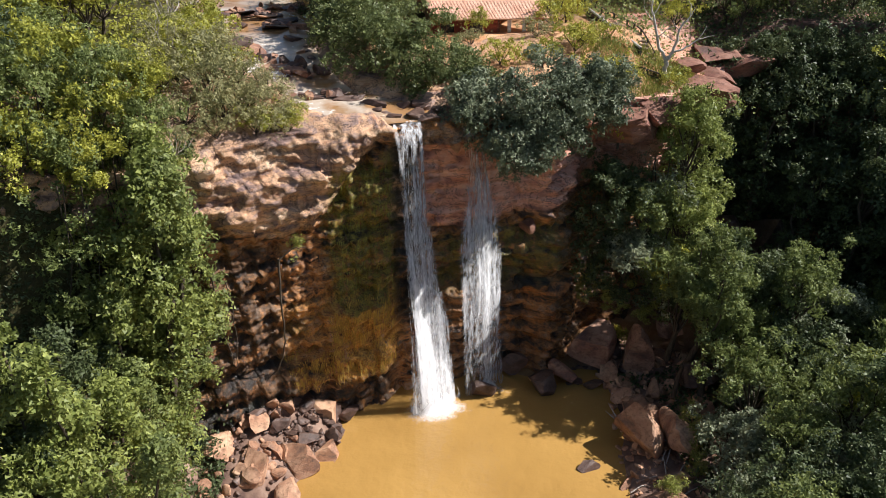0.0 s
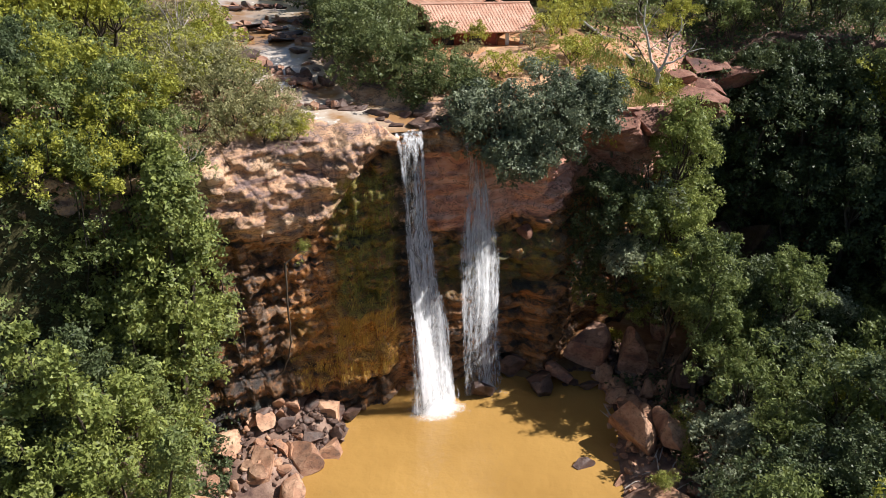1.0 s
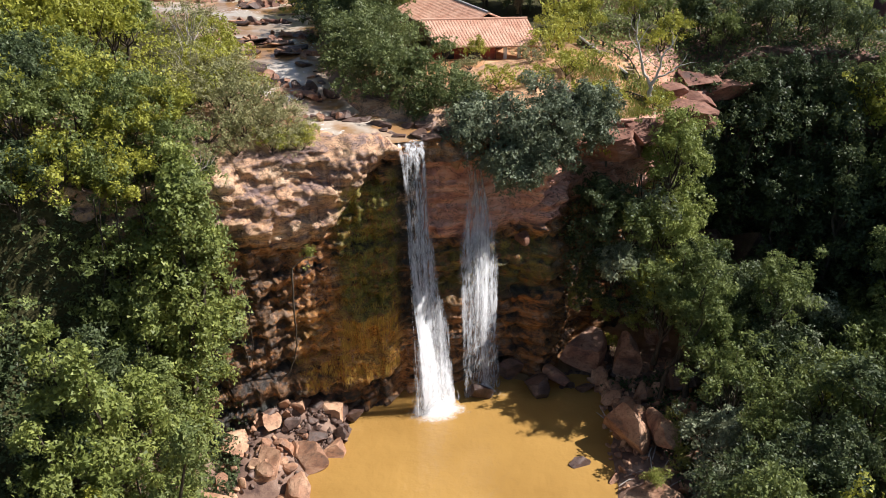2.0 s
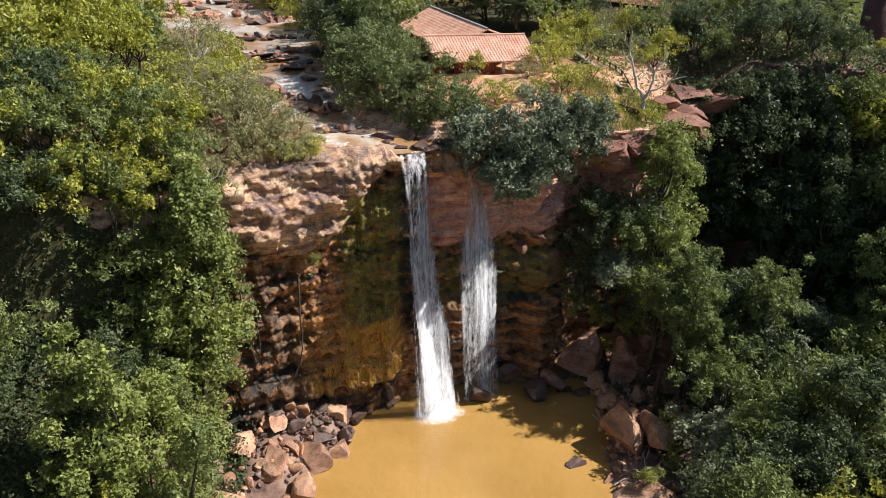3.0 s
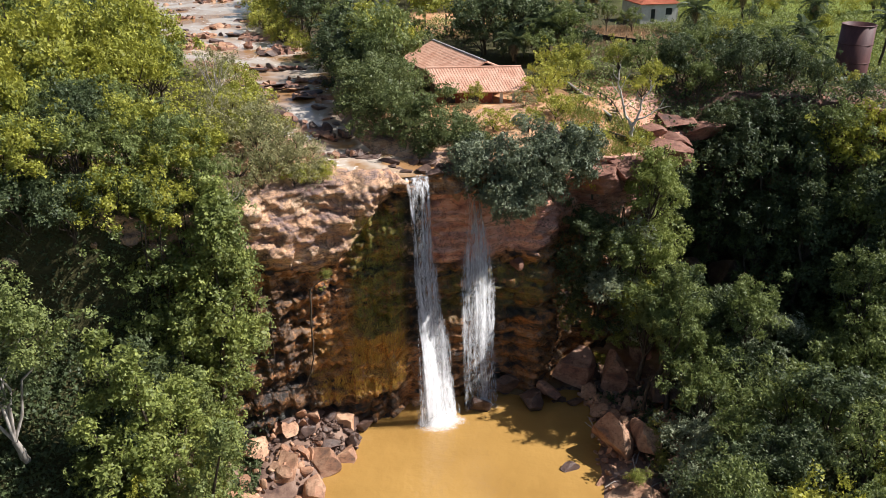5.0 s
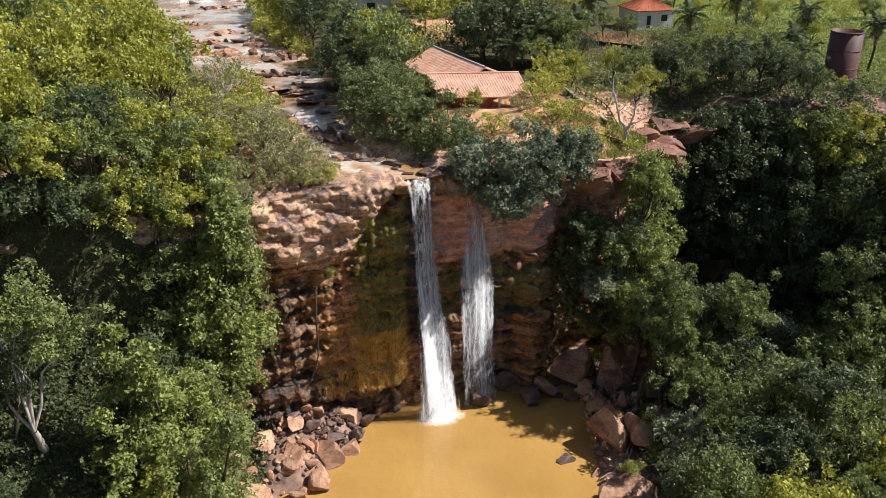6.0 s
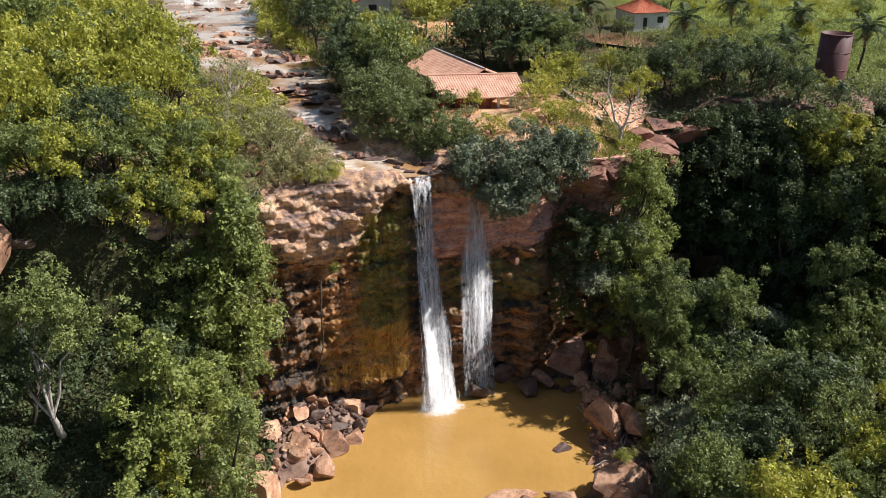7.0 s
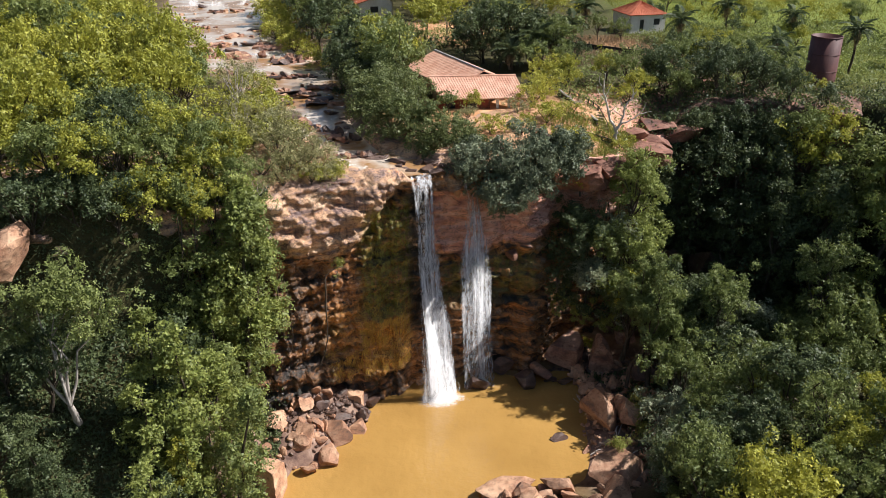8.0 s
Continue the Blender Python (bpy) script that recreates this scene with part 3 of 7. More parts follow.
def build_water():
    ring = curve_through(POOL + POOL[:1], 6)[:-1]
    # the sheet reaches a little under the banks
    xs, ys = np.arange(-22, 20, 0.7), np.arange(-45, 66, 0.7)
    gx, gy = np.meshgrid(xs, ys)
    d, _ = polyline_distance(gx, gy, [tuple(p) for p in np.vstack([ring, ring[:1]])])
    ok = inside(gx, gy, [tuple(p) for p in ring]) | (d < 2.2)
    n = len(xs)
    i = (np.arange(len(ys) - 1)[:, None] * n + np.arange(n - 1)[None, :])
    good = (ok[:-1, :-1] & ok[1:, :-1] & ok[:-1, 1:] & ok[1:, 1:]).ravel()
    i = i.ravel()[good]
    faces = np.stack([i, i + 1, i + n + 1, i + n], 1)
    z = 0.03 * fbm(gx * 0.6, gy * 0.6, 2.0) * smoothstep(45, 10, np.hypot(gx, gy - 59))
    pool = mesh_ob("pool_water", np.stack([gx.ravel(), gy.ravel(), z.ravel()], 1), faces, M_POOL, smooth=True)
    tagged(pool, "opaque ochre silty water of the plunge pool", "water", kind="structure")
    verts, faces = [], []
    for j, (x, y, z0, w) in enumerate(RIVER_FINE):
        a, b = RIVER_FINE[max(j - 1, 0)], RIVER_FINE[min(j + 1, len(RIVER_FINE) - 1)]
        t = np.array([b[0] - a[0], b[1] - a[1]])
        t = t / np.hypot(*t)
        for s in np.linspace(-1.6, 1.6, 9):
            verts.append((x + t[1] * w * s, y - t[0] * w * s, z0))
        if j:
            for c in range(8):
                q = j * 9 + c
                faces.append((q, q + 1, q - 8, q - 9))
    river = mesh_ob("river_water", verts, faces, M_RIVER, smooth=True)
    tagged(river, "shallow brown river water running to the lip", "water", kind="structure")


def fall_sheet(name, rows, parent, seed, cols=72):
    """rows: height, middle x, half width, y, density."""
    path = curve_through(rows, 16)
    c = np.linspace(-1, 1, cols)[None, :]
    z, x, w, y, a = (path[:, i][:, None] for i in range(5))
    bow = 0.12 * (1 - c * c) * np.minimum(w, 1.6)
    jit = 0.1 * fbm(c * w * 2.6 + seed * 7, z * 0.07 + 0 * c, seed * 1.0)
    vx = x + c * w + 0.1 * vnoise(z * 0.4 + 0 * c, c * 2 + 0 * z, seed)
    # slant added to turn the whole sheet sunward and brighten it
    verts = np.stack([vx, y - bow + jit + 0.62 * c * w, z + 0 * c], 2).reshape(-1, 3)
    edge = (1 - c * c) ** 1.3
    lanes = fbm(c * w * 1.7 + seed * 3, z * 0.035 + 0 * c, seed * 2.0) + 0.5 * fbm(c * w * 4.5 + seed * 5, z * 0.05 + 0 * c, seed * 3.0)
    dens = (a * (0.1 + 1.1 * edge) + (0.3 + 0.45 * a) * lanes - 0.6 * (1 - smoothstep(0, 0.5, edge))).ravel()
    n, m = cols, len(path)
    i = (np.arange(m - 1)[:, None] * n + np.arange(n - 1)[None, :]).ravel()
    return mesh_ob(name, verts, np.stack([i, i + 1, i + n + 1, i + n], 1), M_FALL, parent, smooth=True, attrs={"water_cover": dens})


def fall_strands(rows, parent, seed, number):
    """Falling threads and drops of water, long slivers turned towards the sun with some spread."""
    r = np.random.default_rng(seed)
    path = curve_through(rows, 40)
    weight = path[:, 4] * (0.4 + path[:, 2])
    pick = r.choice(len(path), number, p=weight / weight.sum())
    z, x, w, y = (path[pick, i] for i in range(4))
    lane = r.normal(size=40) * 0.45
    c = np.clip(lane[r.integers(0, 40, number)] + r.normal(size=number) * 0.14, -1.0, 1.0)
    z = z + r.uniform(-0.4, 0.4, number)
    mid = np.stack([x + c * w, y + 0.62 * c * w - 0.3 * np.maximum(0, 1 - c * c) - 0.15 + r.normal(size=number) * 0.2, z], 1)
    size = r.uniform(0.4, 1.0, number)[:, None]
    way = np.stack([r.normal(size=number) * 0.03, r.normal(size=number) * 0.03, np.ones(number)], 1)
    ang = 0.85 + r.normal(size=number) * 0.35
    side = np.stack([np.cos(ang), np.sin(ang), np.zeros(number)], 1)
    l, b = 0.5 * size, 0.008 * size
    v = np.stack([mid - way * l, mid + side * b, mid + way * l, mid - side * b], 1).reshape(-1, 3)
    tagged(mesh_ob("water_threads", v, np.arange(number * 4).reshape(-1, 4), M_FOAM, parent), kind="stuff")


def build_falls():
    left = new("waterfall")
    tagged(left, "white waterfall dropping from the lip into the pool", "waterfall", group="twin waterfalls")
    right = new("waterfall")
    tagged(right, "thinner misty waterfall breaking on a red ledge", "waterfall", group="twin waterfalls")
    for k in range(2):
        fall_sheet("water_sheet", [(26.9, -2.5, 1.2, 59.7, 0.0), (26.6, -2.5, 1.2, 58.9 + 0.1 * k, 0.22), (25.2, -2.35, 1.1, 58.2 + 0.2 * k, 0.14), (21, -2.15, 1.15, 58.3 + 0.2 * k, 0.16), (16, -1.9, 1.4, 58.4 + 0.2 * k, 0.3), (11, -1.5, 1.7, 58.5 + 0.2 * k, 0.42), (6, -1.05, 2.1, 58.6 + 0.2 * k, 0.45), (2, -0.65, 2.5, 58.5 + 0.2 * k, 0.5), (-0.2, -0.45, 2.8, 58.3 + 0.2 * k, 0.6)], left, 3 + k)
        fall_sheet("water_sheet", [(24.2, 2.7, 0.7, 60.9, 0.0), (22.5, 2.8, 0.9, 60.5 + 0.1 * k, 0.08), (20, 3.0, 1.6, 60.1 + 0.2 * k, 0.18), (17, 3.1, 2.0, 59.9 + 0.2 * k, 0.3), (12, 3.3, 2.2, 59.9 + 0.2 * k, 0.24), (7, 3.5, 2.3, 60.2 + 0.2 * k, 0.12), (3, 3.7, 2.4, 60.6 + 0.2 * k, 0.02), (0, 3.9, 2.5, 60.9 + 0.2 * k, -0.02)], right, 13 + k)
    fall_strands([(26.6, -2.5, 1.0, 58.4, 0.25), (20, -2.15, 0.9, 58.0, 0.3), (13, -1.75, 1.1, 58.1, 0.5), (7, -1.2, 1.4, 58.2, 0.7), (2, -0.8, 1.6, 58.2, 0.8), (0.3, -0.6, 1.8, 58.2, 0.8)], left, 51, 3500)
    fall_strands([(26.2, 1.9, 0.3, 59.6, 0.25), (23.5, 2.3, 0.5, 60.2, 0.3), (20, 2.9, 1.1, 60.6, 0.6), (14, 3.2, 1.6, 60.0, 0.7), (8, 3.4, 1.6, 60.2, 0.6), (2, 3.6, 1.6, 61.0, 0.4), (0.3, 3.8, 1.7, 61.2, 0.4)], right, 52, 3000)
    fall_sheet("water_jet", [(26.75, -3.75, 0.12, 59.6, 0.1), (26.4, -3.65, 0.18, 59.0, 0.6), (25.2, -3.35, 0.28, 58.4, 0.45), (22, -2.95, 0.38, 58.0, 0.35), (16, -2.55, 0.5, 57.9, 0.3), (9, -1.85, 0.75, 58.0, 0.8), (0, -0.9, 1.1, 58.1, 0.9)], left, 31, 24)
    fall_sheet("water_jet", [(24.3, 2.65, 0.1, 60.9, 0.4), (21, 2.9, 0.22, 60.7, 0.6), (17, 3.1, 0.4, 60.6, 0.55), (11, 3.5, 0.5, 60.6, 0.75), (5, 3.9, 0.55, 60.9, 0.6), (0.2, 4.2, 0.8, 61.2, 0.5)], right, 33, 24)
    fall_sheet("water_braid", [(11.2, -0.3, 0.3, 60.0, 0.2), (9, 0.1, 0.4, 59.5, 0.25), (5, 0.5, 0.3, 59.6, 0.2), (1, 0.7, 0.4, 59.8, 0.1)], left, 35, 16)
    fall_sheet("water_braid", [(26.7, 1.8, 0.35, 60.4, 0.1), (25.6, 1.85, 0.4, 59.8, 0.18), (24.2, 2.0, 0.4, 59.9, 0.0)], right, 36, 16)
    for parent, x0, y0, wide, seed in ((left, -0.4, 57.9, 3.2, 5), (right, 4.0, 61.0, 2.6, 8)):
        # froth spread on the water, highest where the fall strikes
        rad, ang = np.meshgrid(np.linspace(0, 1, 22), np.linspace(0, 2 * math.pi, 64, endpoint=False))
        rim_ = wide * (1 + 0.3 * vnoise(np.cos(ang) * 2 + seed, np.sin(ang) * 2, seed))
        x, y = x0 + np.cos(ang) * rad * rim_, y0 + np.sin(ang) * rad * rim_ * 0.75
        h = 0.06 + 0.9 * np.exp(-(rad * 3.2) ** 2) * (1 + 0.5 * fbm(x * 1.5, y * 1.5, seed))
        dens = (1.5 if parent is left else 0.7) * np.exp(-(rad * 1.9) ** 2) - 0.25 * rad
        i, j = np.meshgrid(np.arange(64), np.arange(21), indexing="ij")
        q = np.stack([i * 22 + j, i * 22 + j + 1, ((i + 1) % 64) * 22 + j + 1, ((i + 1) % 64) * 22 + j], 2).reshape(-1, 4)
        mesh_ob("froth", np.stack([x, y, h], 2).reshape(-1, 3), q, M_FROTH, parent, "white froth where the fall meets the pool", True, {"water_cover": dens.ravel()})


build_ground()
build_cliff()
build_water()
build_falls()


# ---- vegetation ----
def leaf_cloud(rng, centres, radii, count, size, up=0.4):
    """Small leaf blades scattered through the outer shells of the clumps; returns vertices and triangles."""
    count, size = int(count * 1.7), size * 0.84
    n = max(8, count // 9)
    c = rng.integers(0, len(centres), n)
    way = rng.normal(size=(n, 3))
    way /= np.linalg.norm(way, axis=1)[:, None]
    rad = radii[c] * (0.5 + 0.55 * np.sqrt(rng.random(n)))
    twig = centres[c] + way * rad[:, None] * np.array([1, 1, 0.8])
    tilt = way * 0.75 + rng.normal(size=(n, 3)) * 0.4 + np.array([0, 0, up])
    tilt /= np.linalg.norm(tilt, axis=1)[:, None]
    # each twig carries a spray of leaves that lie much the same way
    t = rng.integers(0, n, count)
    spread_ = rng.normal(size=(count, 3)) * size * 0.75
    mid = twig[t] + spread_ - tilt[t] * (np.sum(spread_ * tilt[t], axis=1) * 0.6)[:, None]
    face = tilt[t] + rng.normal(size=(count, 3)) * 0.38
    face /= np.linalg.norm(face, axis=1)[:, None]
    side = np.cross(face, rng.normal(size=(count, 3)))
    side /= np.linalg.norm(side, axis=1)[:, None]
    along = np.cross(face, side)
    l = size * rng.uniform(0.6, 1.35, count)[:, None]
    v = np.stack([mid - along * l * 0.55, mid + along * l * 0.4 + side * l * 0.33, mid + along * l * 0.4 - side * l * 0.33 - face * l * 0.1], 1).reshape(-1, 3)
    return v, np.arange(count * 3).reshape(-1, 3)


def tube(points, radii, sides=6):
    p = np.array(points, float)
    v, f = [], []
    for i in range(len(p)):
        t = p[min(i + 1, len(p) - 1)] - p[max(i - 1, 0)]
        t = t / (np.linalg.norm(t) + 1e-9)
        s = np.cross(t, (0.31, 0.9, 0.2))
        s /= np.linalg.norm(s)
        w = np.cross(t, s)
        for a in range(sides):
            ang = 2 * math.pi * a / sides
            v.append(p[i] + radii[i] * (math.cos(ang) * s + math.sin(ang) * w))
        if i:
            for a in range(sides):
                b = (a + 1) % sides
                f.append(((i - 1) * sides + a, (i - 1) * sides + b, i * sides + b, i * sides + a))
    return np.array(v), np.array(f)


def join(pieces):
    vs, fs, n = [], [], 0
    for v, f in pieces:
        vs.append(v)
        fs.append(f + n)
        n += len(v)
    return np.concatenate(vs), np.concatenate(fs)


def limb(rng, start, end, r0, r1, bend=0.12, n=5):
    start, end = np.array(start, float), np.array(end, float)
    pts = [start + (end - start) * u + rng.normal(size=3) * bend * np.linalg.norm(end - start) * (u * (1 - u)) for u in np.linspace(0, 1, n)]
    return tube(pts, np.linspace(r0, r1, n))


def tree_shape(rng, height, spread, lobes, leaves, size, crown_low=0.4, droop=0.0):
    """Trunk and crown of a broadleaf tree at the origin."""
    centres, radii, wood = [], [], []
    lean = rng.normal(size=2) * 0.05 * height
    fork = np.array([lean[0], lean[1], height * crown_low])
    r = 0.018 * height + 0.05
    wood.append(limb(rng, (0, 0, -1.2), fork, r * 1.3, r * 0.8, 0.05))
    for i in range(lobes):
        ang = i * 2.4 + rng.uniform(-0.4, 0.4)
        out = spread * (0.15 + 0.65 * math.sqrt((i + 0.5) / lobes)) * rng.uniform(0.8, 1.15)
        z = height * (0.93 - (0.33 + droop) * (out / spread) ** 2 + rng.uniform(-0.09, 0.07))
        c = np.array([lean[0] + math.cos(ang) * out, lean[1] + math.sin(ang) * out, z])
        rad = spread * rng.uniform(0.32, 0.5)
        wood.append(limb(rng, fork * rng.uniform(0.8, 1.0), c, r * 0.5, 0.03, 0.2))
        for k in range(7):
            centres.append(c + rng.normal(size=3) * rad * np.array([0.62, 0.62, 0.42]))
            radii.append(rad * rng.uniform(0.26, 0.62))
    return join(wood), leaf_cloud(rng, np.array(centres), np.array(radii), leaves, size)


TREE_LABELS = {
    "mid": "broadleaf forest tree with mid-green foliage", "bright": "broadleaf tree with sunlit yellow-green foliage", "dark": "dense broadleaf tree with dark green foliage",
    "deep": "dense broadleaf tree with deep green foliage", "fresh": "leafy broadleaf tree with fresh green foliage", "blue": "broad tree with grey-green glossy leaves", "dry": "half-dry tree with sparse olive-grey twigs and leaves"}


def make_tree(kind, seed, height, spread, lobes, leaves, size, name="tree", label="", **more):
    r = np.random.default_rng(seed)
    wood, crown = tree_shape(r, height, spread, lobes, leaves, size, **more)
    tree = new(name)
    tagged(tree, label or TREE_LABELS[kind], name, group="forest trees" if name == "tree" else "shrubs")
    mesh_ob("trunk", *wood, M_BARK_PALE if kind == "dry" and name == "tree" else M_BARK, tree, smooth=True)
    mesh_ob("crown", *crown, M_LEAF[kind], tree)
    return tree


def column_shape(r, height, radius, leaves, size):
    """A tree hung with creepers from top to foot."""
    n = int(height * 5)
    zs = height * r.uniform(0.02, 1.0, n)
    taper = radius * (1 - 0.75 * (zs / height) ** 2.2)
    ang = r.uniform(0, 2 * math.pi, n)
    out = taper * np.sqrt(r.uniform(0.1, 1, n))
    centres = np.stack([np.cos(ang) * out, np.sin(ang) * out, zs], 1)
    radii = r.uniform(0.35, 0.95, n) * (0.6 + 0.4 * taper / radius)
    return limb(r, (0, 0, -1.5), (0, 0, height * 0.9), 0.22, 0.05, 0.06, 8), leaf_cloud(r, centres, radii, leaves, size)


def make_column(kind, seed, height, radius, leaves, size):
    r = np.random.default_rng(seed)
    wood, crown = column_shape(r, height, radius, leaves, size)
    tree = new("creeper_tree")
    tagged(tree, "tall slope tree draped with creepers from top to foot", "tree", group="creeper trees")
    mesh_ob("trunk", *wood, M_BARK, tree, smooth=True)
    mesh_ob("crown", *crown, M_LEAF[kind], tree)
    return tree


PROTO, COUNT = {}, {}


def plant(key, x, y, scale, r, z=None, stretch=1.0, sink=0.0, lean=4.0):
    """Puts the next specimen of a prototype on the ground at x, y."""
    z = float(surface_height(np.array([x]), np.array([y]))[0]) if z is None else z
    if y > 64 and key + "_off" in PROTO:
        key += "_off"
    n = COUNT.get(key, 0)
    COUNT[key] = n + 1
    tree = PROTO[key][n % len(PROTO[key])]
    m = pose(x, y, z - sink, r.normal() * lean, r.normal() * lean, r.uniform(0, 360)) @ Matrix.Diagonal((scale, scale, scale * stretch, 1))
    if n >= len(PROTO[key]):
        tree = copy_thing(tree, Matrix.Identity(4))
    tree.matrix_basis = m
    return tree


for kind, number in (("mid", 3), ("bright", 3), ("dark", 2), ("blue", 2), ("dry", 2)):
    PROTO[kind] = [make_tree(kind, 40 + 7 * i + 3 * len(kind), 7.0, 3.3, 9, 3100 if kind != "dry" else 1800, 0.29 if kind != "dry" else 0.17, crown_low=0.22, droop=0.22) for i in range(number)]
    PROTO[kind + "_off"] = [make_tree(kind, 140 + 7 * i + 3 * len(kind), 7.0, 3.3, 9, 1900 if kind != "dry" else 1000, 0.36 if kind != "dry" else 0.24, crown_low=0.22, droop=0.22) for i in range(number)]
PROTO["column_mid"] = [make_column("fresh", 70 + i, 12.0, 3.0, 3800, 0.3) for i in range(2)]
PROTO["column_bright"] = [make_column("bright", 80 + i, 11.0, 2.8, 3600, 0.29) for i in range(2)]
PROTO["column_dark"] = [make_column("dark", 85 + i, 12.0, 2.9, 3400, 0.3) for i in range(2)]
PROTO["column_slim"] = [make_column(kind, 73 + i, 12.0, 1.9, 3200, 0.28) for i, kind in enumerate(("fresh", "mid", "fresh", "fresh"))]
PROTO["shrub_dry"] = [make_tree("dry", 90 + i, 2.3, 2.4, 9, 1500, 0.18, "shrub", "low half-dry shrub with grey twigs on the cliff top", crown_low=0.12, droop=0.2) for i in range(2)]
PROTO["shrub_bright"] = [make_tree("bright", 95 + i, 2.6, 2.0, 7, 1000, 0.22, "shrub", "low yellow-green leafy shrub", crown_low=0.12, droop=0.25) for i in range(2)]

rng = np.random.default_rng(5)
# woods: candidates, thinned to a loose even spacing
cand = np.stack([rng.uniform(-100, 100, 14000), rng.uniform(18, 200, 14000)], 1)
cx, cy = cand[:, 0], cand[:, 1]
river_d, _level = river_at(cx, cy)
ok = (np.abs(cx) < (cy + 36) * 0.6 + 2) & (river_d > 2.0)
ok &= ~((cx > -21.5) & (cx < 21) & (cy < 60)) & ~((cx > -19.5) & (cx < 24) & (cy > 40) & (cy < 66))
ok &= ~((cx > -21) & (cx < -6) & (cy < 70) & (cy > 54)) & ~((cx > -19) & (cx < -6) & (cy < 72)) & ~((cx > -13) & (cx < 27) & (cy > 60) & (cy < 112) & ~((cx < -6.5) & (cy > 80)))
ok &= ~((cx > -8) & (cx < 24) & (cy > 118) & (cy < 136)) & ~((cx > 14) & (cx < 34) & (cy > 88) & (cy < 124))
ok &= ~((cx > 22) & (cx < 47) & (cy > 108) & (cy < 142)) & ~((cx > -22) & (cx < -6) & (cy > 138) & (cy < 156))
meadow = (cx > 38) & (cy > 84) & (fbm(cx * 0.06, cy * 0.06, 4.0) > -0.12)
ok &= ~((cx > -34) & (cx < -25.5) & (cy > 24) & (cy < 41))
ok &= ~meadow & ~((cx > 44) & (cx < 60) & (cy > 72) & (cy < 96))
ok &= ~((cx < -18) & (cx > -60) & (cy > 39) & (cy < 49)) & ~((cx < -18) & (cx > -40) & (cy < 56) & (cy > 48))
ok &= ~(((cx > 43) & (cy > 82)) | ((cx > 29) & (cy > 105))) | (ok & (rng.random(len(cx)) < 0.035))
ok &= ~((cx > -31) & (cx < -15) & (cy > 54) & (cy < 72)) & ~((cx > -20) & (cx < -3) & (cy > 112) & (cy < 140))
bank_x = np.interp(cy, RIVER_FINE[:, 1], RIVER_FINE[:, 0])
ok &= ~((cx < bank_x) & (cx > bank_x - 14) & (cy > 68) & (cy < 134))
cand = cand[ok]
spots = []
cells = {}
for x, y in cand:
    gap = 3.0 if x < -18 and y < 54 else 3.5
    near = [p for i in (-1, 0, 1) for j in (-1, 0, 1) for p in cells.get((int(x // 4) + i, int(y // 4) + j), ())]
    if all((x - a) ** 2 + (y - b) ** 2 > gap * gap for a, b in near):
        spots.append((x, y))
        cells.setdefault((int(x // 4), int(y // 4)), []).append((x, y))
spots = [p for p in spots if abs(p[0]) < (p[1] + 34) * 0.58 + 2 and p[1] > 26]
spots.sort(key=lambda p: p[1])
heights = surface_height(np.array([p[0] for p in spots]), np.array([p[1] for p in spots]))
far_parts = {"mid": [], "bright": [], "dark": [], "dry": []}
far_crowns = {k2: [tree_shape(np.random.default_rng(300 + i), 7.0, 3.3, 9, 1050, 0.35, crown_low=0.22, droop=0.2)[1] for i in range(3)] for k2 in far_parts}
near_count = 0
for (x, y), z in zip(spots, heights):
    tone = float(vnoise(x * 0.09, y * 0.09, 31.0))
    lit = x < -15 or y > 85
    # light is put into leaf colour: brighter kinds where lit, darker elsewhere
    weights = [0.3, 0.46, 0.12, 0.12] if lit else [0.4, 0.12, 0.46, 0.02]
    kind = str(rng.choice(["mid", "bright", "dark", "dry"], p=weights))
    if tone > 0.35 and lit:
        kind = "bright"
    low_right = x > 24 and y > 70
    bank = float(np.interp(y, RIVER_FINE[:, 1], RIVER_FINE[:, 0]))
    low_bank = bank - 15 < x < bank and 68 < y < 128
    scale = rng.uniform(0.75, 1.35) * (0.85 if kind == "dry" else 1) * (0.55 if low_right else 1) * (0.45 if low_bank else 1)
    # the steep slope's shade is put into darker leaf kinds
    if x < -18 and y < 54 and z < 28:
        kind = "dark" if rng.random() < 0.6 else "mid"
    if near_count < 150:
        near_count += 1
        slope = x < -18 and y < 54 and z < 28
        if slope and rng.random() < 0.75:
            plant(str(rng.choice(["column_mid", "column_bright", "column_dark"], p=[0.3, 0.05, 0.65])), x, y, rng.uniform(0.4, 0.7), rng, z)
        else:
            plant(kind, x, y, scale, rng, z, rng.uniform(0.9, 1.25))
    else:
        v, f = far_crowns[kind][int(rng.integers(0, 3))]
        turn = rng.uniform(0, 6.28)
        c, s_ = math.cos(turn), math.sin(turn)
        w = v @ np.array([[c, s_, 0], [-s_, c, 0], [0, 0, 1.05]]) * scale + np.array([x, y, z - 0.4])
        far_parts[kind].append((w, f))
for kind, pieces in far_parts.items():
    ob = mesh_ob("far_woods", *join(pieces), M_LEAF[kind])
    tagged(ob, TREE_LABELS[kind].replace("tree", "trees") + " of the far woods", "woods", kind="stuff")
print("trees", len(spots), near_count)


def specimen(kind, seed, place, height, spread, lobes, leaves, size, label, centre=None, **more):
    """One particular tree."""
    tree = make_tree(kind, seed, height, spread, lobes, leaves, size, label=label, **more)
    tree.matrix_basis = pose(*place)
    return tree


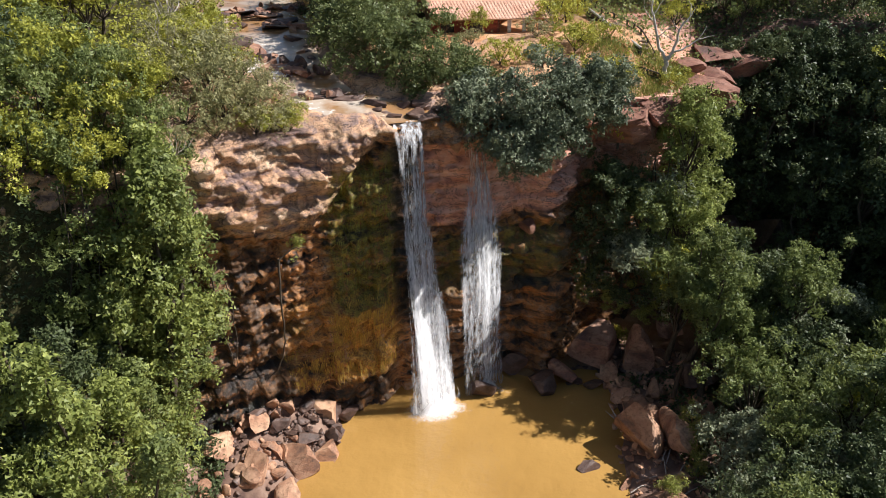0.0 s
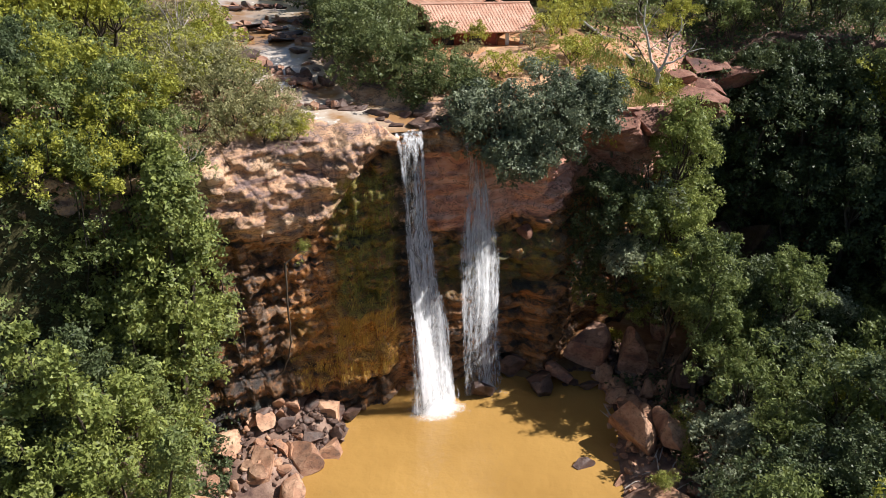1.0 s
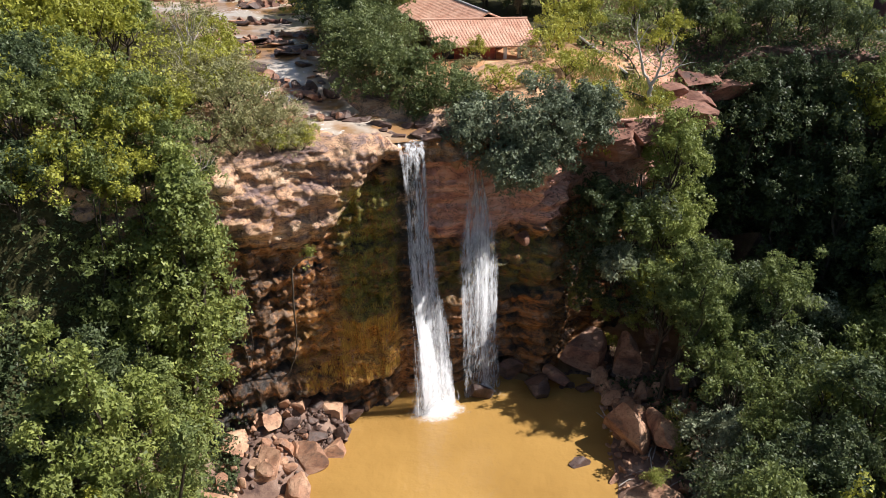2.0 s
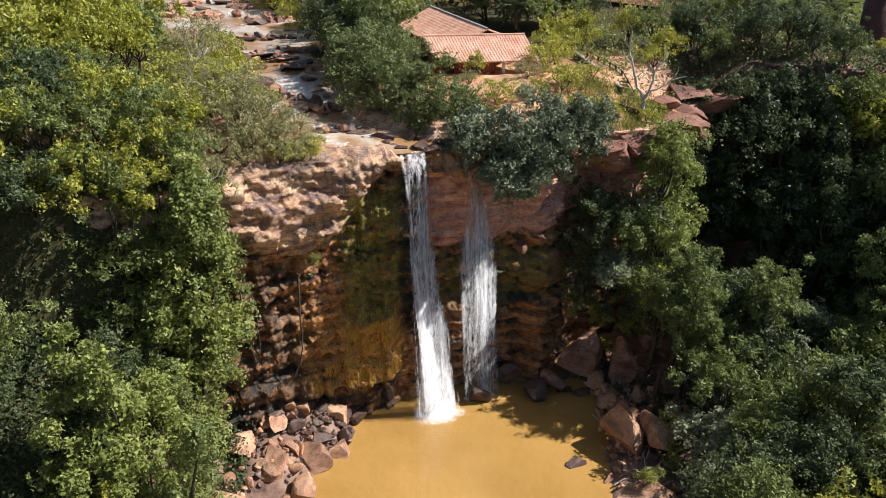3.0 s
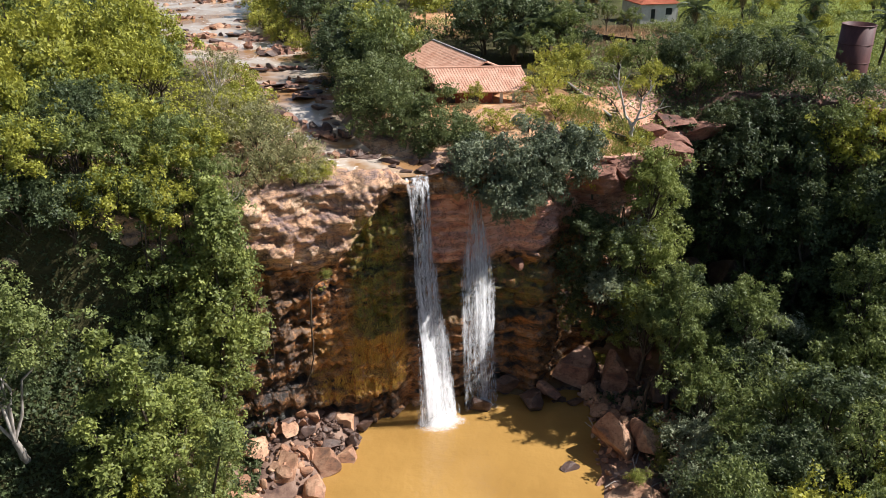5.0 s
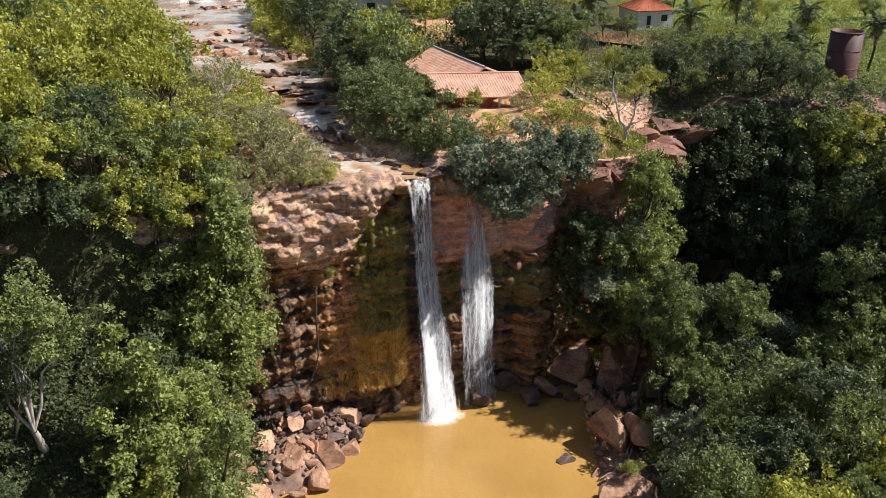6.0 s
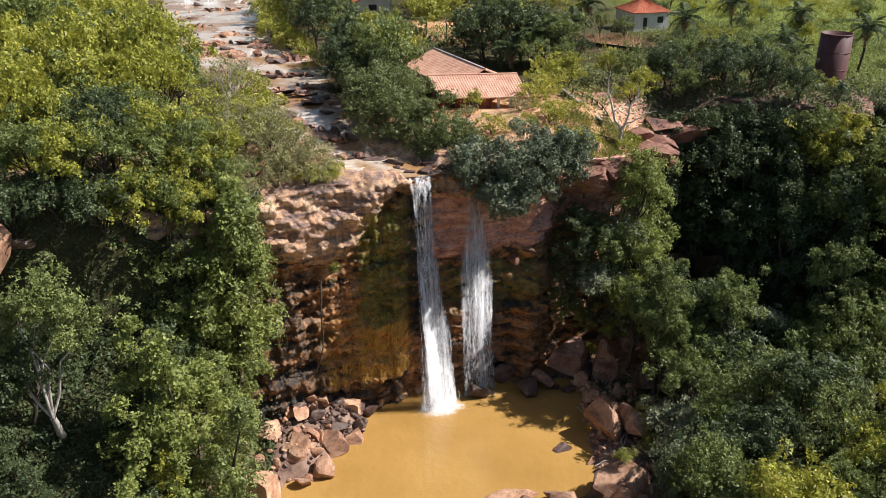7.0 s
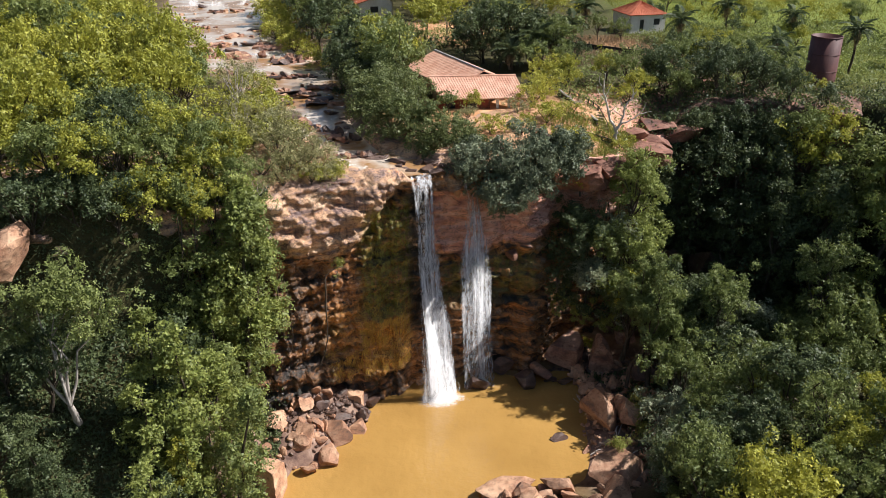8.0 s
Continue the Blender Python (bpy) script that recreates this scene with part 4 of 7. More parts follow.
def overhang_tree(seed, foot, clumps, leaves, size, kind, label):
    """A tree whose limbs reach out over the edge; clumps: x, y, z, radius."""
    r = np.random.default_rng(seed)
    wood, centres, radii = [], [], []
    foot = np.array(foot, float)
    fork = foot + np.array([0, -0.8, 1.6])
    wood.append(limb(r, foot - np.array([0, 0, 0.8]), fork, 0.32, 0.24, 0.05))
    for x, y, z, rad in clumps:
        c = np.array([x, y, z])
        wood.append(limb(r, fork, c, 0.14, 0.03, 0.2))
        for k in range(10):
            centres.append(c + r.normal(size=3) * rad * np.array([0.66, 0.5, 0.48]))
            radii.append(rad * r.uniform(0.3, 0.68))
    tree = new("tree")
    tagged(tree, label, "tree", group="cliff-edge trees")
    v, f = join(wood)
    cv, cf = leaf_cloud(r, np.array(centres), np.array(radii), leaves, size)
    tree.location = foot
    mesh_ob("trunk", v - foot, f, M_BARK, tree, smooth=True)
    mesh_ob("crown", cv - foot, cf, M_LEAF[kind], tree)
    return tree


overhang_tree(401, (5.5, 64.5, 28.2), [(2.2, 61, 28.2, 1.9), (4.6, 60, 26.6, 2.3), (4.2, 58.9, 24.7, 1.5), (6.8, 59.6, 26.8, 2.4), (5.6, 61.5, 29.2, 2.2), (7.0, 58.8, 24.9, 1.6), (3.4, 60.2, 27.8, 2.0), (6.4, 58.6, 23.8, 1.3)], 15000, 0.29, "slate", "broad grey-green tree leaning out over the cliff edge beside the fall")
overhang_tree(402, (10.5, 65.5, 28.4), [(9.4, 60.8, 27.2, 2.3), (11.8, 61.8, 27.4, 2.0), (10.4, 60.6, 25.3, 1.5), (9.0, 62.5, 29.4, 2.2), (12.2, 63.5, 29.0, 1.8), (13.0, 62.6, 26.4, 1.4), (8.2, 60.2, 28.4, 2.0), (13.6, 63.6, 27.8, 1.4), (8.6, 60.0, 26.0, 1.9), (11.4, 61.0, 28.6, 1.9)], 16000, 0.29, "slate", "grey-green tree with glossy leaves hanging over the cliff edge")
# pale-stemmed tree on the wooded slope
pale = overhang_tree(406, (-31.6, 36.4, 13.0), [(-31.5, 36.0, 23.0, 2.0), (-29.4, 36.2, 24.6, 2.0), (-33.2, 36.6, 24.0, 1.9), (-30.6, 37.2, 26.2, 1.8), (-28.0, 37.0, 23.6, 1.6), (-34.4, 36.2, 21.6, 1.6)], 7000, 0.27, "mid", "slender tree with a white stem and open crown on the slope")
for child in pale.children:
    if child.name.startswith("trunk"):
        child.data.materials[0] = M_BARK_PALE
# the great tree between river and house
overhang_tree(403, (-4.0, 70.0, 28.8), [(-8.6, 69, 31.0, 2.4), (-6.0, 66.5, 30.0, 2.4), (-3.2, 65.6, 29.6, 2.3), (-0.6, 66.6, 29.8, 2.2), (-7.5, 72, 33.2, 2.6), (-5.4, 70, 33.0, 2.4), (-6.4, 74.5, 33.6, 2.3), (-9.6, 73, 31.5, 2.0), (-4.6, 67.6, 31.2, 2.4), (-2.0, 68.2, 31.2, 2.2), (-7.2, 69.0, 32.0, 2.2), (1.6, 66.0, 29.2, 1.9), (2.8, 64.8, 28.6, 1.5), (-1.6, 64.6, 28.6, 1.5)], 24000, 0.28, "deep", "large dense green tree standing between river and house")
overhang_tree(404, (-8.0, 79.0, 29.2), [(-10.8, 78, 32.2, 2.2), (-8.0, 77, 33.2, 2.4), (-7.4, 79, 33.0, 2.0), (-8.6, 81, 34.6, 2.4), (-11.4, 82, 33, 2.1), (-8.4, 84, 33.6, 2.0)], 10000, 0.31, "deep", "tall green riverside tree with a rounded crown")
overhang_tree(405, (-11.0, 88.0, 29.4), [(-13.6, 87, 32.4, 2.2), (-11, 86.4, 33.2, 2.4), (-8.4, 88, 33.2, 2.2), (-11.6, 91, 34.0, 2.4), (-14.6, 92, 32.6, 2.1)], 9000, 0.31, "dark", "tall green riverside tree with a rounded crown")

# tall creeper-hung trees standing against the steep side
rng = np.random.default_rng(17)
for key, x, y, z, sc in [("column_slim", -18.2, 48.9, 14.5, 1.28), ("column_slim", -18.6, 50.6, 13.0, 1.3), ("column_slim", -19.6, 47.4, 12.5, 1.35), ("column_slim", -20.6, 48.9, 3.5, 1.15), ("column_slim", -21.4, 45.8, 3.0, 1.35), ("column_slim", -21.2, 43.4, 1.0, 1.2), ("column_slim", -21.4, 40.6, 0.5, 1.3), ("column_slim", -24.6, 36.8, 6.0, 1.35), ("column_slim", -21.9, 37.2, 4.5, 1.4), ("column_slim", -19.4, 36.2, 1.5, 1.2),
                         ("column_mid", -21.0, 49.4, 13.0, 1.3), ("column_mid", -23.0, 48.6, 12.0, 1.4), ("column_mid", -22.4, 45.6, 5.0, 1.2), ("column_dark", -24.4, 43.0, 7.0, 1.05), ("column_mid", -21.8, 42.0, 2.0, 0.95), ("column_mid", -23.8, 38.6, 4.0, 1.2), ("column_mid", -21.4, 37.6, 1.0, 0.95), ("column_mid", -24.6, 35.0, 4.0, 1.1), ("column_mid", -21.8, 33.6, 1.0, 0.9), ("column_mid", -20.6, 50.6, 7.0, 1.1),
                         # dark columns put the hollow's and gorge wall's shade into leaf colour
                         ("column_dark", -31.6, 31.0, 6.0, 0.6), ("column_mid", -23.0, 29.5, 2.0, 0.95), ("column_dark", -34.6, 33.5, 7.0, 0.7),
                         ("column_dark", 31.0, 74.5, 12.0, 1.15), ("column_dark", 36.5, 74.0, 12.0, 1.15), ("column_dark", 41.5, 72.5, 11.0, 1.2), ("column_dark", 46.5, 70.5, 10.0, 1.2)] + [("column_dark", 27.5, 74.8, 12.0, 1.1), ("column_dark", 39.0, 68.5, 8.0, 1.25), ("column_dark", 44.5, 66.0, 8.0, 1.4), ("column_mid", 50.5, 65.5, 11.0, 1.5), ("column_dark", 34.0, 70.5, 8.0, 0.8), ("column_mid", 23.8, 71.0, 12.0, 1.15)]:
    plant(key, x, y, sc, rng, z, 1.0)
# dark kinds along both gorge sides carry shade put into the leaves
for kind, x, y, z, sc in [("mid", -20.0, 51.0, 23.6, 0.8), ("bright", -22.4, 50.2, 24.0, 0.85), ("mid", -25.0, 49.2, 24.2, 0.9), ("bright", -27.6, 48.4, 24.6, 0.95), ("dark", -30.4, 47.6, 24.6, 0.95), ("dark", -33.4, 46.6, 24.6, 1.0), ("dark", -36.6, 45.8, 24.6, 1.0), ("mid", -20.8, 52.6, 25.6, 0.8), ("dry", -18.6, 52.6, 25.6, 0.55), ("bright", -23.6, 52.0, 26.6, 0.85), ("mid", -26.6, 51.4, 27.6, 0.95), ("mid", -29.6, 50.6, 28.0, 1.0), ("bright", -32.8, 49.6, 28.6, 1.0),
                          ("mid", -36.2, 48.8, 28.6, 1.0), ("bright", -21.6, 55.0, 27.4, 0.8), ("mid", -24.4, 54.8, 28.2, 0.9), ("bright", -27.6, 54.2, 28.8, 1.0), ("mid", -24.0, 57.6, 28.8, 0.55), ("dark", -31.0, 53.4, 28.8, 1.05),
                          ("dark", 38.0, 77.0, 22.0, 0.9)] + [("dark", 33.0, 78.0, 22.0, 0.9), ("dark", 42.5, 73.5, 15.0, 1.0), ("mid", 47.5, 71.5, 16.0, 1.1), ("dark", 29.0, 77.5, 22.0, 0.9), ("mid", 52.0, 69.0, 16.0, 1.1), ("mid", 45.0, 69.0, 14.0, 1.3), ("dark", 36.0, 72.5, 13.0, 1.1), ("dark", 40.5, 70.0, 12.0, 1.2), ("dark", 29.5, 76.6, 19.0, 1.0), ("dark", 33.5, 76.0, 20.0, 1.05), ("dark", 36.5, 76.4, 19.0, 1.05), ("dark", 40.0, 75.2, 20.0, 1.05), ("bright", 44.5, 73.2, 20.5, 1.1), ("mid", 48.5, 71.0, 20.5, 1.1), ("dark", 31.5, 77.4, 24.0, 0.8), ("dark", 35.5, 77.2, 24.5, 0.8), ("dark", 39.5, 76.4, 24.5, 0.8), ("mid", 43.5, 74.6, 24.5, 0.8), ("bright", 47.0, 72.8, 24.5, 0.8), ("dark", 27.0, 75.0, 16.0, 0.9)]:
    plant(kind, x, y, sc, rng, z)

# particular trees round the gorge: kind, x, y, foot, height, spread
for i, (kind, x, y, z, h, sp) in enumerate([
        ("fresh", 20.8, 66.0, 18.0, 9.0, 2.8), ("mid", 18.4, 64.4, 12.5, 7.5, 2.7), ("blue", 16.2, 63.4, 9.6, 5.5, 2.3), ("dark", 14.8, 65.5, 14.0, 7.5, 2.5), ("fresh", 21.8, 65.6, 10.0, 9.0, 2.8), ("bright", 20.0, 63.5, 8.0, 5.5, 2.2),
        # several of these trees are added to cast shade on scree and pool
        ("dark", 21.8, 63.8, 4.5, 6.0, 2.6), ("dark", 24.4, 64.6, 5.0, 7.0, 2.8), ("mid", 22.0, 60.2, 4.0, 14.0, 3.2), ("mid", 22.8, 57.0, 3.5, 11.5, 3.0), ("mid", 20.6, 61.0, 4.5, 11.0, 2.6), ("mid", 24.6, 59.5, 3.5, 8.5, 3.2), ("mid", 30.4, 60, 5.0, 11.0, 3.2), ("dark", 27.5, 61.5, 5.0, 9.5, 3.2), ("dark", 25.2, 62.2, 5.0, 11.0, 2.8), ("dark", 28.6, 64.6, 5.0, 7.0, 3.0), ("dark", 32.4, 63.4, 5.0, 7.0, 3.0), ("blue", 34.5, 60.5, 5.0, 6.5, 3.0)] + [("blue", 26.5, 55, 1.0, 6.0, 3.2), ("fresh", 31.5, 54, 1.5, 5.6, 3.2),
        ("blue", 23.0, 48.5, 0.8, 6.0, 3.4), ("blue", 26.5, 44, 0.8, 6.6, 3.6), ("blue", 31, 47.5, 1.0, 6.2, 3.6), ("fresh", 35, 44, 1.0, 6.4, 3.6), ("mid", 36, 52, 1.5, 5.5, 3.2), ("mid", 43, 60, 6.0, 13.5, 3.4),
        ("blue", 21.5, 41.0, 0.8, 6.0, 3.2), ("bright", 27, 38.0, 0.8, 7.0, 3.6), ("blue", 33, 38, 0.8, 6.0, 3.6), ("mid", 39, 46, 1.0, 5.6, 3.4), ("mid", 22, 35, 0.8, 6.5, 3.4), ("mid", 41, 38, 0.8, 6.0, 3.6)]):
    specimen(kind, 500 + i, (x, y, z), h, sp, 9, 5000, 0.29, TREE_LABELS[kind] + " on the gorge side", crown_low=0.2, droop=0.25)


# ---- undergrowth, one mesh a kind ----
def undergrowth(name, kind, label, number, box, size, tall, test, seed):
    r = np.random.default_rng(seed)
    number, size = int(number * 1.8), size * 0.74
    x, y = r.uniform(box[0], box[1], number * 3), r.uniform(box[2], box[3], number * 3)
    good = test(x, y)
    x, y = x[good][:number], y[good][:number]
    z = surface_height(x, y)
    clump = np.clip(0.5 + 0.9 * vnoise(x * 0.7, y * 0.7, seed), 0.12, 1)
    centres = np.stack([x, y, z + tall * clump * r.uniform(0.1, 1.0, len(x))], 1)
    n = len(x)
    way = r.normal(size=(n, 3)) * 0.8 + np.array([0.1, -0.3, 0.5])
    way /= np.linalg.norm(way, axis=1)[:, None]
    side = np.cross(way, r.normal(size=(n, 3)))
    side /= np.linalg.norm(side, axis=1)[:, None]
    along = np.cross(way, side)
    l = size * r.uniform(0.6, 1.4, n)[:, None]
    if name == "grass_tufts":
        up = np.array([0, 0, 1.0]) + r.normal(size=(n, 3)) * 0.3
        v = np.stack([centres + up * l * 0.9, centres - up * l * 0.5 + side * l * 0.14, centres - up * l * 0.5 - side * l * 0.14], 1).reshape(-1, 3)
    else:
        v = np.stack([centres - along * l * 0.55, centres + along * l * 0.4 + side * l * 0.33, centres + along * l * 0.4 - side * l * 0.33], 1).reshape(-1, 3)
    return tagged(mesh_ob(name, v, np.arange(n * 3).reshape(-1, 3), M_LEAF[kind]), label, "undergrowth", kind="stuff")


def rim_depth(x, y):
    d, _ = polyline_distance(x, y, [tuple(p) for p in RIM_FINE])
    return np.where(inside(x, y, [tuple(p) for p in RIM_FINE]), d, -d)


# dark leaves paint the shade beneath the trees into these bushes
undergrowth("undergrowth", "dark", "dense green bushes and creepers clothing the steep side", 26000, (-46, -17.4, 26, 54), 0.45, 1.7, lambda x, y: rim_depth(x, y) > -3, 21)
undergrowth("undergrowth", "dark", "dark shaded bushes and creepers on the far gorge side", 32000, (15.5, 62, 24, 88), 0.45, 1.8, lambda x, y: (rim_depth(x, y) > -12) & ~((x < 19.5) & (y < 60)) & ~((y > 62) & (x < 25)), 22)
undergrowth("undergrowth", "bright", "sunlit low bushes between the trees", 24000, (-75, -20, 50, 130), 0.45, 1.8, lambda x, y: (river_at(x, y)[0] > 1.7) & (rim_depth(x, y) < -2), 23)
undergrowth("undergrowth", "mid", "low green bushes between the trees", 26000, (-12, 75, 70, 140), 0.42, 1.5, lambda x, y: (river_at(x, y)[0] > 1.6) & (fbm(x * 0.08, y * 0.08, 6.0) > 0.02) & ~((x < 14) & (y < 100) & (x > -8)) & (rim_depth(x, y) < -1), 24)
undergrowth("grass_tufts", "grass", "green and yellow grass of the open meadow", 40000, (36, 110, 84, 190), 0.5, 0.5, lambda x, y: (x > 36 + 0 * y) & (rim_depth(x, y) < -8), 25)
undergrowth("grass_tufts", "straw", "dry straw-coloured grass beside the fence", 12000, (15, 36, 96, 126), 0.4, 0.5, lambda x, y: x > 0, 26)
undergrowth("grass_tufts", "grass", "grass and herbs on the rock ledge", 7000, (12, 24, 65, 73), 0.32, 0.9, lambda x, y: rim_depth(x, y) < -0.4, 27)


# ---- boulders ----
def boulder_mesh(seed, detail=3, cuts=12, lumpy=0.07):
    """A block of broken sandstone about one metre across, flat-faced with worn edges."""
    r = np.random.default_rng(seed)
    bm = bmesh.new()
    bmesh.ops.create_icosphere(bm, subdivisions=detail, radius=1.0)
    v = np.array([p.co[:] for p in bm.verts])
    for _ in range(cuts):
        n = r.normal(size=3)
        n /= np.linalg.norm(n)
        d = r.uniform(0.3, 0.62)
        over = v @ n - d
        v -= np.where(over > 0, over, 0)[:, None] * n
    v *= 0.5 / np.abs(v).max(axis=0)
    off = lumpy * 0.6 * fbm(v[:, 0] * 3 + seed, v[:, 1] * 3, v[:, 2] * 3) + lumpy * 0.3 * fbm(v[:, 0] * 9, v[:, 1] * 9 + seed, v[:, 2] * 9)
    v *= (1 + off)[:, None]
    for p, c in zip(bm.verts, v):
        p.co = c
    me = bpy.data.meshes.new("boulder")
    bm.to_mesh(me)
    bm.free()
    return me


# darker copy of the sandstone, the cliff foot's shade put into its brown
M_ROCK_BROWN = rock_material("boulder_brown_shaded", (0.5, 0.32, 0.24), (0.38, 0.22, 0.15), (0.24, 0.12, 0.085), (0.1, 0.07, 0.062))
ROCK_MESHES = {m_: [] for m_ in ("pale", "dark", "dry", "small_pale", "small_dark")}
for i in range(7):
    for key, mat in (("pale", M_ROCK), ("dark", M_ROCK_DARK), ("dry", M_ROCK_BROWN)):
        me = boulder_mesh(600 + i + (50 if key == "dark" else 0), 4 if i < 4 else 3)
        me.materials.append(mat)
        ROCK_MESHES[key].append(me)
        if key == "dry":
            continue
        me = boulder_mesh(700 + i + (50 if key == "dark" else 0), 2, 10, 0.04)
        me.materials.append(mat)
        ROCK_MESHES["small_" + key].append(me)


def rock(key, i, place, size, turn, name="boulder", label="", group="boulders by the pool"):
    ob = new(name, ROCK_MESHES[key][i % 7])
    ob.matrix_basis = pose(*place, *turn) @ Matrix.Diagonal((*size, 1))
    return tagged(ob, label, "rock", group=group)


M_ROCK_RED = rock_material("ledge_red_sandstone", (0.36, 0.2, 0.15), (0.29, 0.14, 0.095), (0.2, 0.085, 0.06), (0.09, 0.052, 0.045), False)
ROCK_MESHES["red"] = []
for i in range(7):
    me = boulder_mesh(760 + i, 5, 9, 0.22)
    me.materials.append(M_ROCK_RED)
    ROCK_MESHES["red"].append(me)
PALE, DARK, WET = "angular block of pale pinkish sandstone", "dark weathered sandstone boulder", "wet black boulder at the water's edge"
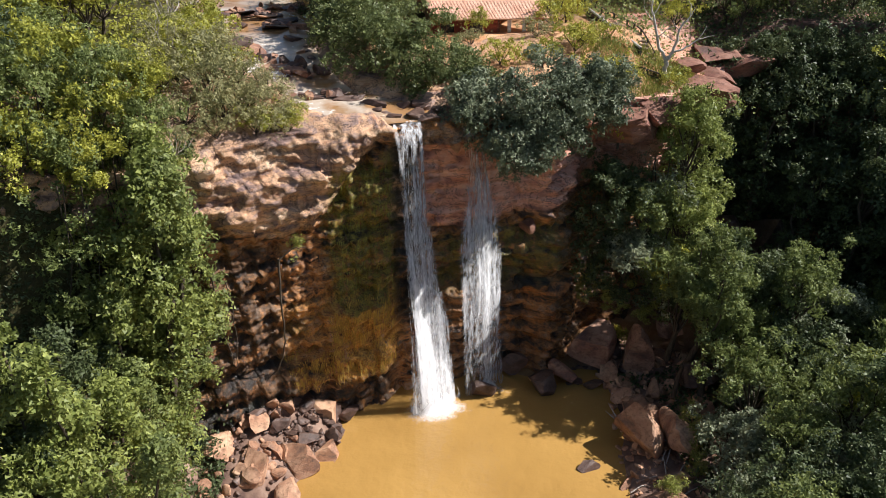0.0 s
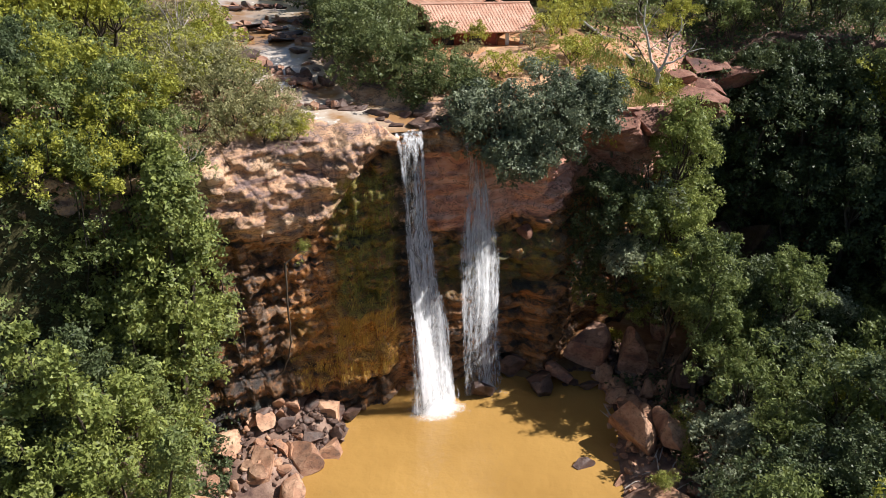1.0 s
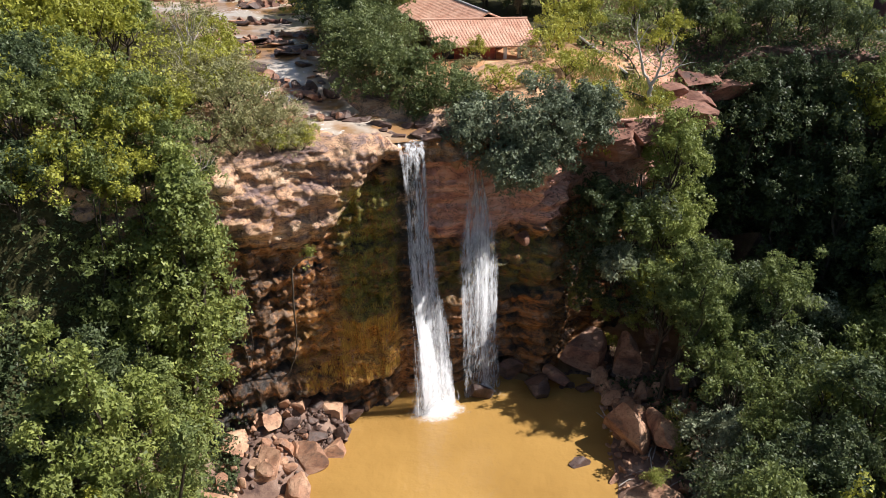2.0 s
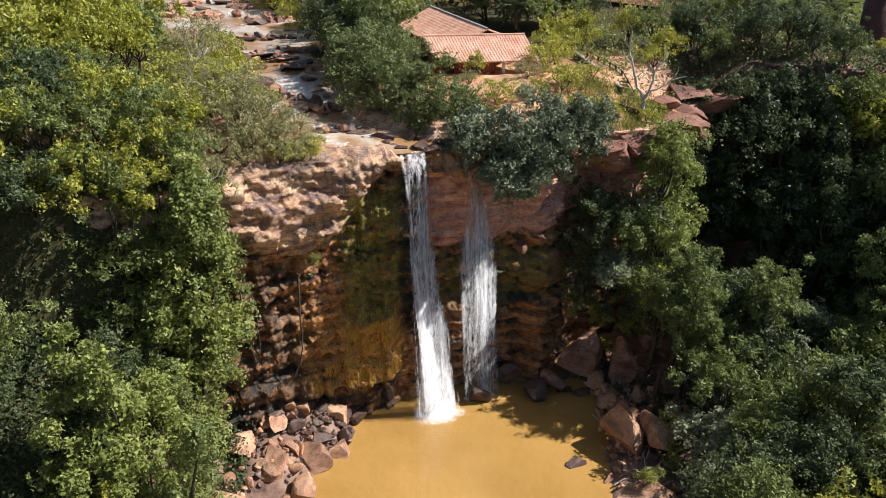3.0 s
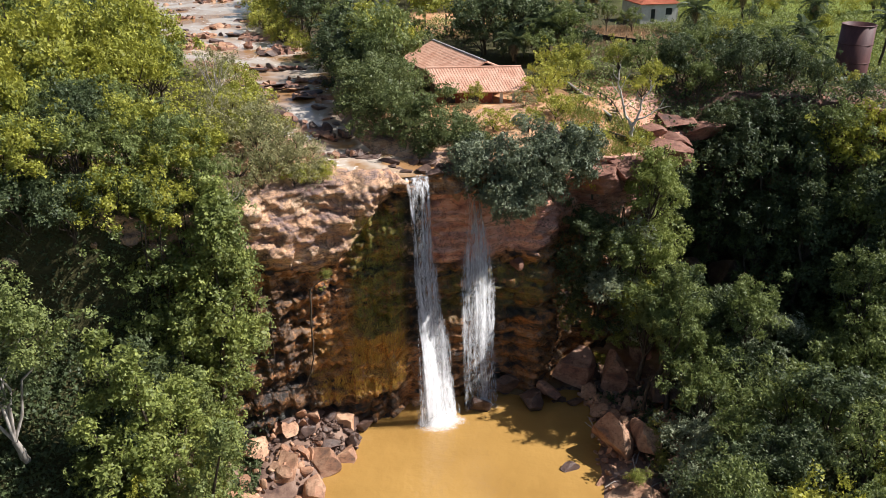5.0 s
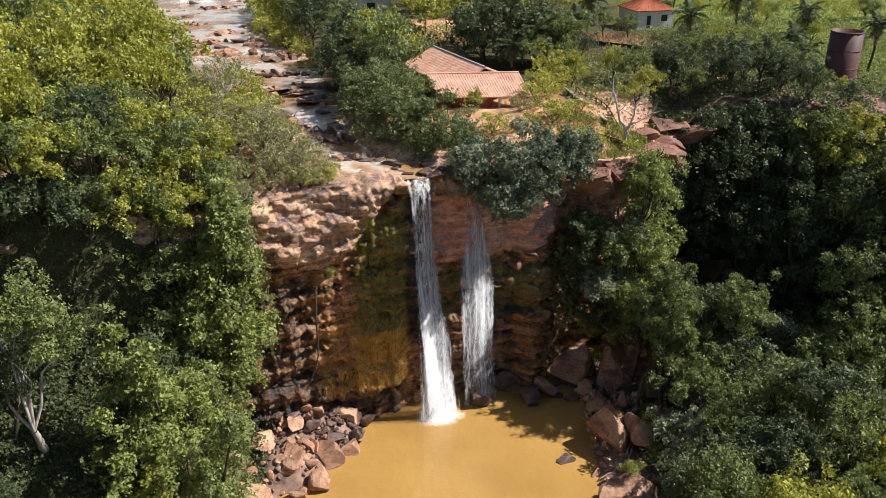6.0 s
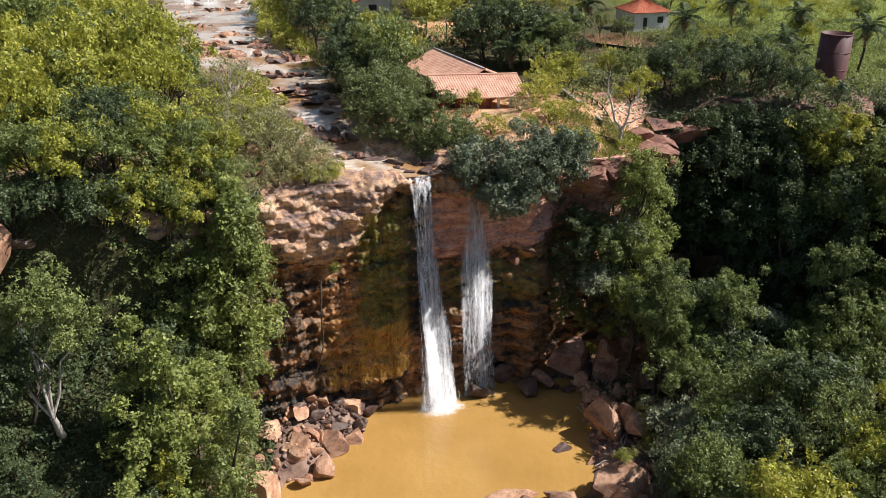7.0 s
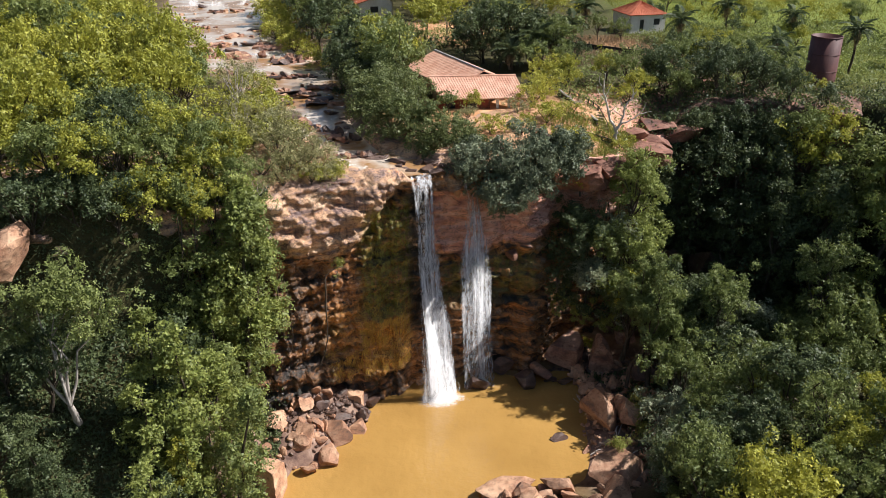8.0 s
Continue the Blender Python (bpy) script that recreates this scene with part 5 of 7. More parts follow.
# large blocks: kind, mesh, place, size, turn, label
for key, i, place, size, turn, label in [
        ("pale", 0, (-15.3, 49.4, 1.3), (3.6, 5.0, 3.0), (20, 14, -20), "large pale pink sandstone slab tilted on the scree"),
        ("pale", 1, (-12.0, 50.9, 0.9), (3.9, 4.0, 3.4), (10, -8, 20), "rounded pinkish boulder half in the pool"),
        ("pale", 2, (-9.6, 51.9, 0.2), (3.6, 2.6, 1.8), (0, 6, 25), "low reddish slab lying in the water"),
        ("pale", 3, (-10.7, 55.9, 1.2), (3.2, 3.4, 2.6), (12, 10, 40), PALE),
        ("dark", 4, (-8.6, 56.4, 0.6), (2.6, 2.6, 2.0), (0, 0, 15), DARK),
        ("pale", 5, (-12.1, 46.9, 0.6), (2.9, 2.6, 2.4), (8, 14, 70), DARK),
        ("pale", 6, (-13.9, 45.1, 0.3), (2.3, 1.8, 1.6), (0, 12, 10), PALE),
        ("pale", 3, (-18.2, 42.4, 0.9), (5.0, 6.5, 5.0), (0, 10, 30), "large brown boulder under the overgrown bank")] + [("pale", 5, (-18.0, 50.6, 2.2), (3.6, 3.0, 2.0), (14, 18, 60), PALE),
        ("dark", 2, (-17.4, 55.6, 2.6), (6.4, 4.4, 4.4), (24, 6, 15), "broad wet rock shelf at the cliff foot"),
        ("dark", 6, (-13.2, 57.0, 1.8), (5.0, 3.0, 3.0), (14, 0, -10), DARK),
        ("pale", 0, (16.2, 53.2, 2.0), (3.6, 6.4, 4.2), (16, -24, 12), "tall pinkish sandstone slab leaning on the bank"),
        ("pale", 4, (19.2, 51.8, 2.4), (3.0, 7.4, 5.0), (8, 20, -6), "tall narrow sandstone slab with a mossy side"),
        ("pale", 1, (16.6, 44.0, 1.8), (6.0, 5.4, 5.0), (6, 0, 50), "big pale boulder with a mossy crown"),
        ("pale", 5, (5.9, 42.0, 0.5), (6.6, 3.0, 2.4), (0, 8, 10), "long pale rock lying in the outlet"),
        ("pale", 6, (11.3, 42.0, 0.8), (4.6, 3.6, 3.2), (0, 0, -15), PALE)] + [("pale", 2, (16.4, 40.2, 1.0), (4.6, 4.2, 3.4), (0, 10, 30), PALE),
        ("dark", 0, (12.1, 50.6, 0.2), (2.3, 1.5, 1.2), (0, 0, 10), "small dark rock standing in the pool"),
        # darker kinds here put the cliff foot's shade into colour, beside real wetness
        ("dark", 1, (3.2, 60.4, 0.6), (3.2, 2.4, 2.2), (0, 0, 20), WET),
        ("dark", 3, (9.2, 61.0, 0.9), (2.6, 3.4, 3.0), (18, -20, 30), WET),
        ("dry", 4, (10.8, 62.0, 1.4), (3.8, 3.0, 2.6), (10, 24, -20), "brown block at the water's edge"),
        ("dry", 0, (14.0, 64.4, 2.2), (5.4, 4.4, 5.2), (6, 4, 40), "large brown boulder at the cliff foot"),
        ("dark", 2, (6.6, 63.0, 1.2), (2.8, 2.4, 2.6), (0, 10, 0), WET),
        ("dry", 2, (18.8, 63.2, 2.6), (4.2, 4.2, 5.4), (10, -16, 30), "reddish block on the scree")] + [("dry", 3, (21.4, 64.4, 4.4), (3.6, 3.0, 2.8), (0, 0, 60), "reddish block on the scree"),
        ("dark", 5, (22.4, 58.6, 3.2), (4.2, 3.6, 3.6), (0, 20, 20), DARK),
        ("dark", 4, (13.9, 60.9, 0.4), (2.6, 1.6, 1.4), (0, 0, 0), WET),
        ("red", 0, (15.6, 66.2, 24.5), (7.6, 5.0, 3.0), (3, -4, 12), "thick overhanging ledge of red sandstone"),
        ("red", 1, (18.6, 67.4, 24.9), (5.6, 5.0, 3.0), (0, -8, 35), "thick overhanging ledge of red sandstone"),
        ("red", 2, (21.4, 69.8, 25.6), (5.0, 5.0, 2.4), (0, 6, 40), "broken red rock at the ledge's end"),
        ("red", 3, (23.2, 71.4, 25.8), (6.2, 6.0, 3.0), (4, 4, 20), "bare red rock step above the gorge"),
        ("red", 4, (24.6, 74.6, 26.2), (6.4, 6.0, 2.8), (0, 8, 70), "bare red rock step above the gorge"),
        ("red", 5, (28.6, 76.8, 26.0), (6.5, 4.0, 2.6), (0, 0, 10), "shaded red rock shelf above the gorge"),
        ("red", 6, (22.0, 73.6, 27.2), (4.6, 4.0, 1.3), (0, 8, 60), "bare red rock step above the gorge"),
        # dark stone of the two gorge blocks paints in the shade there
        ("red", 1, (25.8, 77.4, 27.2), (5.4, 4.0, 1.5), (6, 0, 20), "bare red rock step above the gorge")] + [("dark", 6, (33.0, 72.0, 10.0), (4.6, 4.0, 6.5), (0, 0, 20), "great squared block in the shaded gorge"),
        ("dark", 3, (28.5, 73.5, 11.0), (4.0, 3.5, 3.5), (0, 20, 50), "shaded block on the gorge side"),
        ("pale", 5, (-37.8, 42.2, 26.0), (4.2, 4.0, 6.0), (0, 10, 20), "red rock outcrop among the trees"),
        ("dark", 1, (-2.0, 63.2, 26.9), (3.2, 2.0, 1.2), (0, 0, 10), "dark wet rock at the lip"),
        ("dark", 0, (-4.6, 60.9, 26.6), (2.6, 2.2, 1.5), (0, 0, 30), "dark wet rock at the lip"),
        ("dark", 2, (-5.8, 62.6, 26.9), (3.0, 2.0, 1.3), (0, 0, -20), "dark wet rock at the lip"),
        ("dark", 3, (-7.8, 63.8, 27.3), (3.2, 1.8, 1.0), (0, 0, 15), "dark wet rock at the lip"),
        ("dark", 4, (-1.2, 62.4, 27.1), (2.4, 2.0, 1.2), (0, 0, 60), "dark wet rock at the lip")] + [("dark", 6, (-2.9, 62.8, 27.1), (1.6, 1.3, 0.8), (0, 0, 60), "dark wet rock at the lip"),
        ("dark", 5, (0.4, 61.6, 26.6), (1.9, 3.0, 1.6), (0, 0, 20), "dark wet rock at the lip"),
        ("pale", 1, (1.0, 60.8, 25.4), (1.3, 1.6, 3.2), (0, 0, 0), "brown rock pillar between the two falls"),
        ("dry", 0, (7.3, 63.7, 15.7), (1.5, 2.0, 1.4), (0, 0, 10), "round boulder lodged on a ledge of the wall")]:
    rock(key, i, place, size, turn, label=label)


LOOSE = {"small_pale": [], "small_dark": []}


def scatter_rocks(number, seed, spot, sizes, key, label, group, single=0.95):
    """Stones strewn over the ground; those under a given size are joined into one sheet of scree."""
    r = np.random.default_rng(seed)
    pts = np.array([spot(r) for _ in range(number)])
    pts = pts[rim_depth(pts[:, 0], pts[:, 1]) > 0.4]
    z = ground_height(pts[:, 0], pts[:, 1])
    for i, ((x, y), h) in enumerate(zip(pts, z)):
        s_ = sizes[0] + (sizes[1] - sizes[0]) * r.random() ** 2.2
        place, size, turn = (x, y, max(h, -0.3) + s_ * 0.18), (s_ * r.uniform(0.8, 1.4), s_ * r.uniform(0.8, 1.3), s_ * r.uniform(0.6, 1.0)), (r.uniform(-25, 25), r.uniform(-25, 25), r.uniform(0, 360))
        if s_ > single:
            rock(key, i, place, size, turn, label=label, group=group)
        else:
            me, m = ROCK_MESHES[key][i % 7], np.array(pose(*place, *turn) @ Matrix.Diagonal((*size, 1)))
            v = np.array([p.co[:] for p in me.vertices])
            LOOSE[key].append((v @ m[:3, :3].T + m[:3, 3], np.array([p.vertices[:] for p in me.polygons])))


scatter_rocks(70, 811, lambda r: (r.uniform(-19.5, -12.5), r.uniform(45.5, 55)), (0.5, 1.9), "small_pale", "broken pinkish stone of the scree", "scree stones")
scatter_rocks(150, 812, lambda r: (r.uniform(-18.5, -9), r.uniform(52.5, 59)), (0.5, 2.0), "small_dark", "wet dark stone of the scree", "scree stones")
scatter_rocks(60, 813, lambda r: (r.uniform(5.5, 17), r.uniform(62, 67.5)), (0.6, 2.4), "small_dark", "wet dark stone at the cliff foot", "scree stones")
scatter_rocks(80, 814, lambda r: (r.uniform(15, 24), r.uniform(53.5, 65)), (0.5, 2.2), "small_pale", "brown broken stone of the bank", "scree stones")
scatter_rocks(40, 815, lambda r: (r.uniform(14.6, 20), r.uniform(40, 54)), (0.4, 1.5), "small_pale", "brown broken stone of the bank", "scree stones")
scatter_rocks(24, 816, lambda r: (r.uniform(1, 16), r.uniform(38.5, 42)), (0.7, 2.4), "small_pale", "pale stone at the pool's outlet", "scree stones")
scatter_rocks(260, 817, lambda r: (r.uniform(-20, -10), r.uniform(45, 58.5)), (0.25, 0.8), "small_dark", "", "")
scatter_rocks(260, 818, lambda r: (r.uniform(-18.5, -9), r.uniform(52, 59.5)), (0.25, 0.8), "small_dark", "", "")
scatter_rocks(300, 819, lambda r: (r.uniform(14.8, 24), r.uniform(41, 66)), (0.25, 0.8), "small_pale", "", "")
scatter_rocks(160, 820, lambda r: (r.uniform(4, 18), r.uniform(61.5, 67)), (0.3, 0.9), "small_dark", "", "")
for key, pieces in LOOSE.items():
    tagged(mesh_ob("scree", *join(pieces), M_ROCK if key == "small_pale" else M_ROCK_DARK), "loose pinkish scree stones" if key == "small_pale" else "loose wet black scree stones", "stones", kind="stuff")


# ---- rocks of the river ----
def river_rocks():
    r = np.random.default_rng(77)
    # the shelves and blocks that part the stream: x, y, width, depth, height, wet or dry
    shelves = [(-31.9, 97.9, 5.4, 3.3, 1.0, 0), (-28.6, 97.8, 6.4, 3.0, 1.0, 0), (-23.3, 86.9, 3.5, 2.4, 0.9, 1), (-21.3, 87.7, 3.6, 2.4, 0.9, 0), (-18.5, 86.8, 3.4, 2.0, 0.8, 0), (-22.7, 76.7, 4.0, 3.6, 1.2, 0), (-20.0, 75.2, 4.2, 3.4, 1.1, 0), (-16.2, 72.5, 2.2, 2.2, 1.2, 0),
               (-13.9, 70.3, 2.6, 2.8, 1.3, 0), (-12.2, 68.8, 2.6, 2.6, 1.2, 0), (-16.1, 82.6, 3.6, 2.0, 0.9, 0), (-18.3, 91.4, 3.4, 2.0, 0.9, 1), (-16.2, 90.1, 3.0, 2.2, 1.0, 0), (-22.7, 97.2, 3.0, 1.8, 0.8, 0), (-20.7, 98.1, 3.2, 1.6, 0.8, 0)]
    ledges = [(-38.5, 111.9, 3.8, 3.4, 1.6, 1), (-36.3, 111.6, 3.6, 3.2, 1.5, 1), (-39.7, 120.3, 4.0, 3.0, 1.2, 1), (-32.6, 112.4, 4.8, 3.2, 1.6, 0), (-25.5, 108.9, 3.6, 3.4, 1.5, 0), (-23.8, 111.1, 3.8, 3.4, 1.5, 0), (-33.6, 122.2, 4.2, 2.8, 1.0, 1), (-29.7, 118.4, 4.2, 3.2, 1.4, 0), (-38.3, 128.5, 4.6, 2.8, 1.0, 0),
              (-10.6, 63.6, 2.4, 1.5, 0.9, 0), (-41.2, 116.2, 2.6, 2.6, 1.0, 1), (-34.3, 134.5, 4.0, 2.0, 1.0, 0), (-45.5, 137.2, 3.0, 2.0, 0.9, 0), (-48.0, 155.7, 3.6, 2.0, 0.9, 0), (-43.9, 157.5, 4.6, 1.8, 0.9, 1)]
    label = "flat brown rock standing out of the shallow river"
    for i, (x, y, w, d, h, pale_) in enumerate(shelves + ledges):
        _d, level = river_at(np.array([x]), np.array([y]))
        for k in range(9):
            s_ = r.uniform(0.22, 0.6) if k else 0.75
            a_, o_ = r.uniform(0, 6.283), (0.75 * math.sqrt(r.random()) if k else 0.0)
            key = r.choice(["pale", "dry", "dark"], p=[0.5, 0.35, 0.15] if pale_ else [0.15, 0.5, 0.35])
            rock(str(key), i + 2 * k, (x + math.cos(a_) * w * o_, y + math.sin(a_) * d * o_ * 0.8, float(level[0]) + 0.05 + 0.1 * r.random()), (w * (1.25 if k == 0 else s_ * r.uniform(0.8, 1.4)), d * (1.15 if k == 0 else s_ * 1.2), h * (0.55 if k == 0 else r.uniform(0.5, 1.2))), (r.uniform(-14, 14), r.uniform(-14, 14), r.uniform(0, 360)), name="river_rock", label=label, group="river rocks")
    for i, (x, y, z, w) in enumerate([(-1.0, 60.3, 26.95, 2.0), (-2.2, 61.0, 26.95, 2.2), (-3.9, 60.7, 26.9, 1.5), (-0.6, 61.8, 27.1, 1.8), (-5.2, 61.6, 27.0, 1.6)]):
        rock("small_dark", i, (x, y, z), (w, w * 0.7, 0.7), (r.uniform(-8, 8), r.uniform(-8, 8), r.uniform(0, 360)), name="river_rock", label="dark wet rock parting the water at the lip", group="river rocks")
    mids = [p for p in RIVER_FINE if p[1] < 200]
    for i in range(70):
        y = 64 + 118 * r.random() ** 1.15
        c = min(mids, key=lambda p: abs(p[1] - y))
        u = r.uniform(-1, 1)
        u = math.copysign(abs(u) ** 0.5, u) * r.uniform(0.8, 1.25)
        s_ = 0.5 + 1.8 * r.random() ** 2.2
        rock("small_dark" if r.random() < 0.7 else "small_pale", i, (c[0] + u * c[3], y, c[2] + 0.02), (s_ * r.uniform(0.9, 1.7), s_ * r.uniform(0.8, 1.3), s_ * r.uniform(0.35, 0.7)), (r.uniform(-10, 10), r.uniform(-10, 10), r.uniform(0, 360)), name="river_rock", label=label, group="river rocks")


river_rocks()


def cascade(x, y, z, wide, drop, seed):
    """A low step of white water between the river's rocks."""
    thing = new("cascade")
    tagged(thing, "small white cascade stepping between river rocks", "cascade", group="river cascades")
    fall_sheet("water_sheet", [(z + drop, x, wide, y + 0.5, 0.1), (z + drop * 0.7, x, wide, y, 0.2), (z, x, wide * 1.1, y - 0.4, 0.25)], thing, seed, 40)
    r = np.random.default_rng(seed)
    n = 500
    c = np.stack([x + r.normal(size=n) * wide * 0.7, y - 0.6 - np.abs(r.normal(size=n)) * 1.0, z + 0.05 + 0.1 * r.random(n)], 1)
    e = r.normal(size=(n, 2, 3)) * 0.07
    v = np.stack([c, c + e[:, 0], c + e[:, 1]], 1).reshape(-1, 3)
    tagged(mesh_ob("foam", v, np.arange(n * 3).reshape(-1, 3), M_FOAM, thing), kind="stuff")


for i, (x, y, z, wide, drop) in enumerate([(-30.6, 114.5, 29.1, 1.0, 0.9), (-26.2, 110.5, 28.95, 0.7, 0.8), (-56.0, 165.5, 30.2, 1.6, 1.2), (-51.5, 167.5, 30.2, 1.4, 1.2), (-45.5, 168.5, 30.2, 1.0, 1.0), (-16.8, 70.6, 28.0, 0.7, 0.35), (-14.0, 69.4, 27.95, 0.6, 0.35)]):
    cascade(x, y, z, wide, drop, 60 + i)


# ---- creepers hanging on the gorge walls ----
def curtain(seed, top, foot_z, wide, leaves, kind, label):
    """A hanging curtain of creepers below an edge point."""
    r = np.random.default_rng(seed)
    x, y, z = top
    n = 46
    u = r.uniform(0, 1, n)
    centres = np.stack([r.normal(size=n) * wide * (1 - 0.35 * u), r.normal(size=n) * 0.7 - 1.2 * u, -(z - foot_z) * u], 1)
    radii = r.uniform(0.45, 1.1, n)
    thing = new("creeper_curtain")
    thing.location = (x, y, z)
    tagged(thing, label, "creeper", group="creeper curtains")
    for _ in range(3):
        mesh_ob("stem", *limb(r, (r.normal() * wide * 0.5, 0.5, 0), (r.normal() * wide * 0.5, 0.1, -(z - foot_z) * r.uniform(0.5, 0.9)), 0.05, 0.03, 0.06, 6), M_BARK, thing)
    mesh_ob("foliage", *leaf_cloud(r, centres, radii, leaves, 0.3), M_LEAF[kind], thing)


# dark curtains have the gorge wall's shade in their leaf colour
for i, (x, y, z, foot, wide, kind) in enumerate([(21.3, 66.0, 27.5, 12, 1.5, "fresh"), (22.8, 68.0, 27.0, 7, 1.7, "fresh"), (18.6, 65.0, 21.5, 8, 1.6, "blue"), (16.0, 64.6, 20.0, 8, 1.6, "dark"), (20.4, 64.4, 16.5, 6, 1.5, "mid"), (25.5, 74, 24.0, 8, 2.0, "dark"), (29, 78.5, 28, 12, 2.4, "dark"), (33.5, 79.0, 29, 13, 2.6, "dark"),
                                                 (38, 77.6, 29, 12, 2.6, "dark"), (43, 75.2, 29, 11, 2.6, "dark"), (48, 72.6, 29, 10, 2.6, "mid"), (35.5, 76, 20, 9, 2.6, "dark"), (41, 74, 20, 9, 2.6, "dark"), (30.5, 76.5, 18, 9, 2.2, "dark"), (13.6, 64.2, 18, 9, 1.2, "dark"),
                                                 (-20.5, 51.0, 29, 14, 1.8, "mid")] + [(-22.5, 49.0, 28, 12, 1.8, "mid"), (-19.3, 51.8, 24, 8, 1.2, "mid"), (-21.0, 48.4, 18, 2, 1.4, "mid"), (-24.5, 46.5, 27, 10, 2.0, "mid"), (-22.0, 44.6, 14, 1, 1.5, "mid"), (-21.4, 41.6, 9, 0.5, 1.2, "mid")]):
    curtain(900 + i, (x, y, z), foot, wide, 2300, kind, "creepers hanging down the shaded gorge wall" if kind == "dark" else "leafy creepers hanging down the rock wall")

def hanging_grass(number, lo, hi, low, high, kind, length, label, seed):
    """Tufts of grass that hang down the face between two places along the rim."""
    r = np.random.default_rng(seed)
    fit_ = np.flatnonzero((CLIFF["x"] > lo) & (CLIFF["x"] < hi))
    i = r.choice(fit_, number)
    tuft_i, tuft_z = r.choice(fit_, 60), r.uniform(low, high, 60)
    k = r.integers(0, 60, number)
    i = np.clip(tuft_i[k] + (r.normal(size=number) * 2.2).astype(int), fit_[0], fit_[-1])
    z = tuft_z[k] + r.normal(size=number) * 0.25
    u, x, y, nx_, ny_ = (CLIFF[c][i] for c in ("u", "x", "y", "nx", "ny"))
    off = cliff_offset(x, y, u, z) + r.uniform(0.03, 0.25, number)
    top = np.stack([x + nx_ * off, y + ny_ * off, z], 1)
    l = length * r.uniform(0.5, 1.3, number)[:, None]
    tip = top + l * np.stack([nx_ * 0.25 + r.normal(size=number) * 0.12, ny_ * 0.25 + r.normal(size=number) * 0.12, -np.ones(number)], 1)
    side = np.stack([-ny_, nx_, 0 * nx_], 1) * 0.025
    v = np.stack([top - side, top + side, tip], 1).reshape(-1, 3)
    tagged(mesh_ob("hanging_grass", v, np.arange(number * 3).reshape(-1, 3), M_LEAF[kind]), label, "grass", kind="stuff")


hanging_grass(1500, -9.6, -4.2, 4.5, 11.4, "ochre", 0.8, "ochre tufts of grass hanging down the wet cliff", 31)
hanging_grass(700, -13.0, -9.0, 4.5, 7.0, "ochre", 0.45, "short ochre grass and moss on the cliff foot", 32)
hanging_grass(500, -8.6, -4.0, 12.0, 23.0, "grass", 0.45, "olive moss and grass hanging on the dark slab", 33)

# ---- plants of the plateau's edge ----
rng = np.random.default_rng(61)
for x, y, sc, key in [(-18.6, 56.0, 1.1, "shrub_dry"), (-16.2, 57.2, 1.15, "shrub_dry"), (-14.6, 58.6, 1.0, "shrub_dry"), (-16.4, 55.6, 0.8, "shrub_dry"), (-13.8, 56.8, 0.75, "shrub_bright"), (-11.4, 57.6, 0.6, "shrub_bright"), (-12.9, 57.4, 0.8, "shrub_dry"), (-11.9, 58.9, 0.7, "shrub_dry"), (-14.0, 59.8, 0.9, "shrub_dry"), (-12.6, 60.4, 0.5, "shrub_dry"), (-17.4, 58.6, 1.1, "shrub_dry"), (-20.2, 60.6, 1.2, "shrub_bright"), (-16.6, 62.6, 0.9, "shrub_bright"), (-13.6, 57.8, 0.95, "shrub_dry"), (-11.8, 58.4, 0.7, "shrub_bright"), (-17.6, 60.4, 1.3, "shrub_dry"), (-15.6, 60.6, 0.9, "shrub_dry"), (-19.8, 63.5, 1.4, "shrub_dry"), (-18.4, 64.0, 1.0, "shrub_dry"),
                     (-20.8, 58.5, 1.3, "shrub_dry"), (-21.0, 67.0, 1.4, "shrub_bright"), (-20.4, 69.5, 1.1, "shrub_dry"), (-21.2, 74.0, 1.2, "shrub_bright"), (-22.2, 71.0, 1.3, "shrub_bright"), (-23.0, 79.0, 1.2, "shrub_bright"), (-26.0, 84.5, 1.2, "shrub_bright"), (-29.0, 91.0, 1.2, "shrub_dry")] + [(-22.0, 112, 1.3, "shrub_bright"), (-25.0, 117, 1.5, "shrub_bright"), (-27.0, 121.5, 1.5, "shrub_bright"), (-29.5, 126, 1.6, "shrub_bright"), (-30.6, 131, 1.6, "shrub_bright"), (-31.6, 136, 1.7, "shrub_bright"), (-32.6, 141, 1.7, "shrub_bright"), (-34.6, 147, 1.8, "shrub_bright"), (-36.6, 153, 1.8, "shrub_bright"), (-16.5, 99, 1.2, "shrub_bright"), (-19.4, 106, 1.2, "shrub_bright"),
                     (15.2, 66.3, 1.0, "shrub_bright"), (13.6, 68.0, 1.2, "shrub_bright"), (17.0, 66.2, 0.9, "shrub_bright"), (11.4, 70.5, 1.0, "shrub_bright"), (10.6, 75.5, 1.2, "shrub_bright"), ] + [
                     (11.8, 79.5, 1.3, "shrub_bright"), (16.0, 86.0, 1.1, "shrub_bright"), (13.2, 88.5, 1.5, "shrub_bright"), (8.2, 72.6, 0.7, "shrub_dry"), (12.2, 72.0, 0.8, "shrub_bright"), (15.0, 73.4, 0.6, "shrub_bright"), (16.0, 69.0, 0.7, "shrub_bright"), (2.6, 71.4, 0.6, "shrub_dry"), (22.5, 79.5, 1.0, "shrub_bright"), (4.6, 67.5, 0.9, "shrub_bright"), (8.4, 67.6, 0.9, "shrub_bright"), (12.4, 66.6, 1.0, "shrub_bright"), (20.0, 69.4, 0.6, "shrub_bright"), (21.5, 72.0, 0.5, "shrub_bright"), ]:
    plant(key, x, y, sc, rng)
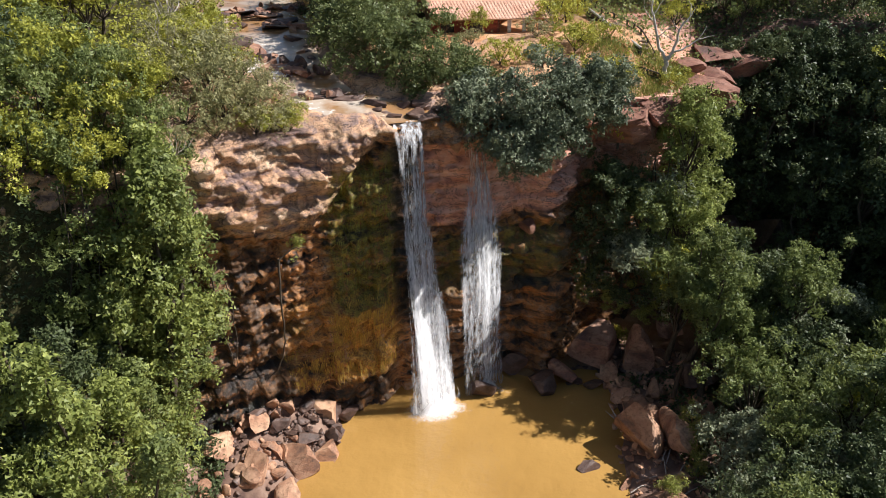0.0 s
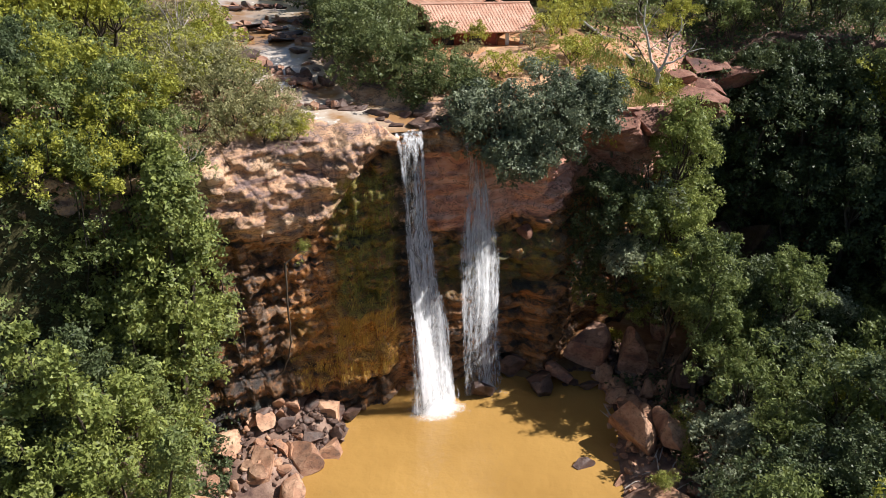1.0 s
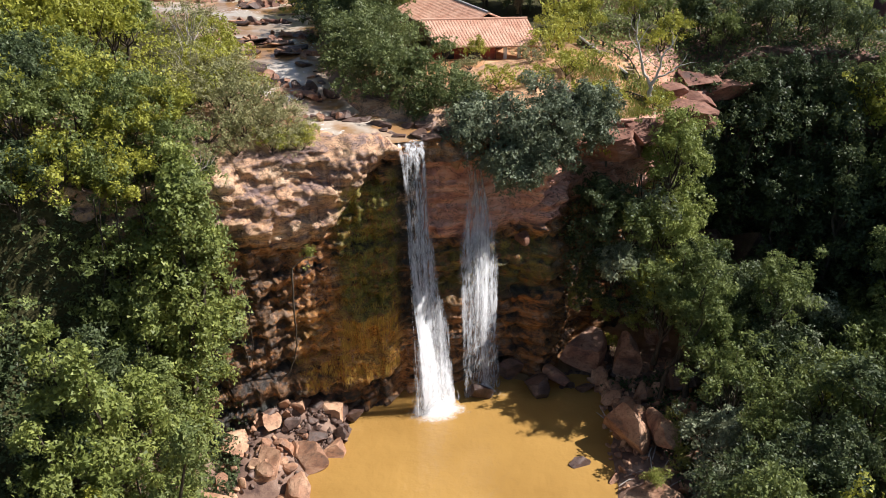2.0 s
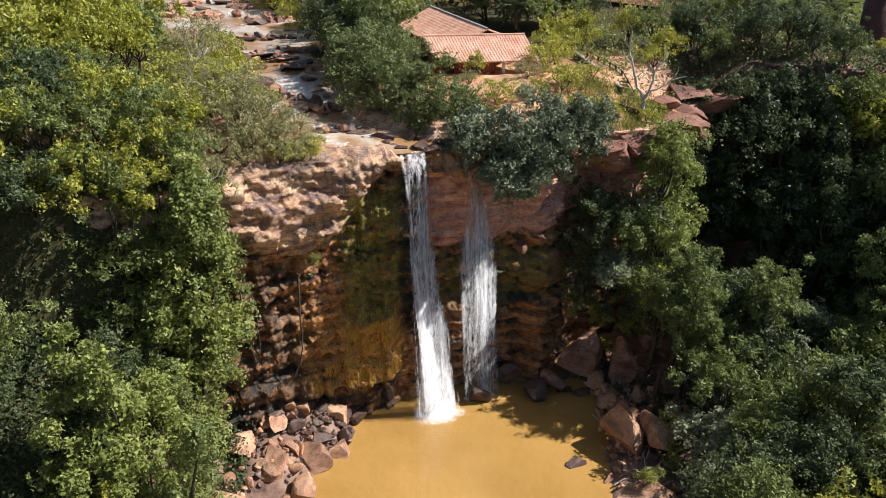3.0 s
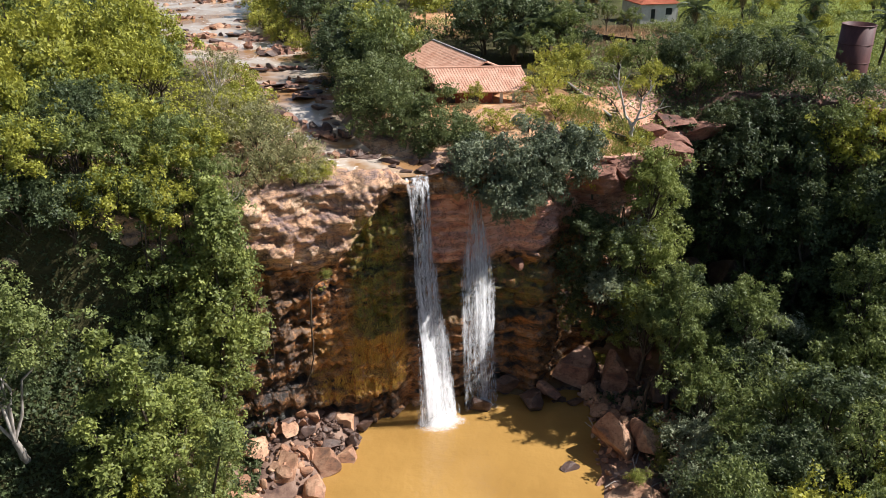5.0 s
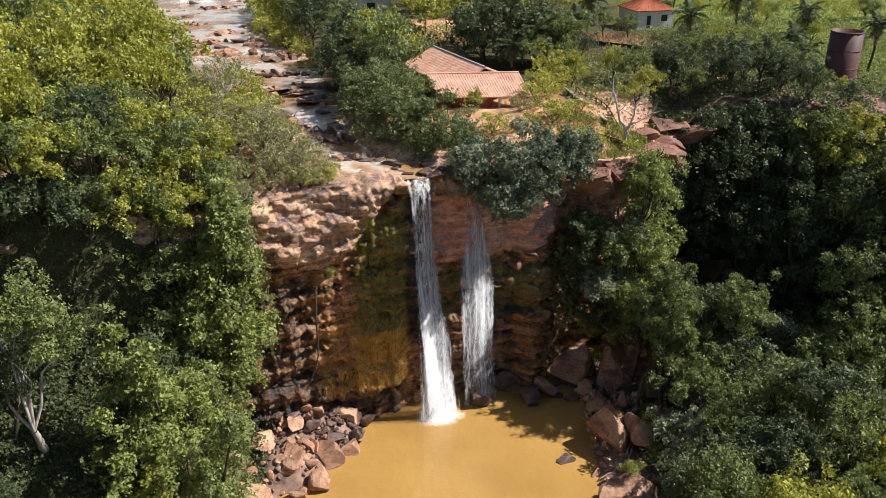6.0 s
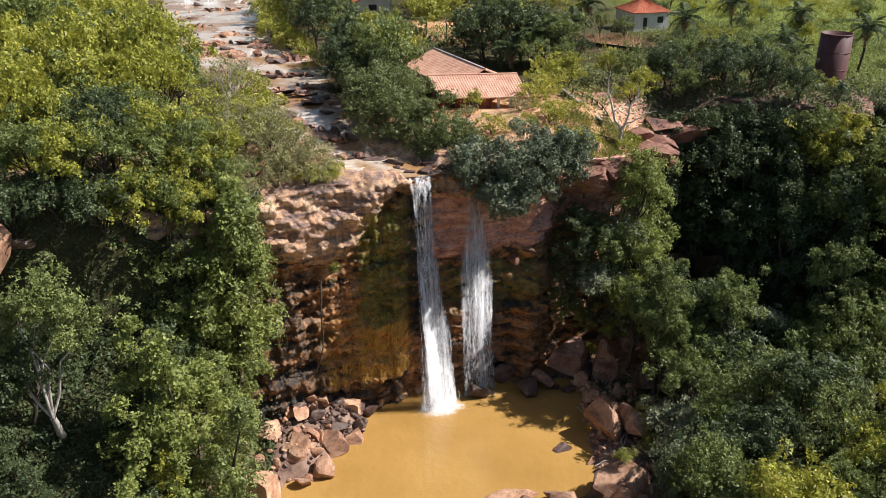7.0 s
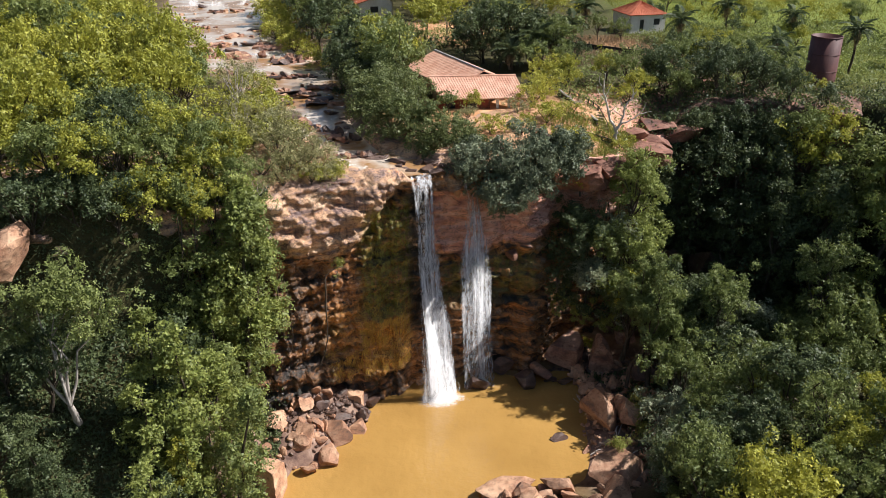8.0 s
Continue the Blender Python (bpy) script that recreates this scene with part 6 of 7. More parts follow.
# trees round the house and along the far bank
for kind, x, y, sc in [("mid", 0.2, 73.4, 0.36), ("bright", 3.0, 73.2, 0.36), ("mid", -4.2, 78, 0.6), ("mid", -6.2, 86, 0.8), ("dark", -7.5, 92, 1.15), ("mid", -9.5, 97.5, 1.1), ("mid", -8.0, 103, 0.85), ("dark", -12.5, 101, 1.1), ("mid", -14.5, 107, 0.8), ("bright", -10, 110, 0.55), ("mid", -16.5, 114, 0.8), ("dark", -19.5, 121, 1.2), ("mid", -13.0, 118, 0.5),
                       ("mid", -21.0, 129, 1.2), ("bright", -16.0, 125, 0.5), ("dark", -27.0, 140, 1.4), ("mid", -23.0, 137, 1.2), ("mid", -5.5, 113, 0.5), ("dark", 5.5, 103, 1.3), ("dark", 9.5, 101, 1.25), ("dark", 13.0, 104, 1.2), ("mid", 16.5, 100, 1.0), ("dark", 7.5, 108, 1.2), ("mid", 12, 95, 0.7), ("bright", 16.5, 89, 0.55),
                       ("bright", 21.5, 88, 0.6), ("bright", 25.0, 82.5, 0.55), ("dark", 7.8, 98.5, 0.6), ("dark", 10.6, 99.5, 0.7), ("mid", 13.6, 97.0, 0.6), ("dark", 5.0, 101.5, 0.65), ("mid", 16.4, 96.4, 0.55), ("dark", 2.6, 105.5, 0.7), ("dark", 18.6, 99.0, 0.6), ("mid", 9.0, 104.0, 0.75), ("dark", 14.6, 101.6, 0.75)] + [("mid", 24.5, 86.5, 0.75), ("dark", 28.5, 86, 0.85), ("dark", 28.5, 83.0, 0.7), ("dark", 32, 84.5, 0.75), ("dark", 36, 84, 0.75), ("dark", 40, 81, 0.7), ("mid", 42.5, 79, 0.5), ("mid", 31.0, 91, 0.8), ("dark", 46.5, 76.5, 0.42), ("dark", 35.5, 90, 0.85), ("dark", 39.5, 87, 0.8), ("mid", 38, 93, 0.7), ("mid", 33.5, 97, 0.6), ("bright", 42, 98, 0.5), ("mid", 36.5, 103, 0.55), ("mid", 30.0, 119.5, 0.55), ("mid", 26.0, 121, 0.6), ("bright", 42.0, 112, 0.5), ("mid", 45, 104, 0.6),
                       ("dry", -22.6, 64.0, 0.75), ("mid", -29.0, 146, 1.2), ("dark", -25.6, 132, 1.1), ("mid", -23.4, 124, 1.1), ("dark", -20.6, 116, 1.0), ("mid", -31.5, 154, 1.2), ("dry", -25.5, 75.5, 0.9)] + [("bright", 47.0, 84.6, 0.34), ("bright", 48.8, 83.4, 0.26)]:
    plant(kind, x, y, sc, rng)

# bushes of the meadow
for x, y in np.stack([rng.uniform(44, 84, 36), rng.uniform(84, 168, 36)], 1):
    if x < (y + 34) * 0.56 and not (46 < x < 55 and y < 92):
        plant("shrub_bright" if rng.random() < 0.6 else "mid", x, y, rng.uniform(0.35, 0.6) if rng.random() < 0.4 else rng.uniform(0.5, 1.0) * 0.7, rng)
for x, y in np.stack([rng.uniform(28, 62, 22), rng.uniform(106, 150, 22)], 1):
    if not (30 < x < 43 and y < 140):
        plant("bright" if rng.random() < 0.5 else "dark", x, y, rng.uniform(0.35, 0.6), rng)

# pale dead tree at the end of the ledge
def dead_tree():
    r = np.random.default_rng(3)
    tree = new("dead_tree")
    tree.location = (19.7, 70.7, 27.6)
    tagged(tree, "bare whitened dead tree at the end of the railing", "tree")

    def bough(name, pts, r0, r1):
        p = curve_through(pts, 4)
        p = p + r.normal(size=p.shape) * 0.04
        v, f = tube(p, np.linspace(r0, r1, len(p)) * 0.75, 7)
        mesh_ob(name, v, f, M_DEADWOOD, tree, smooth=True)
    bough("trunk", [(0, 0, -0.5), (-0.1, 0, 0.8), (0.1, -0.05, 1.2)], 0.3, 0.24)
    bough("bough", [(-0.05, 0, 0.7), (-0.9, 0.1, 2.4), (-1.5, 0, 4.3), (-1.9, 0.1, 5.9), (-1.8, 0.1, 7.4)], 0.22, 0.05)
    bough("bough", [(0.1, 0, 1.0), (0.6, 0, 2.4), (0.7, -0.1, 3.6), (1.4, 0, 4.6), (1.9, 0.1, 5.4)], 0.2, 0.04)
    bough("bough", [(0.3, 0, 1.5), (1.5, -0.1, 2.1), (2.6, 0.2, 2.7), (3.8, 0.1, 3.0)], 0.14, 0.03)
    for pts in ([(-1.4, 0, 4.0), (-2.3, 0.2, 5.0), (-2.7, 0.1, 6.2)], [(-1.6, 0, 4.8), (-1.1, 0, 5.9), (-0.6, 0.1, 6.6)], [(-1.9, 0.1, 5.8), (-2.5, 0, 6.6), (-2.4, 0, 7.3)], [(-1.1, 0.1, 2.9), (-0.5, -0.3, 3.6), (0.1, -0.2, 3.9)], [(0.7, 0, 3.4), (0.2, 0.1, 4.2), (0.3, 0, 4.9)],
                [(1.5, 0, 4.7), (1.5, 0.2, 5.6), (1.2, 0.1, 6.0)], [(2.5, 0.2, 2.7), (3.0, 0.1, 3.5), (3.0, 0.1, 4.0)], [(0.6, 0, 2.5), (-0.4, 0, 3.1), (-1.0, 0.1, 3.7)]):
        bough("twig", pts, 0.07, 0.018)


M_DEADWOOD = bark_material("deadwood_whitened", (0.42, 0.37, 0.32), (0.68, 0.63, 0.57))
dead_tree()


# ---- palms ----
def frond_mesh(seed, length, droop, material):
    r = np.random.default_rng(seed)
    v, f = [], []
    n = 17
    spine = np.stack([np.zeros(n), np.linspace(0, 1, n) * length * np.linspace(1, 0.86, n), length * (0.35 * np.linspace(0, 1, n) - droop * np.linspace(0, 1, n) ** 2)], 1)
    tv, tf = tube(spine, np.linspace(0.05, 0.012, n), 4)
    v.append(tv)
    f.append(tf)
    count_ = len(tv)
    for i in range(2, n):
        for side in (-1, 1):
            l = length * 0.3 * math.sin(math.pi * min(1, 0.18 + 0.8 * i / n)) * r.uniform(0.8, 1.1)
            base = spine[i]
            tip = base + np.array([side * l * 0.85, l * 0.45, -l * r.uniform(0.15, 0.5)])
            w = np.array([0, 0.11, 0.0]) * length / 2.6
            v.append(np.array([base - w, (base + tip) / 2 - w + (0, 0, 0.06), tip, (base + tip) / 2 + w + (0, 0, 0.06)]))
            f.append(np.arange(4)[None, :] + count_)
            count_ += 4
    vv, ff = np.concatenate(v), np.concatenate(f)
    me = bpy.data.meshes.new("frond")
    me.from_pydata(vv.tolist(), [], ff.tolist())
    me.materials.append(material)
    return me


FROND = [frond_mesh(41, 2.9, 0.55, M_LEAF["dark"]), frond_mesh(42, 2.6, 0.75, M_LEAF["dark"]), frond_mesh(43, 2.2, 1.1, M_LEAF["straw"])]


def palm(seed, x, y, tall, size, label):
    r = np.random.default_rng(seed)
    z = float(surface_height(np.array([x]), np.array([y]))[0])
    thing = new("palm_tree")
    thing.location = (x, y, z)
    tagged(thing, label, "palm", group="palms")
    top = np.array([r.normal() * 0.35, r.normal() * 0.35, tall])
    v, f = limb(r, (0, 0, -0.4), top, 0.2, 0.13, 0.04, 7)
    mesh_ob("trunk", v, f, M_BARK, thing, smooth=True)
    for i in range(16):
        ob = new("frond", FROND[i % 2])
        ob.parent = thing
        ob.matrix_basis = Matrix.Translation(top) @ pose(0, 0, 0, 0, 0, i * 137.5) @ pose(0, 0, 0, 48 - 5.2 * i + r.normal() * 6, 0, 0) @ Matrix.Diagonal((size, size, size, 1))
    for i in range(4):
        ob = new("dead_frond", FROND[2])
        ob.parent = thing
        ob.matrix_basis = Matrix.Translation(top) @ pose(0, 0, 0, 0, 0, i * 95 + 20) @ pose(0, 0, 0, -52, 0, 0) @ Matrix.Diagonal((size, size, size, 1))
        tagged(ob, "dry hanging frond")


for i, (x, y, tall, size, label) in enumerate([(57.6, 95.5, 6.4, 1.1, "tall slender palm standing in the meadow"), (48.0, 98.5, 4.2, 1.0, "palm with drooping fronds at the meadow's edge"), (47.0, 92.0, 3.4, 1.1, "low palm rising from the bushes"), (21.0, 115, 3.6, 1.2, "palm beside the dark fence"), (12.5, 98.5, 4.6, 1.35, "large bushy palm with hanging dry fronds"), (9.5, 96.5, 3.2, 1.1, "low bushy palm behind the house"),
                                               (39.5, 118, 4.0, 1.3, "palm in front of the white house"), (60, 124, 4.2, 1.1, "palm in the open meadow"), (16.2, 101, 3.6, 1.2, "bushy palm behind the house"), (25.5, 133, 4.6, 1.3, "palm with a skirt of dry fronds"), (7.5, 124, 4.6, 1.2, "palm behind the orchard"), (-15.5, 103, 4.4, 1.3, "riverside palm among trees"), (-58, 108, 4.5, 1.3, "palm rising out of the woods"), (52, 133, 4.5, 1.2, "palm in the open meadow")]):
    palm(70 + i, x, y, tall, size, label)


# ---- buildings ----
def plain_material(name, a, b, scale=1.5, rough=0.8, bump=0.2, stretch=(1, 1, 1)):
    k = Mat(name)
    n, fine = k.noise(scale, 5, 0.6, stretch), k.noise(scale * 8, 4, 0.6)
    k.bump(fine, bump, 0.02)
    return k.finish(k.mix(k.mask(k.mix(0.3, n, fine), 0.35, 0.65), a, b), rough, 0.3)


M_TILE = plain_material("terracotta_tile_pale", (0.52, 0.26, 0.17), (0.7, 0.43, 0.31), 0.9)
M_TILE_RED = plain_material("terracotta_tile_red", (0.3, 0.07, 0.035), (0.45, 0.14, 0.07), 1.2)
M_WHITE = plain_material("white_limewash", (0.6, 0.57, 0.52), (0.8, 0.79, 0.76), 0.6)
M_PINK = plain_material("pinkish_plaster", (0.36, 0.2, 0.16), (0.5, 0.32, 0.26), 0.8)
M_OXIDE = plain_material("red_oxide_plaster", (0.2, 0.05, 0.035), (0.3, 0.08, 0.05), 0.8)
M_DARKWOOD = plain_material("weathered_dark_timber", (0.05, 0.04, 0.035), (0.11, 0.09, 0.075), 4.0)
M_PANE = plain_material("dark_window_pane", (0.03, 0.035, 0.04), (0.05, 0.055, 0.06), 1.0, 0.15, 0.0)
M_BLACK = plain_material("black_sheeting", (0.012, 0.012, 0.014), (0.03, 0.03, 0.032), 0.8, 0.6)
M_PIPE = plain_material("grey_concrete_coping", (0.34, 0.33, 0.32), (0.5, 0.49, 0.47), 2.0)
M_STEP = plain_material("earthy_concrete_step", (0.22, 0.15, 0.11), (0.36, 0.27, 0.2), 2.0)
M_RUST = plain_material("rusted_steel", (0.075, 0.03, 0.032), (0.15, 0.062, 0.055), 0.9, 0.6, 0.3, (1, 1, 0.4))


def box_part(name, lo, hi, material, parent, label="", bevel=0.0):
    bm = bmesh.new()
    bmesh.ops.create_cube(bm, size=1.0)
    lo, hi = Vector(lo), Vector(hi)
    for v in bm.verts:
        v.co = Vector((lo[i] + (hi[i] - lo[i]) * (v.co[i] + 0.5) for i in range(3)))
    if bevel:
        bmesh.ops.bevel(bm, geom=bm.edges[:], offset=bevel, segments=1, affect="EDGES")
    return part(name, bm, material, parent, label)


def wall_with_openings(name, a, b, low, high, openings, material, parent, thick=0.2, frames=True):
    """A wall from a to b in plan; openings: from, to, sill, head along it."""
    a, b = np.array(a, float), np.array(b, float)
    run = np.linalg.norm(b - a)
    t = (b - a) / run
    n = np.array([t[1], -t[0]])
    boxes, at = [], 0.0
    for u0, u1, s0, s1 in sorted(openings):
        boxes += [(at, u0, low, high), (u0, u1, low, s0), (u0, u1, s1, high)]
        at = u1
    boxes.append((at, run, low, high))
    v, f = [], []
    for u0, u1, z0, z1 in boxes:
        if u1 - u0 < 1e-3 or z1 - z0 < 1e-3:
            continue
        k = len(v)
        for z in (z0, z1):
            for u, d in ((u0, 0), (u1, 0), (u1, -thick), (u0, -thick)):
                p = a + t * u + n * d
                v.append((p[0], p[1], z))
        f += [(k + 3, k + 2, k + 1, k), (k + 4, k + 5, k + 6, k + 7)] + [(k + i, k + (i + 1) % 4, k + 4 + (i + 1) % 4, k + 4 + i) for i in range(4)]
    wall = mesh_ob(name, v, f, material, parent)
    if frames:
        for u0, u1, s0, s1 in openings:
            door = s0 <= low + 0.01
            p0, p1 = a + t * u0 - n * 0.12, a + t * u1 - n * 0.12
            q = [(*p0, s0), (*p1, s0), (*p1, s1), (*p0, s1)]
            w = [(x - n[0] * 0.05, y - n[1] * 0.05, z) for x, y, z in q]
            mesh_ob("door_leaf" if door else "pane", q + w, [(0, 1, 2, 3), (7, 6, 5, 4), (0, 4, 5, 1), (1, 5, 6, 2), (2, 6, 7, 3), (3, 7, 4, 0)], M_DARKWOOD if door else M_PANE, wall, "dark wooden door" if door else "dark window pane")
    return wall


def roof_slope(name, corners, material, parent, pitch=0.3, label=""):
    """A tiled slope: eave start, eave end, ridge end, ridge start. Rows of barrel tiles with a thickness below."""
    a, b, c, d = (np.array(p, float) for p in corners)
    nu, nv = max(8, int(np.linalg.norm(b - a) / pitch) * 4), max(4, int(np.linalg.norm(d - a) / 0.4) * 2)
    n = np.cross(b - a, d - a)
    n /= np.linalg.norm(n)
    r = np.random.default_rng(int(abs(a[0] * 100) + abs(d[1] * 10)))
    v = []
    for j in range(nv + 1):
        q = j / nv
        for i in range(nu + 1):
            u = i / nu
            p = (a * (1 - u) + b * u) * (1 - q) + (d * (1 - u) + c * u) * q
            sag = -0.09 * math.sin(math.pi * q) * math.sin(math.pi * u)
            v.append(p + n * (0.045 * abs(math.sin(math.pi * i / 4)) + 0.025 * (j % 2) + sag + r.normal() * 0.012))
    w = nu + 1
    f = [(j * w + i, j * w + i + 1, (j + 1) * w + i + 1, (j + 1) * w + i) for j in range(nv) for i in range(nu)]
    k = len(v)
    v += [a - n * 0.1, b - n * 0.1, c - n * 0.1, d - n * 0.1]
    f += [(k + 3, k + 2, k + 1, k), (0, k, k + 1, nu), (nu, k + 1, k + 2, nv * w + nu), (nv * w, k + 3, k, 0)]
    return mesh_ob(name, v, f, material, parent, label)


def ridge_cap(a, b, material, parent):
    v, f = tube([a, b], [0.16, 0.16], 8)
    mesh_ob("ridge_cap", v, f, material, parent)


def main_house():
    house = new("house")
    house.location = (0, -3.2, -0.5)
    tagged(house, "low house with weathered terracotta roofs and an open porch", "house", group="buildings")
    g = 29.2
    # front wing: ridge across, porch at its end
    o, turn = np.array([3.9, 82.0]), radians(5)
    e1, e2 = np.array([math.cos(turn), math.sin(turn)]), np.array([-math.sin(turn), math.cos(turn)])

    def at(u, w, z):
        p = o + e1 * u + e2 * w
        return (p[0], p[1], z)
    roof_slope("roof", [at(-5.0, -4.3, 31.7), at(5.4, -4.3, 31.7), at(4.6, 0, 33.5), at(-6.2, 0, 33.5)], M_TILE, house)
    roof_slope("roof", [at(5.4, 4.3, 31.7), at(-6.2, 4.3, 31.7), at(-6.2, 0, 33.5), at(4.6, 0, 33.5)], M_TILE, house)
    ridge_cap(at(-6.2, 0, 33.52), at(4.6, 0, 33.52), M_TILE, house)
    wall_with_openings("wall", at(-5.4, -3.6, 0)[:2], at(1.0, -3.6, 0)[:2], g - 0.5, 31.75, [(1.0, 2.2, 30.1, 31.2), (3.6, 4.8, 30.1, 31.2)], M_OXIDE, house)
    wall_with_openings("wall", at(1.0, -3.6, 0)[:2], at(1.0, 3.6, 0)[:2], g - 0.5, 31.75, [(2.6, 3.5, g, 31.3)], M_PINK, house)
    wall_with_openings("wall", at(1.0, 3.6, 0)[:2], at(-5.4, 3.6, 0)[:2], g - 0.5, 31.75, [], M_PINK, house)
    wall_with_openings("parapet", at(1.0, -3.6, 0)[:2], at(4.9, -3.6, 0)[:2], g - 0.5, g + 0.85, [], M_PINK, house)
    wall_with_openings("parapet", at(4.9, -3.6, 0)[:2], at(4.9, 3.6, 0)[:2], g - 0.5, g + 0.85, [], M_PINK, house)
    for u, w in ((1.9, -3.5), (4.8, -3.5), (4.8, -0.2), (4.8, 3.5), (3.3, -3.5)):
        x, y, _ = at(u, w, 0)
        box_part("column", (x - 0.17, y - 0.17, g - 0.3), (x + 0.17, y + 0.17, 31.75), M_WHITE, house, "white porch column", 0.02)
    bm = bmesh.new()
    bm.faces.new([bm.verts.new(at(u, w, g + 0.05)) for u, w in ((-5.4, -3.6), (4.9, -3.6), (4.9, 3.6), (-5.4, 3.6))])
    part("floor_slab", bm, M_PIPE, house)
    # back wing: ridge running away
    p, q = np.array([4.6, 83.2]), np.array([-1.6, 97.0])
    t = (q - p) / np.linalg.norm(q - p)
    n = np.array([t[1], -t[0]])
    L = (*(p - n * 4.6), 32.0), (*(q - n * 4.6), 32.0)
    R = (*(p + n * 4.6), 32.0), (*(q + n * 4.6), 32.0)
    top = (*p, 33.9), (*q, 33.9)
    roof_slope("roof", [L[1], L[0], top[0], top[1]], M_TILE, house, 0.34)
    roof_slope("roof", [R[0], R[1], top[1], top[0]], M_TILE, house, 0.34)
    ridge_cap(top[0], top[1], M_PIPE, house)
    for a, b in (((p - n * 4.0), (q - n * 4.0)), ((q - n * 4.0), (q + n * 4.0)), ((q + n * 4.0), (p + n * 4.0))):
        wall_with_openings("wall", b, a, g - 0.5, 32.05, [(2.0, 3.2, 30.2, 31.3)], M_PINK, house)


def white_house():
    house = new("house")
    tagged(house, "small white limewashed house with a red hipped tile roof", "house", group="buildings")
    A, B = np.array([33.2, 129.0]), np.array([39.9, 130.6])
    t = (B - A) / np.linalg.norm(B - A)
    n = np.array([-t[1], t[0]])
    C, D = B + n * 7.4, A + n * 7.4
    g, e = 30.3, 33.3
    wall_with_openings("wall", A, B, g - 0.6, e, [(1.9, 2.7, g, g + 2.1), (4.6, 5.8, g + 1.1, g + 2.2)], M_WHITE, house)
    wall_with_openings("wall", B, C, g - 0.6, e, [], M_WHITE, house)
    wall_with_openings("wall", C, D, g - 0.6, e, [], M_WHITE, house)
    wall_with_openings("wall", D, A, g - 0.6, e, [(4.6, 5.6, g + 1.1, g + 2.2)], M_WHITE, house)
    mid = (A + C) / 2
    r1, r2 = (*(mid - n * 0.5), 35.2), (*(mid + n * 0.5), 35.2)
    o = 0.45
    a, b, c, d = (tuple(p + (p - mid) / np.linalg.norm(p - mid) * o) + (e - 0.05,) for p in (A, B, C, D))
    for corners in ([a, b, r1, r1], [b, c, r2, r1], [c, d, r2, r2], [d, a, r1, r2]):
        roof_slope("roof", corners, M_TILE_RED, house, 0.4)


def far_house():
    house = new("house")
    tagged(house, "white gabled cottage with a red tiled roof among trees", "house", group="buildings")
    A, B = np.array([-17.6, 146.5]), np.array([-10.6, 147.6])
    t = (B - A) / np.linalg.norm(B - A)
    n = np.array([-t[1], t[0]])
    C, D = B + n * 6, A + n * 6
    g = 30.4
    for p, q, op in ((A, B, [(2.6, 4.2, g + 0.8, g + 2.0)]), (B, C, []), (C, D, []), (D, A, [])):
        wall_with_openings("wall", p, q, g - 0.6, g + 2.7, op, M_WHITE, house)
    # gable ends stand to left and right
    m1, m2 = (A + B) / 2 + t * 1.6, (C + D) / 2 + t * 1.6
    roof_slope("roof", [(*(D - t * 0.5 + n * 0.4), g + 2.5), (*(A - t * 0.5 - n * 0.4), g + 2.5), (*(m1 - n * 0.4), g + 4.3), (*(m2 + n * 0.4), g + 4.3)], M_TILE_RED, house, 0.4)
    roof_slope("roof", [(*(B + t * 0.9 - n * 0.4), g + 3.2), (*(C + t * 0.9 + n * 0.4), g + 3.2), (*(m2 + n * 0.4), g + 4.3), (*(m1 - n * 0.4), g + 4.3)], M_TILE_RED, house, 0.4)
    for p, q, m in ((A, B, m1), (C, D, m2)):
        v = [(*p, g + 2.68), (*q, g + 2.68), (*m, g + 4.2)]
        w = [(x - n[0] * 0.2, y + 0.2, z) for x, y, z in v]
        mesh_ob("gable", v + w, [(0, 1, 2), (5, 4, 3), (0, 3, 4, 1), (1, 4, 5, 2), (2, 5, 3, 0)], M_WHITE, house)


def tank():
    thing = new("water_tank")
    z = 29.6
    thing.location = (50.4, 88.6, z)
    tagged(thing, "tall rusted open-topped steel water tank in the meadow", "tank")
    bm = bmesh.new()
    n, R, H = 40, 1.95, 6.7
    rings = [(R, -0.4), (R, H), (R - 0.06, H), (R - 0.06, H - 2.2)]
    vs = [[bm.verts.new((math.cos(6.28318 * i / n) * r_, math.sin(6.28318 * i / n) * r_, h)) for i in range(n)] for r_, h in rings]
    for a, b in zip(vs[:-1], vs[1:]):
        for i in range(n):
            bm.faces.new((a[i], a[(i + 1) % n], b[(i + 1) % n], b[i]))
    bm.faces.new(vs[-1])
    for f in bm.faces:
        f.smooth = True
    part("shell", bm, M_RUST, thing)
    for h in (0.3, 2.2, 4.4, H - 0.08):
        v, f = tube([(math.cos(a) * (R + 0.02), math.sin(a) * (R + 0.02), h) for a in np.linspace(0, 6.28318, 41)], [0.05] * 41, 6)
        mesh_ob("hoop", v, f, M_RUST, thing)


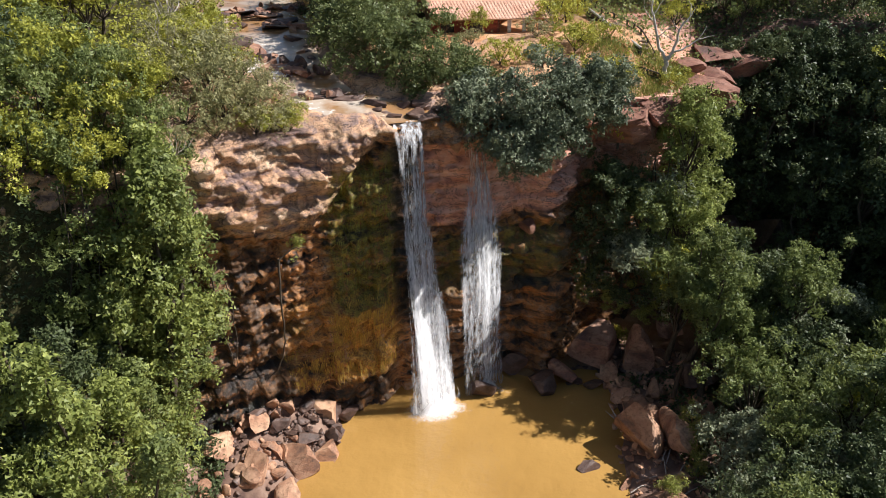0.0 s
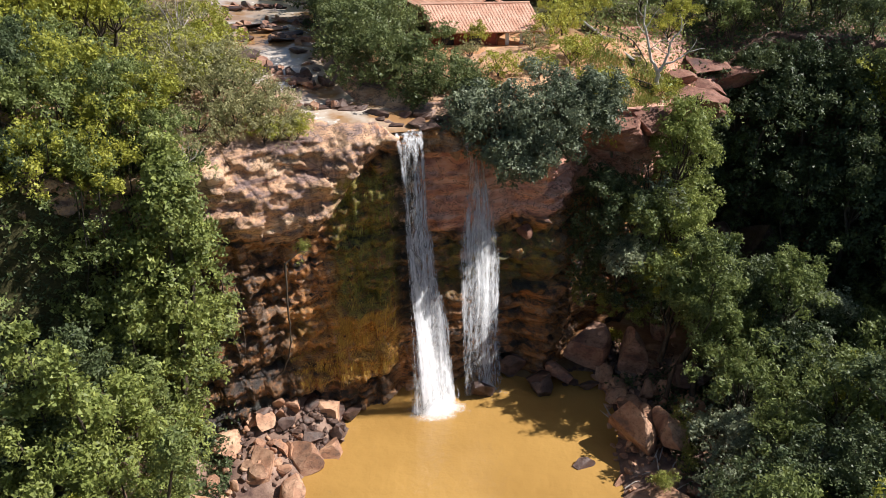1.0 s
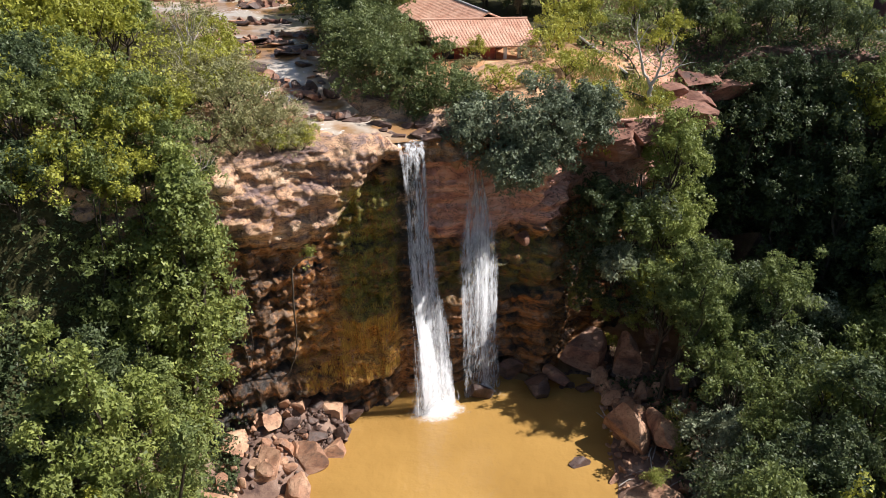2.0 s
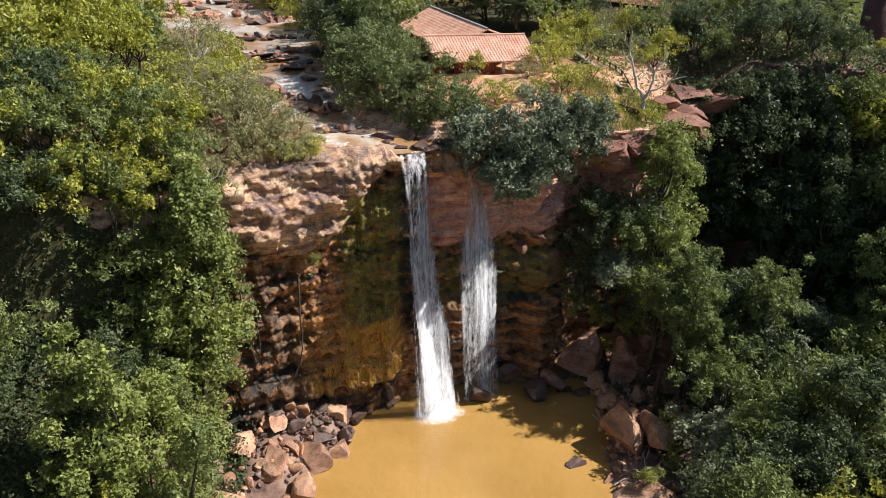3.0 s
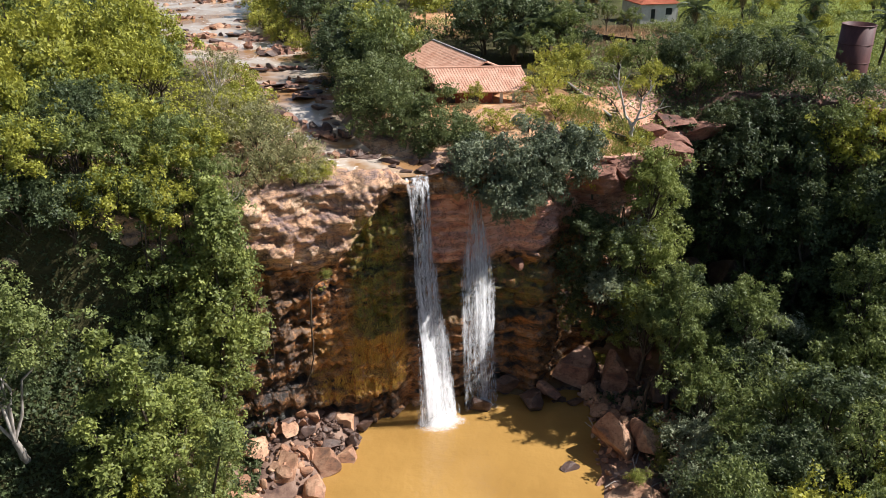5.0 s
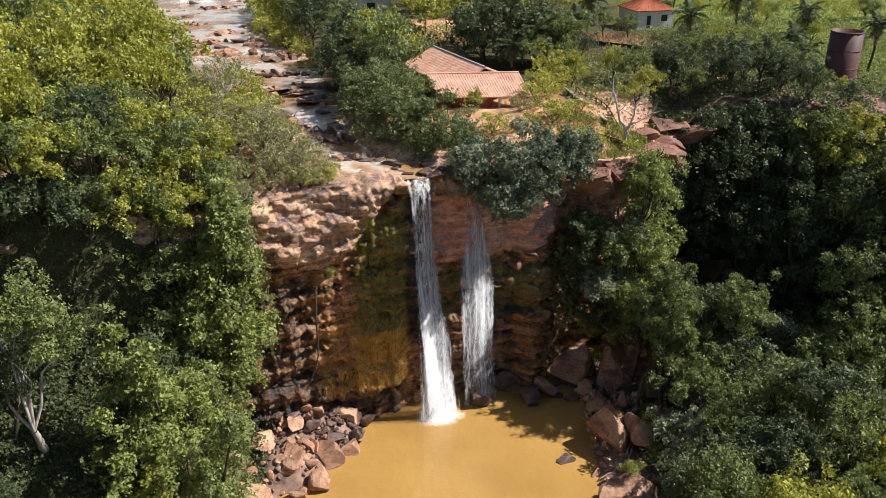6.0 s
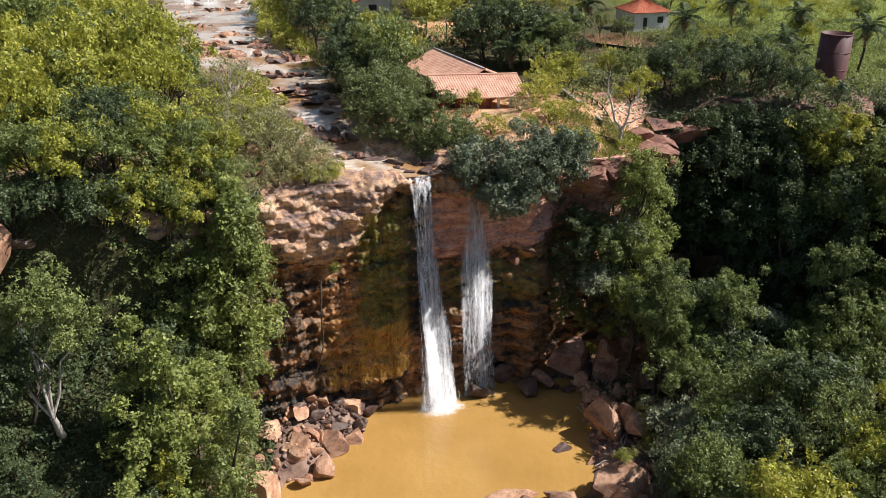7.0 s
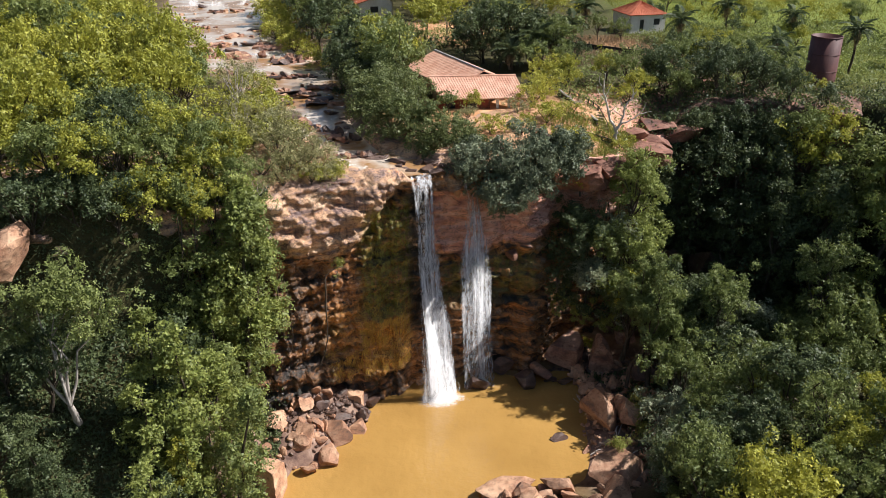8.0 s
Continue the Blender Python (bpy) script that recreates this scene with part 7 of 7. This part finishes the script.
def fence_and_rails():
    fence = new("boundary_wall")
    tagged(fence, "low black sheeted boundary wall with a pale coping", "wall")
    a, b = np.array([19.4, 114.5]), np.array([30.2, 105.8])
    wall_with_openings("sheeting", a, b, 28.9, 31.2, [], M_BLACK, fence, 0.12, False)
    wall_with_openings("coping", a - (0.15, 0.2), b - (0.15, 0.2), 29.0, 30.05, [], M_PIPE, fence, 0.1, False)
    for u in np.linspace(0, 1, 7):
        p = a + (b - a) * u
        box_part("post", (p[0] - 0.07, p[1] - 0.07, 28.8), (p[0] + 0.07, p[1] + 0.07, 31.5), M_DARKWOOD, fence)
    rail = new("railing")
    tagged(rail, "dark timber railing of the viewpoint stair", "railing")
    runs = [((15.9, 83.0), (19.0, 72.6)), ((15.4, 70.4), (19.2, 70.2))]
    ends = surface_height(np.array([14.4, 17.6]), np.array([82.5, 72.0]))
    parapet = new("stair_parapet")
    tagged(parapet, "low dark weathered parapet beside the descending steps", "parapet")
    q = [(14.4, 82.5, ends[0]), (17.6, 72.0, ends[1])]
    v = [(x + dx, y + dx * 0.3, h + dz) for x, y, h in q for dx, dz in ((-0.1, -0.8), (0.1, -0.8), (0.1, 0.75), (-0.1, 0.75))]
    mesh_ob("wall", v, [(3, 2, 1, 0), (4, 5, 6, 7), (0, 1, 5, 4), (1, 2, 6, 5), (2, 3, 7, 6), (3, 0, 4, 7)], M_DARKWOOD, parapet)
    mesh_ob("coping", *tube([(x, y, h + 0.78) for x, y, h in q], [0.13, 0.13], 6), M_PIPE, parapet)
    for a, b in runs:
        a, b = np.array(a), np.array(b)
        n = max(3, int(np.linalg.norm(b - a) / 1.3))
        pts = [a + (b - a) * i / n for i in range(n + 1)]
        hs = surface_height(np.array([p[0] for p in pts]), np.array([p[1] for p in pts]))
        hs = np.maximum(hs - 0.3, np.linspace(hs[0], hs[-1], len(hs)) - 0.2)
        for p, h in zip(pts, hs):
            box_part("post", (p[0] - 0.08, p[1] - 0.08, h - 0.3), (p[0] + 0.08, p[1] + 0.08, h + 0.95), M_DARKWOOD, rail)
        for lift, rad in ((0.93, 0.06), (0.5, 0.045)):
            v, f = tube([(p[0], p[1], h + lift) for p, h in zip(pts, hs)], [rad] * len(pts), 6)
            mesh_ob("rail", v, f, M_DARKWOOD, rail)
    stair = new("stairway")
    tagged(stair, "worn concrete steps descending to the viewpoint", "stairs")
    for i in range(22):
        u = i / 21
        p = np.array([15.2, 82.5]) * (1 - u) + np.array([18.3, 72.2]) * u
        h = float(surface_height(p[:1], p[1:])[0])
        box_part("step", (p[0] - 0.75, p[1] - 0.26, h - 0.4), (p[0] + 0.75, p[1] + 0.26, h + 0.1), M_STEP, stair)
    for i, (x, y) in enumerate([(-6.5, 122), (-3.2, 123), (0.2, 122.5), (3.6, 123.4), (6.8, 123)]):
        post = new("fence_post")
        tagged(post, "rough timber fence post in the orchard", "post", group="orchard posts")
        h = float(surface_height(np.array([x]), np.array([y]))[0])
        post.location = (x, y, h)
        box_part("shaft", (-0.1, -0.1, -0.4), (0.1, 0.1, 2.2), M_DARKWOOD, post, "", 0.02)


main_house()
white_house()
far_house()
tank()
fence_and_rails()


# ---- roots, driftwood, moss ----
def roots():
    r = np.random.default_rng(19)
    for pts, r0 in [([(-12.6, 54.4, 17.5), (-12.7, 53.9, 13.5), (-12.8, 54.4, 10.0), (-13.6, 54.6, 7.2), (-15.2, 54.2, 5.4)], 0.1), ([(-17.2, 51.8, 18.0), (-16.8, 51.6, 14.0), (-16.6, 52.0, 9.5)], 0.07), ([(-16.2, 52.2, 17.0), (-16.0, 52.2, 12.5), (-16.3, 52.4, 9.0)], 0.05), ([(-12.6, 54.4, 17.5), (-11.5, 54.7, 18.3), (-10.6, 55.2, 18.2)], 0.06)]:
        p = curve_through(pts, 5)
        p = p + r.normal(size=p.shape) * 0.05
        root = new("hanging_root")
        tagged(root, "long brown root hanging down the cliff face", "root", group="hanging roots")
        v, f = tube(p, np.linspace(r0, r0 * 0.5, len(p)), 6)
        mesh_ob("root", v, f, M_BARK, root, smooth=True)
    for i in range(16):
        x, y = r.uniform(14.8, 19.5), r.uniform(45.5, 60)
        a = r.uniform(0, 3.14)
        l = r.uniform(1.0, 3.2)
        h = max(0.2, float(surface_height(np.array([x]), np.array([y]))[0]))
        branch = new("driftwood")
        branch.location = (x, y, h)
        tagged(branch, "bleached broken branch washed onto the bank", "branch", group="driftwood")
        v, f = tube([(0, 0, 0.1), (math.cos(a) * l * 0.5, math.sin(a) * l * 0.5, 0.5), (math.cos(a) * l, math.sin(a) * l, r.uniform(0.1, 0.9))], [0.07, 0.055, 0.02], 6)
        mesh_ob("branch", v, f, M_BARK_PALE, branch)
    post = new("standing_log")
    post.location = (20.4, 57.0, 3.0)
    tagged(post, "broken reddish log standing upright among the rocks", "log")
    v, f = tube([(0, 0, -0.8), (0.1, 0, 1.2), (0.35, 0, 2.6)], [0.22, 0.2, 0.16], 8)
    mesh_ob("shaft", v, f, M_BARK, post)
    for i, (x, y, z, sx, sy, sz, n) in enumerate([(17.0, 44.6, 4.0, 1.1, 0.8, 0.35, 1500), (20.6, 51.6, 3.2, 0.6, 2.2, 1.5, 2600), (20.2, 48.6, 2.4, 0.8, 1.2, 0.9, 1200), (15.4, 63.6, 8.6, 2.2, 1.0, 1.4, 3000), (13.4, 64.6, 9.5, 1.6, 0.8, 1.6, 1800), (18.5, 62.6, 7.6, 1.6, 0.9, 0.9, 1600), (-11.4, 55.4, 18.4, 0.5, 0.3, 0.8, 500)]):
        r2 = np.random.default_rng(200 + i)
        c = r2.normal(size=(24, 3)) * np.array([sx, sy, sz]) * 0.5
        moss = mesh_ob("moss", *leaf_cloud(r2, c, np.full(24, 0.34), n, 0.14), M_LEAF["grass"])
        moss.location = (x, y, z)
        tagged(moss, "cushion of bright green moss and fern on the rock", "moss", kind="stuff")


roots()
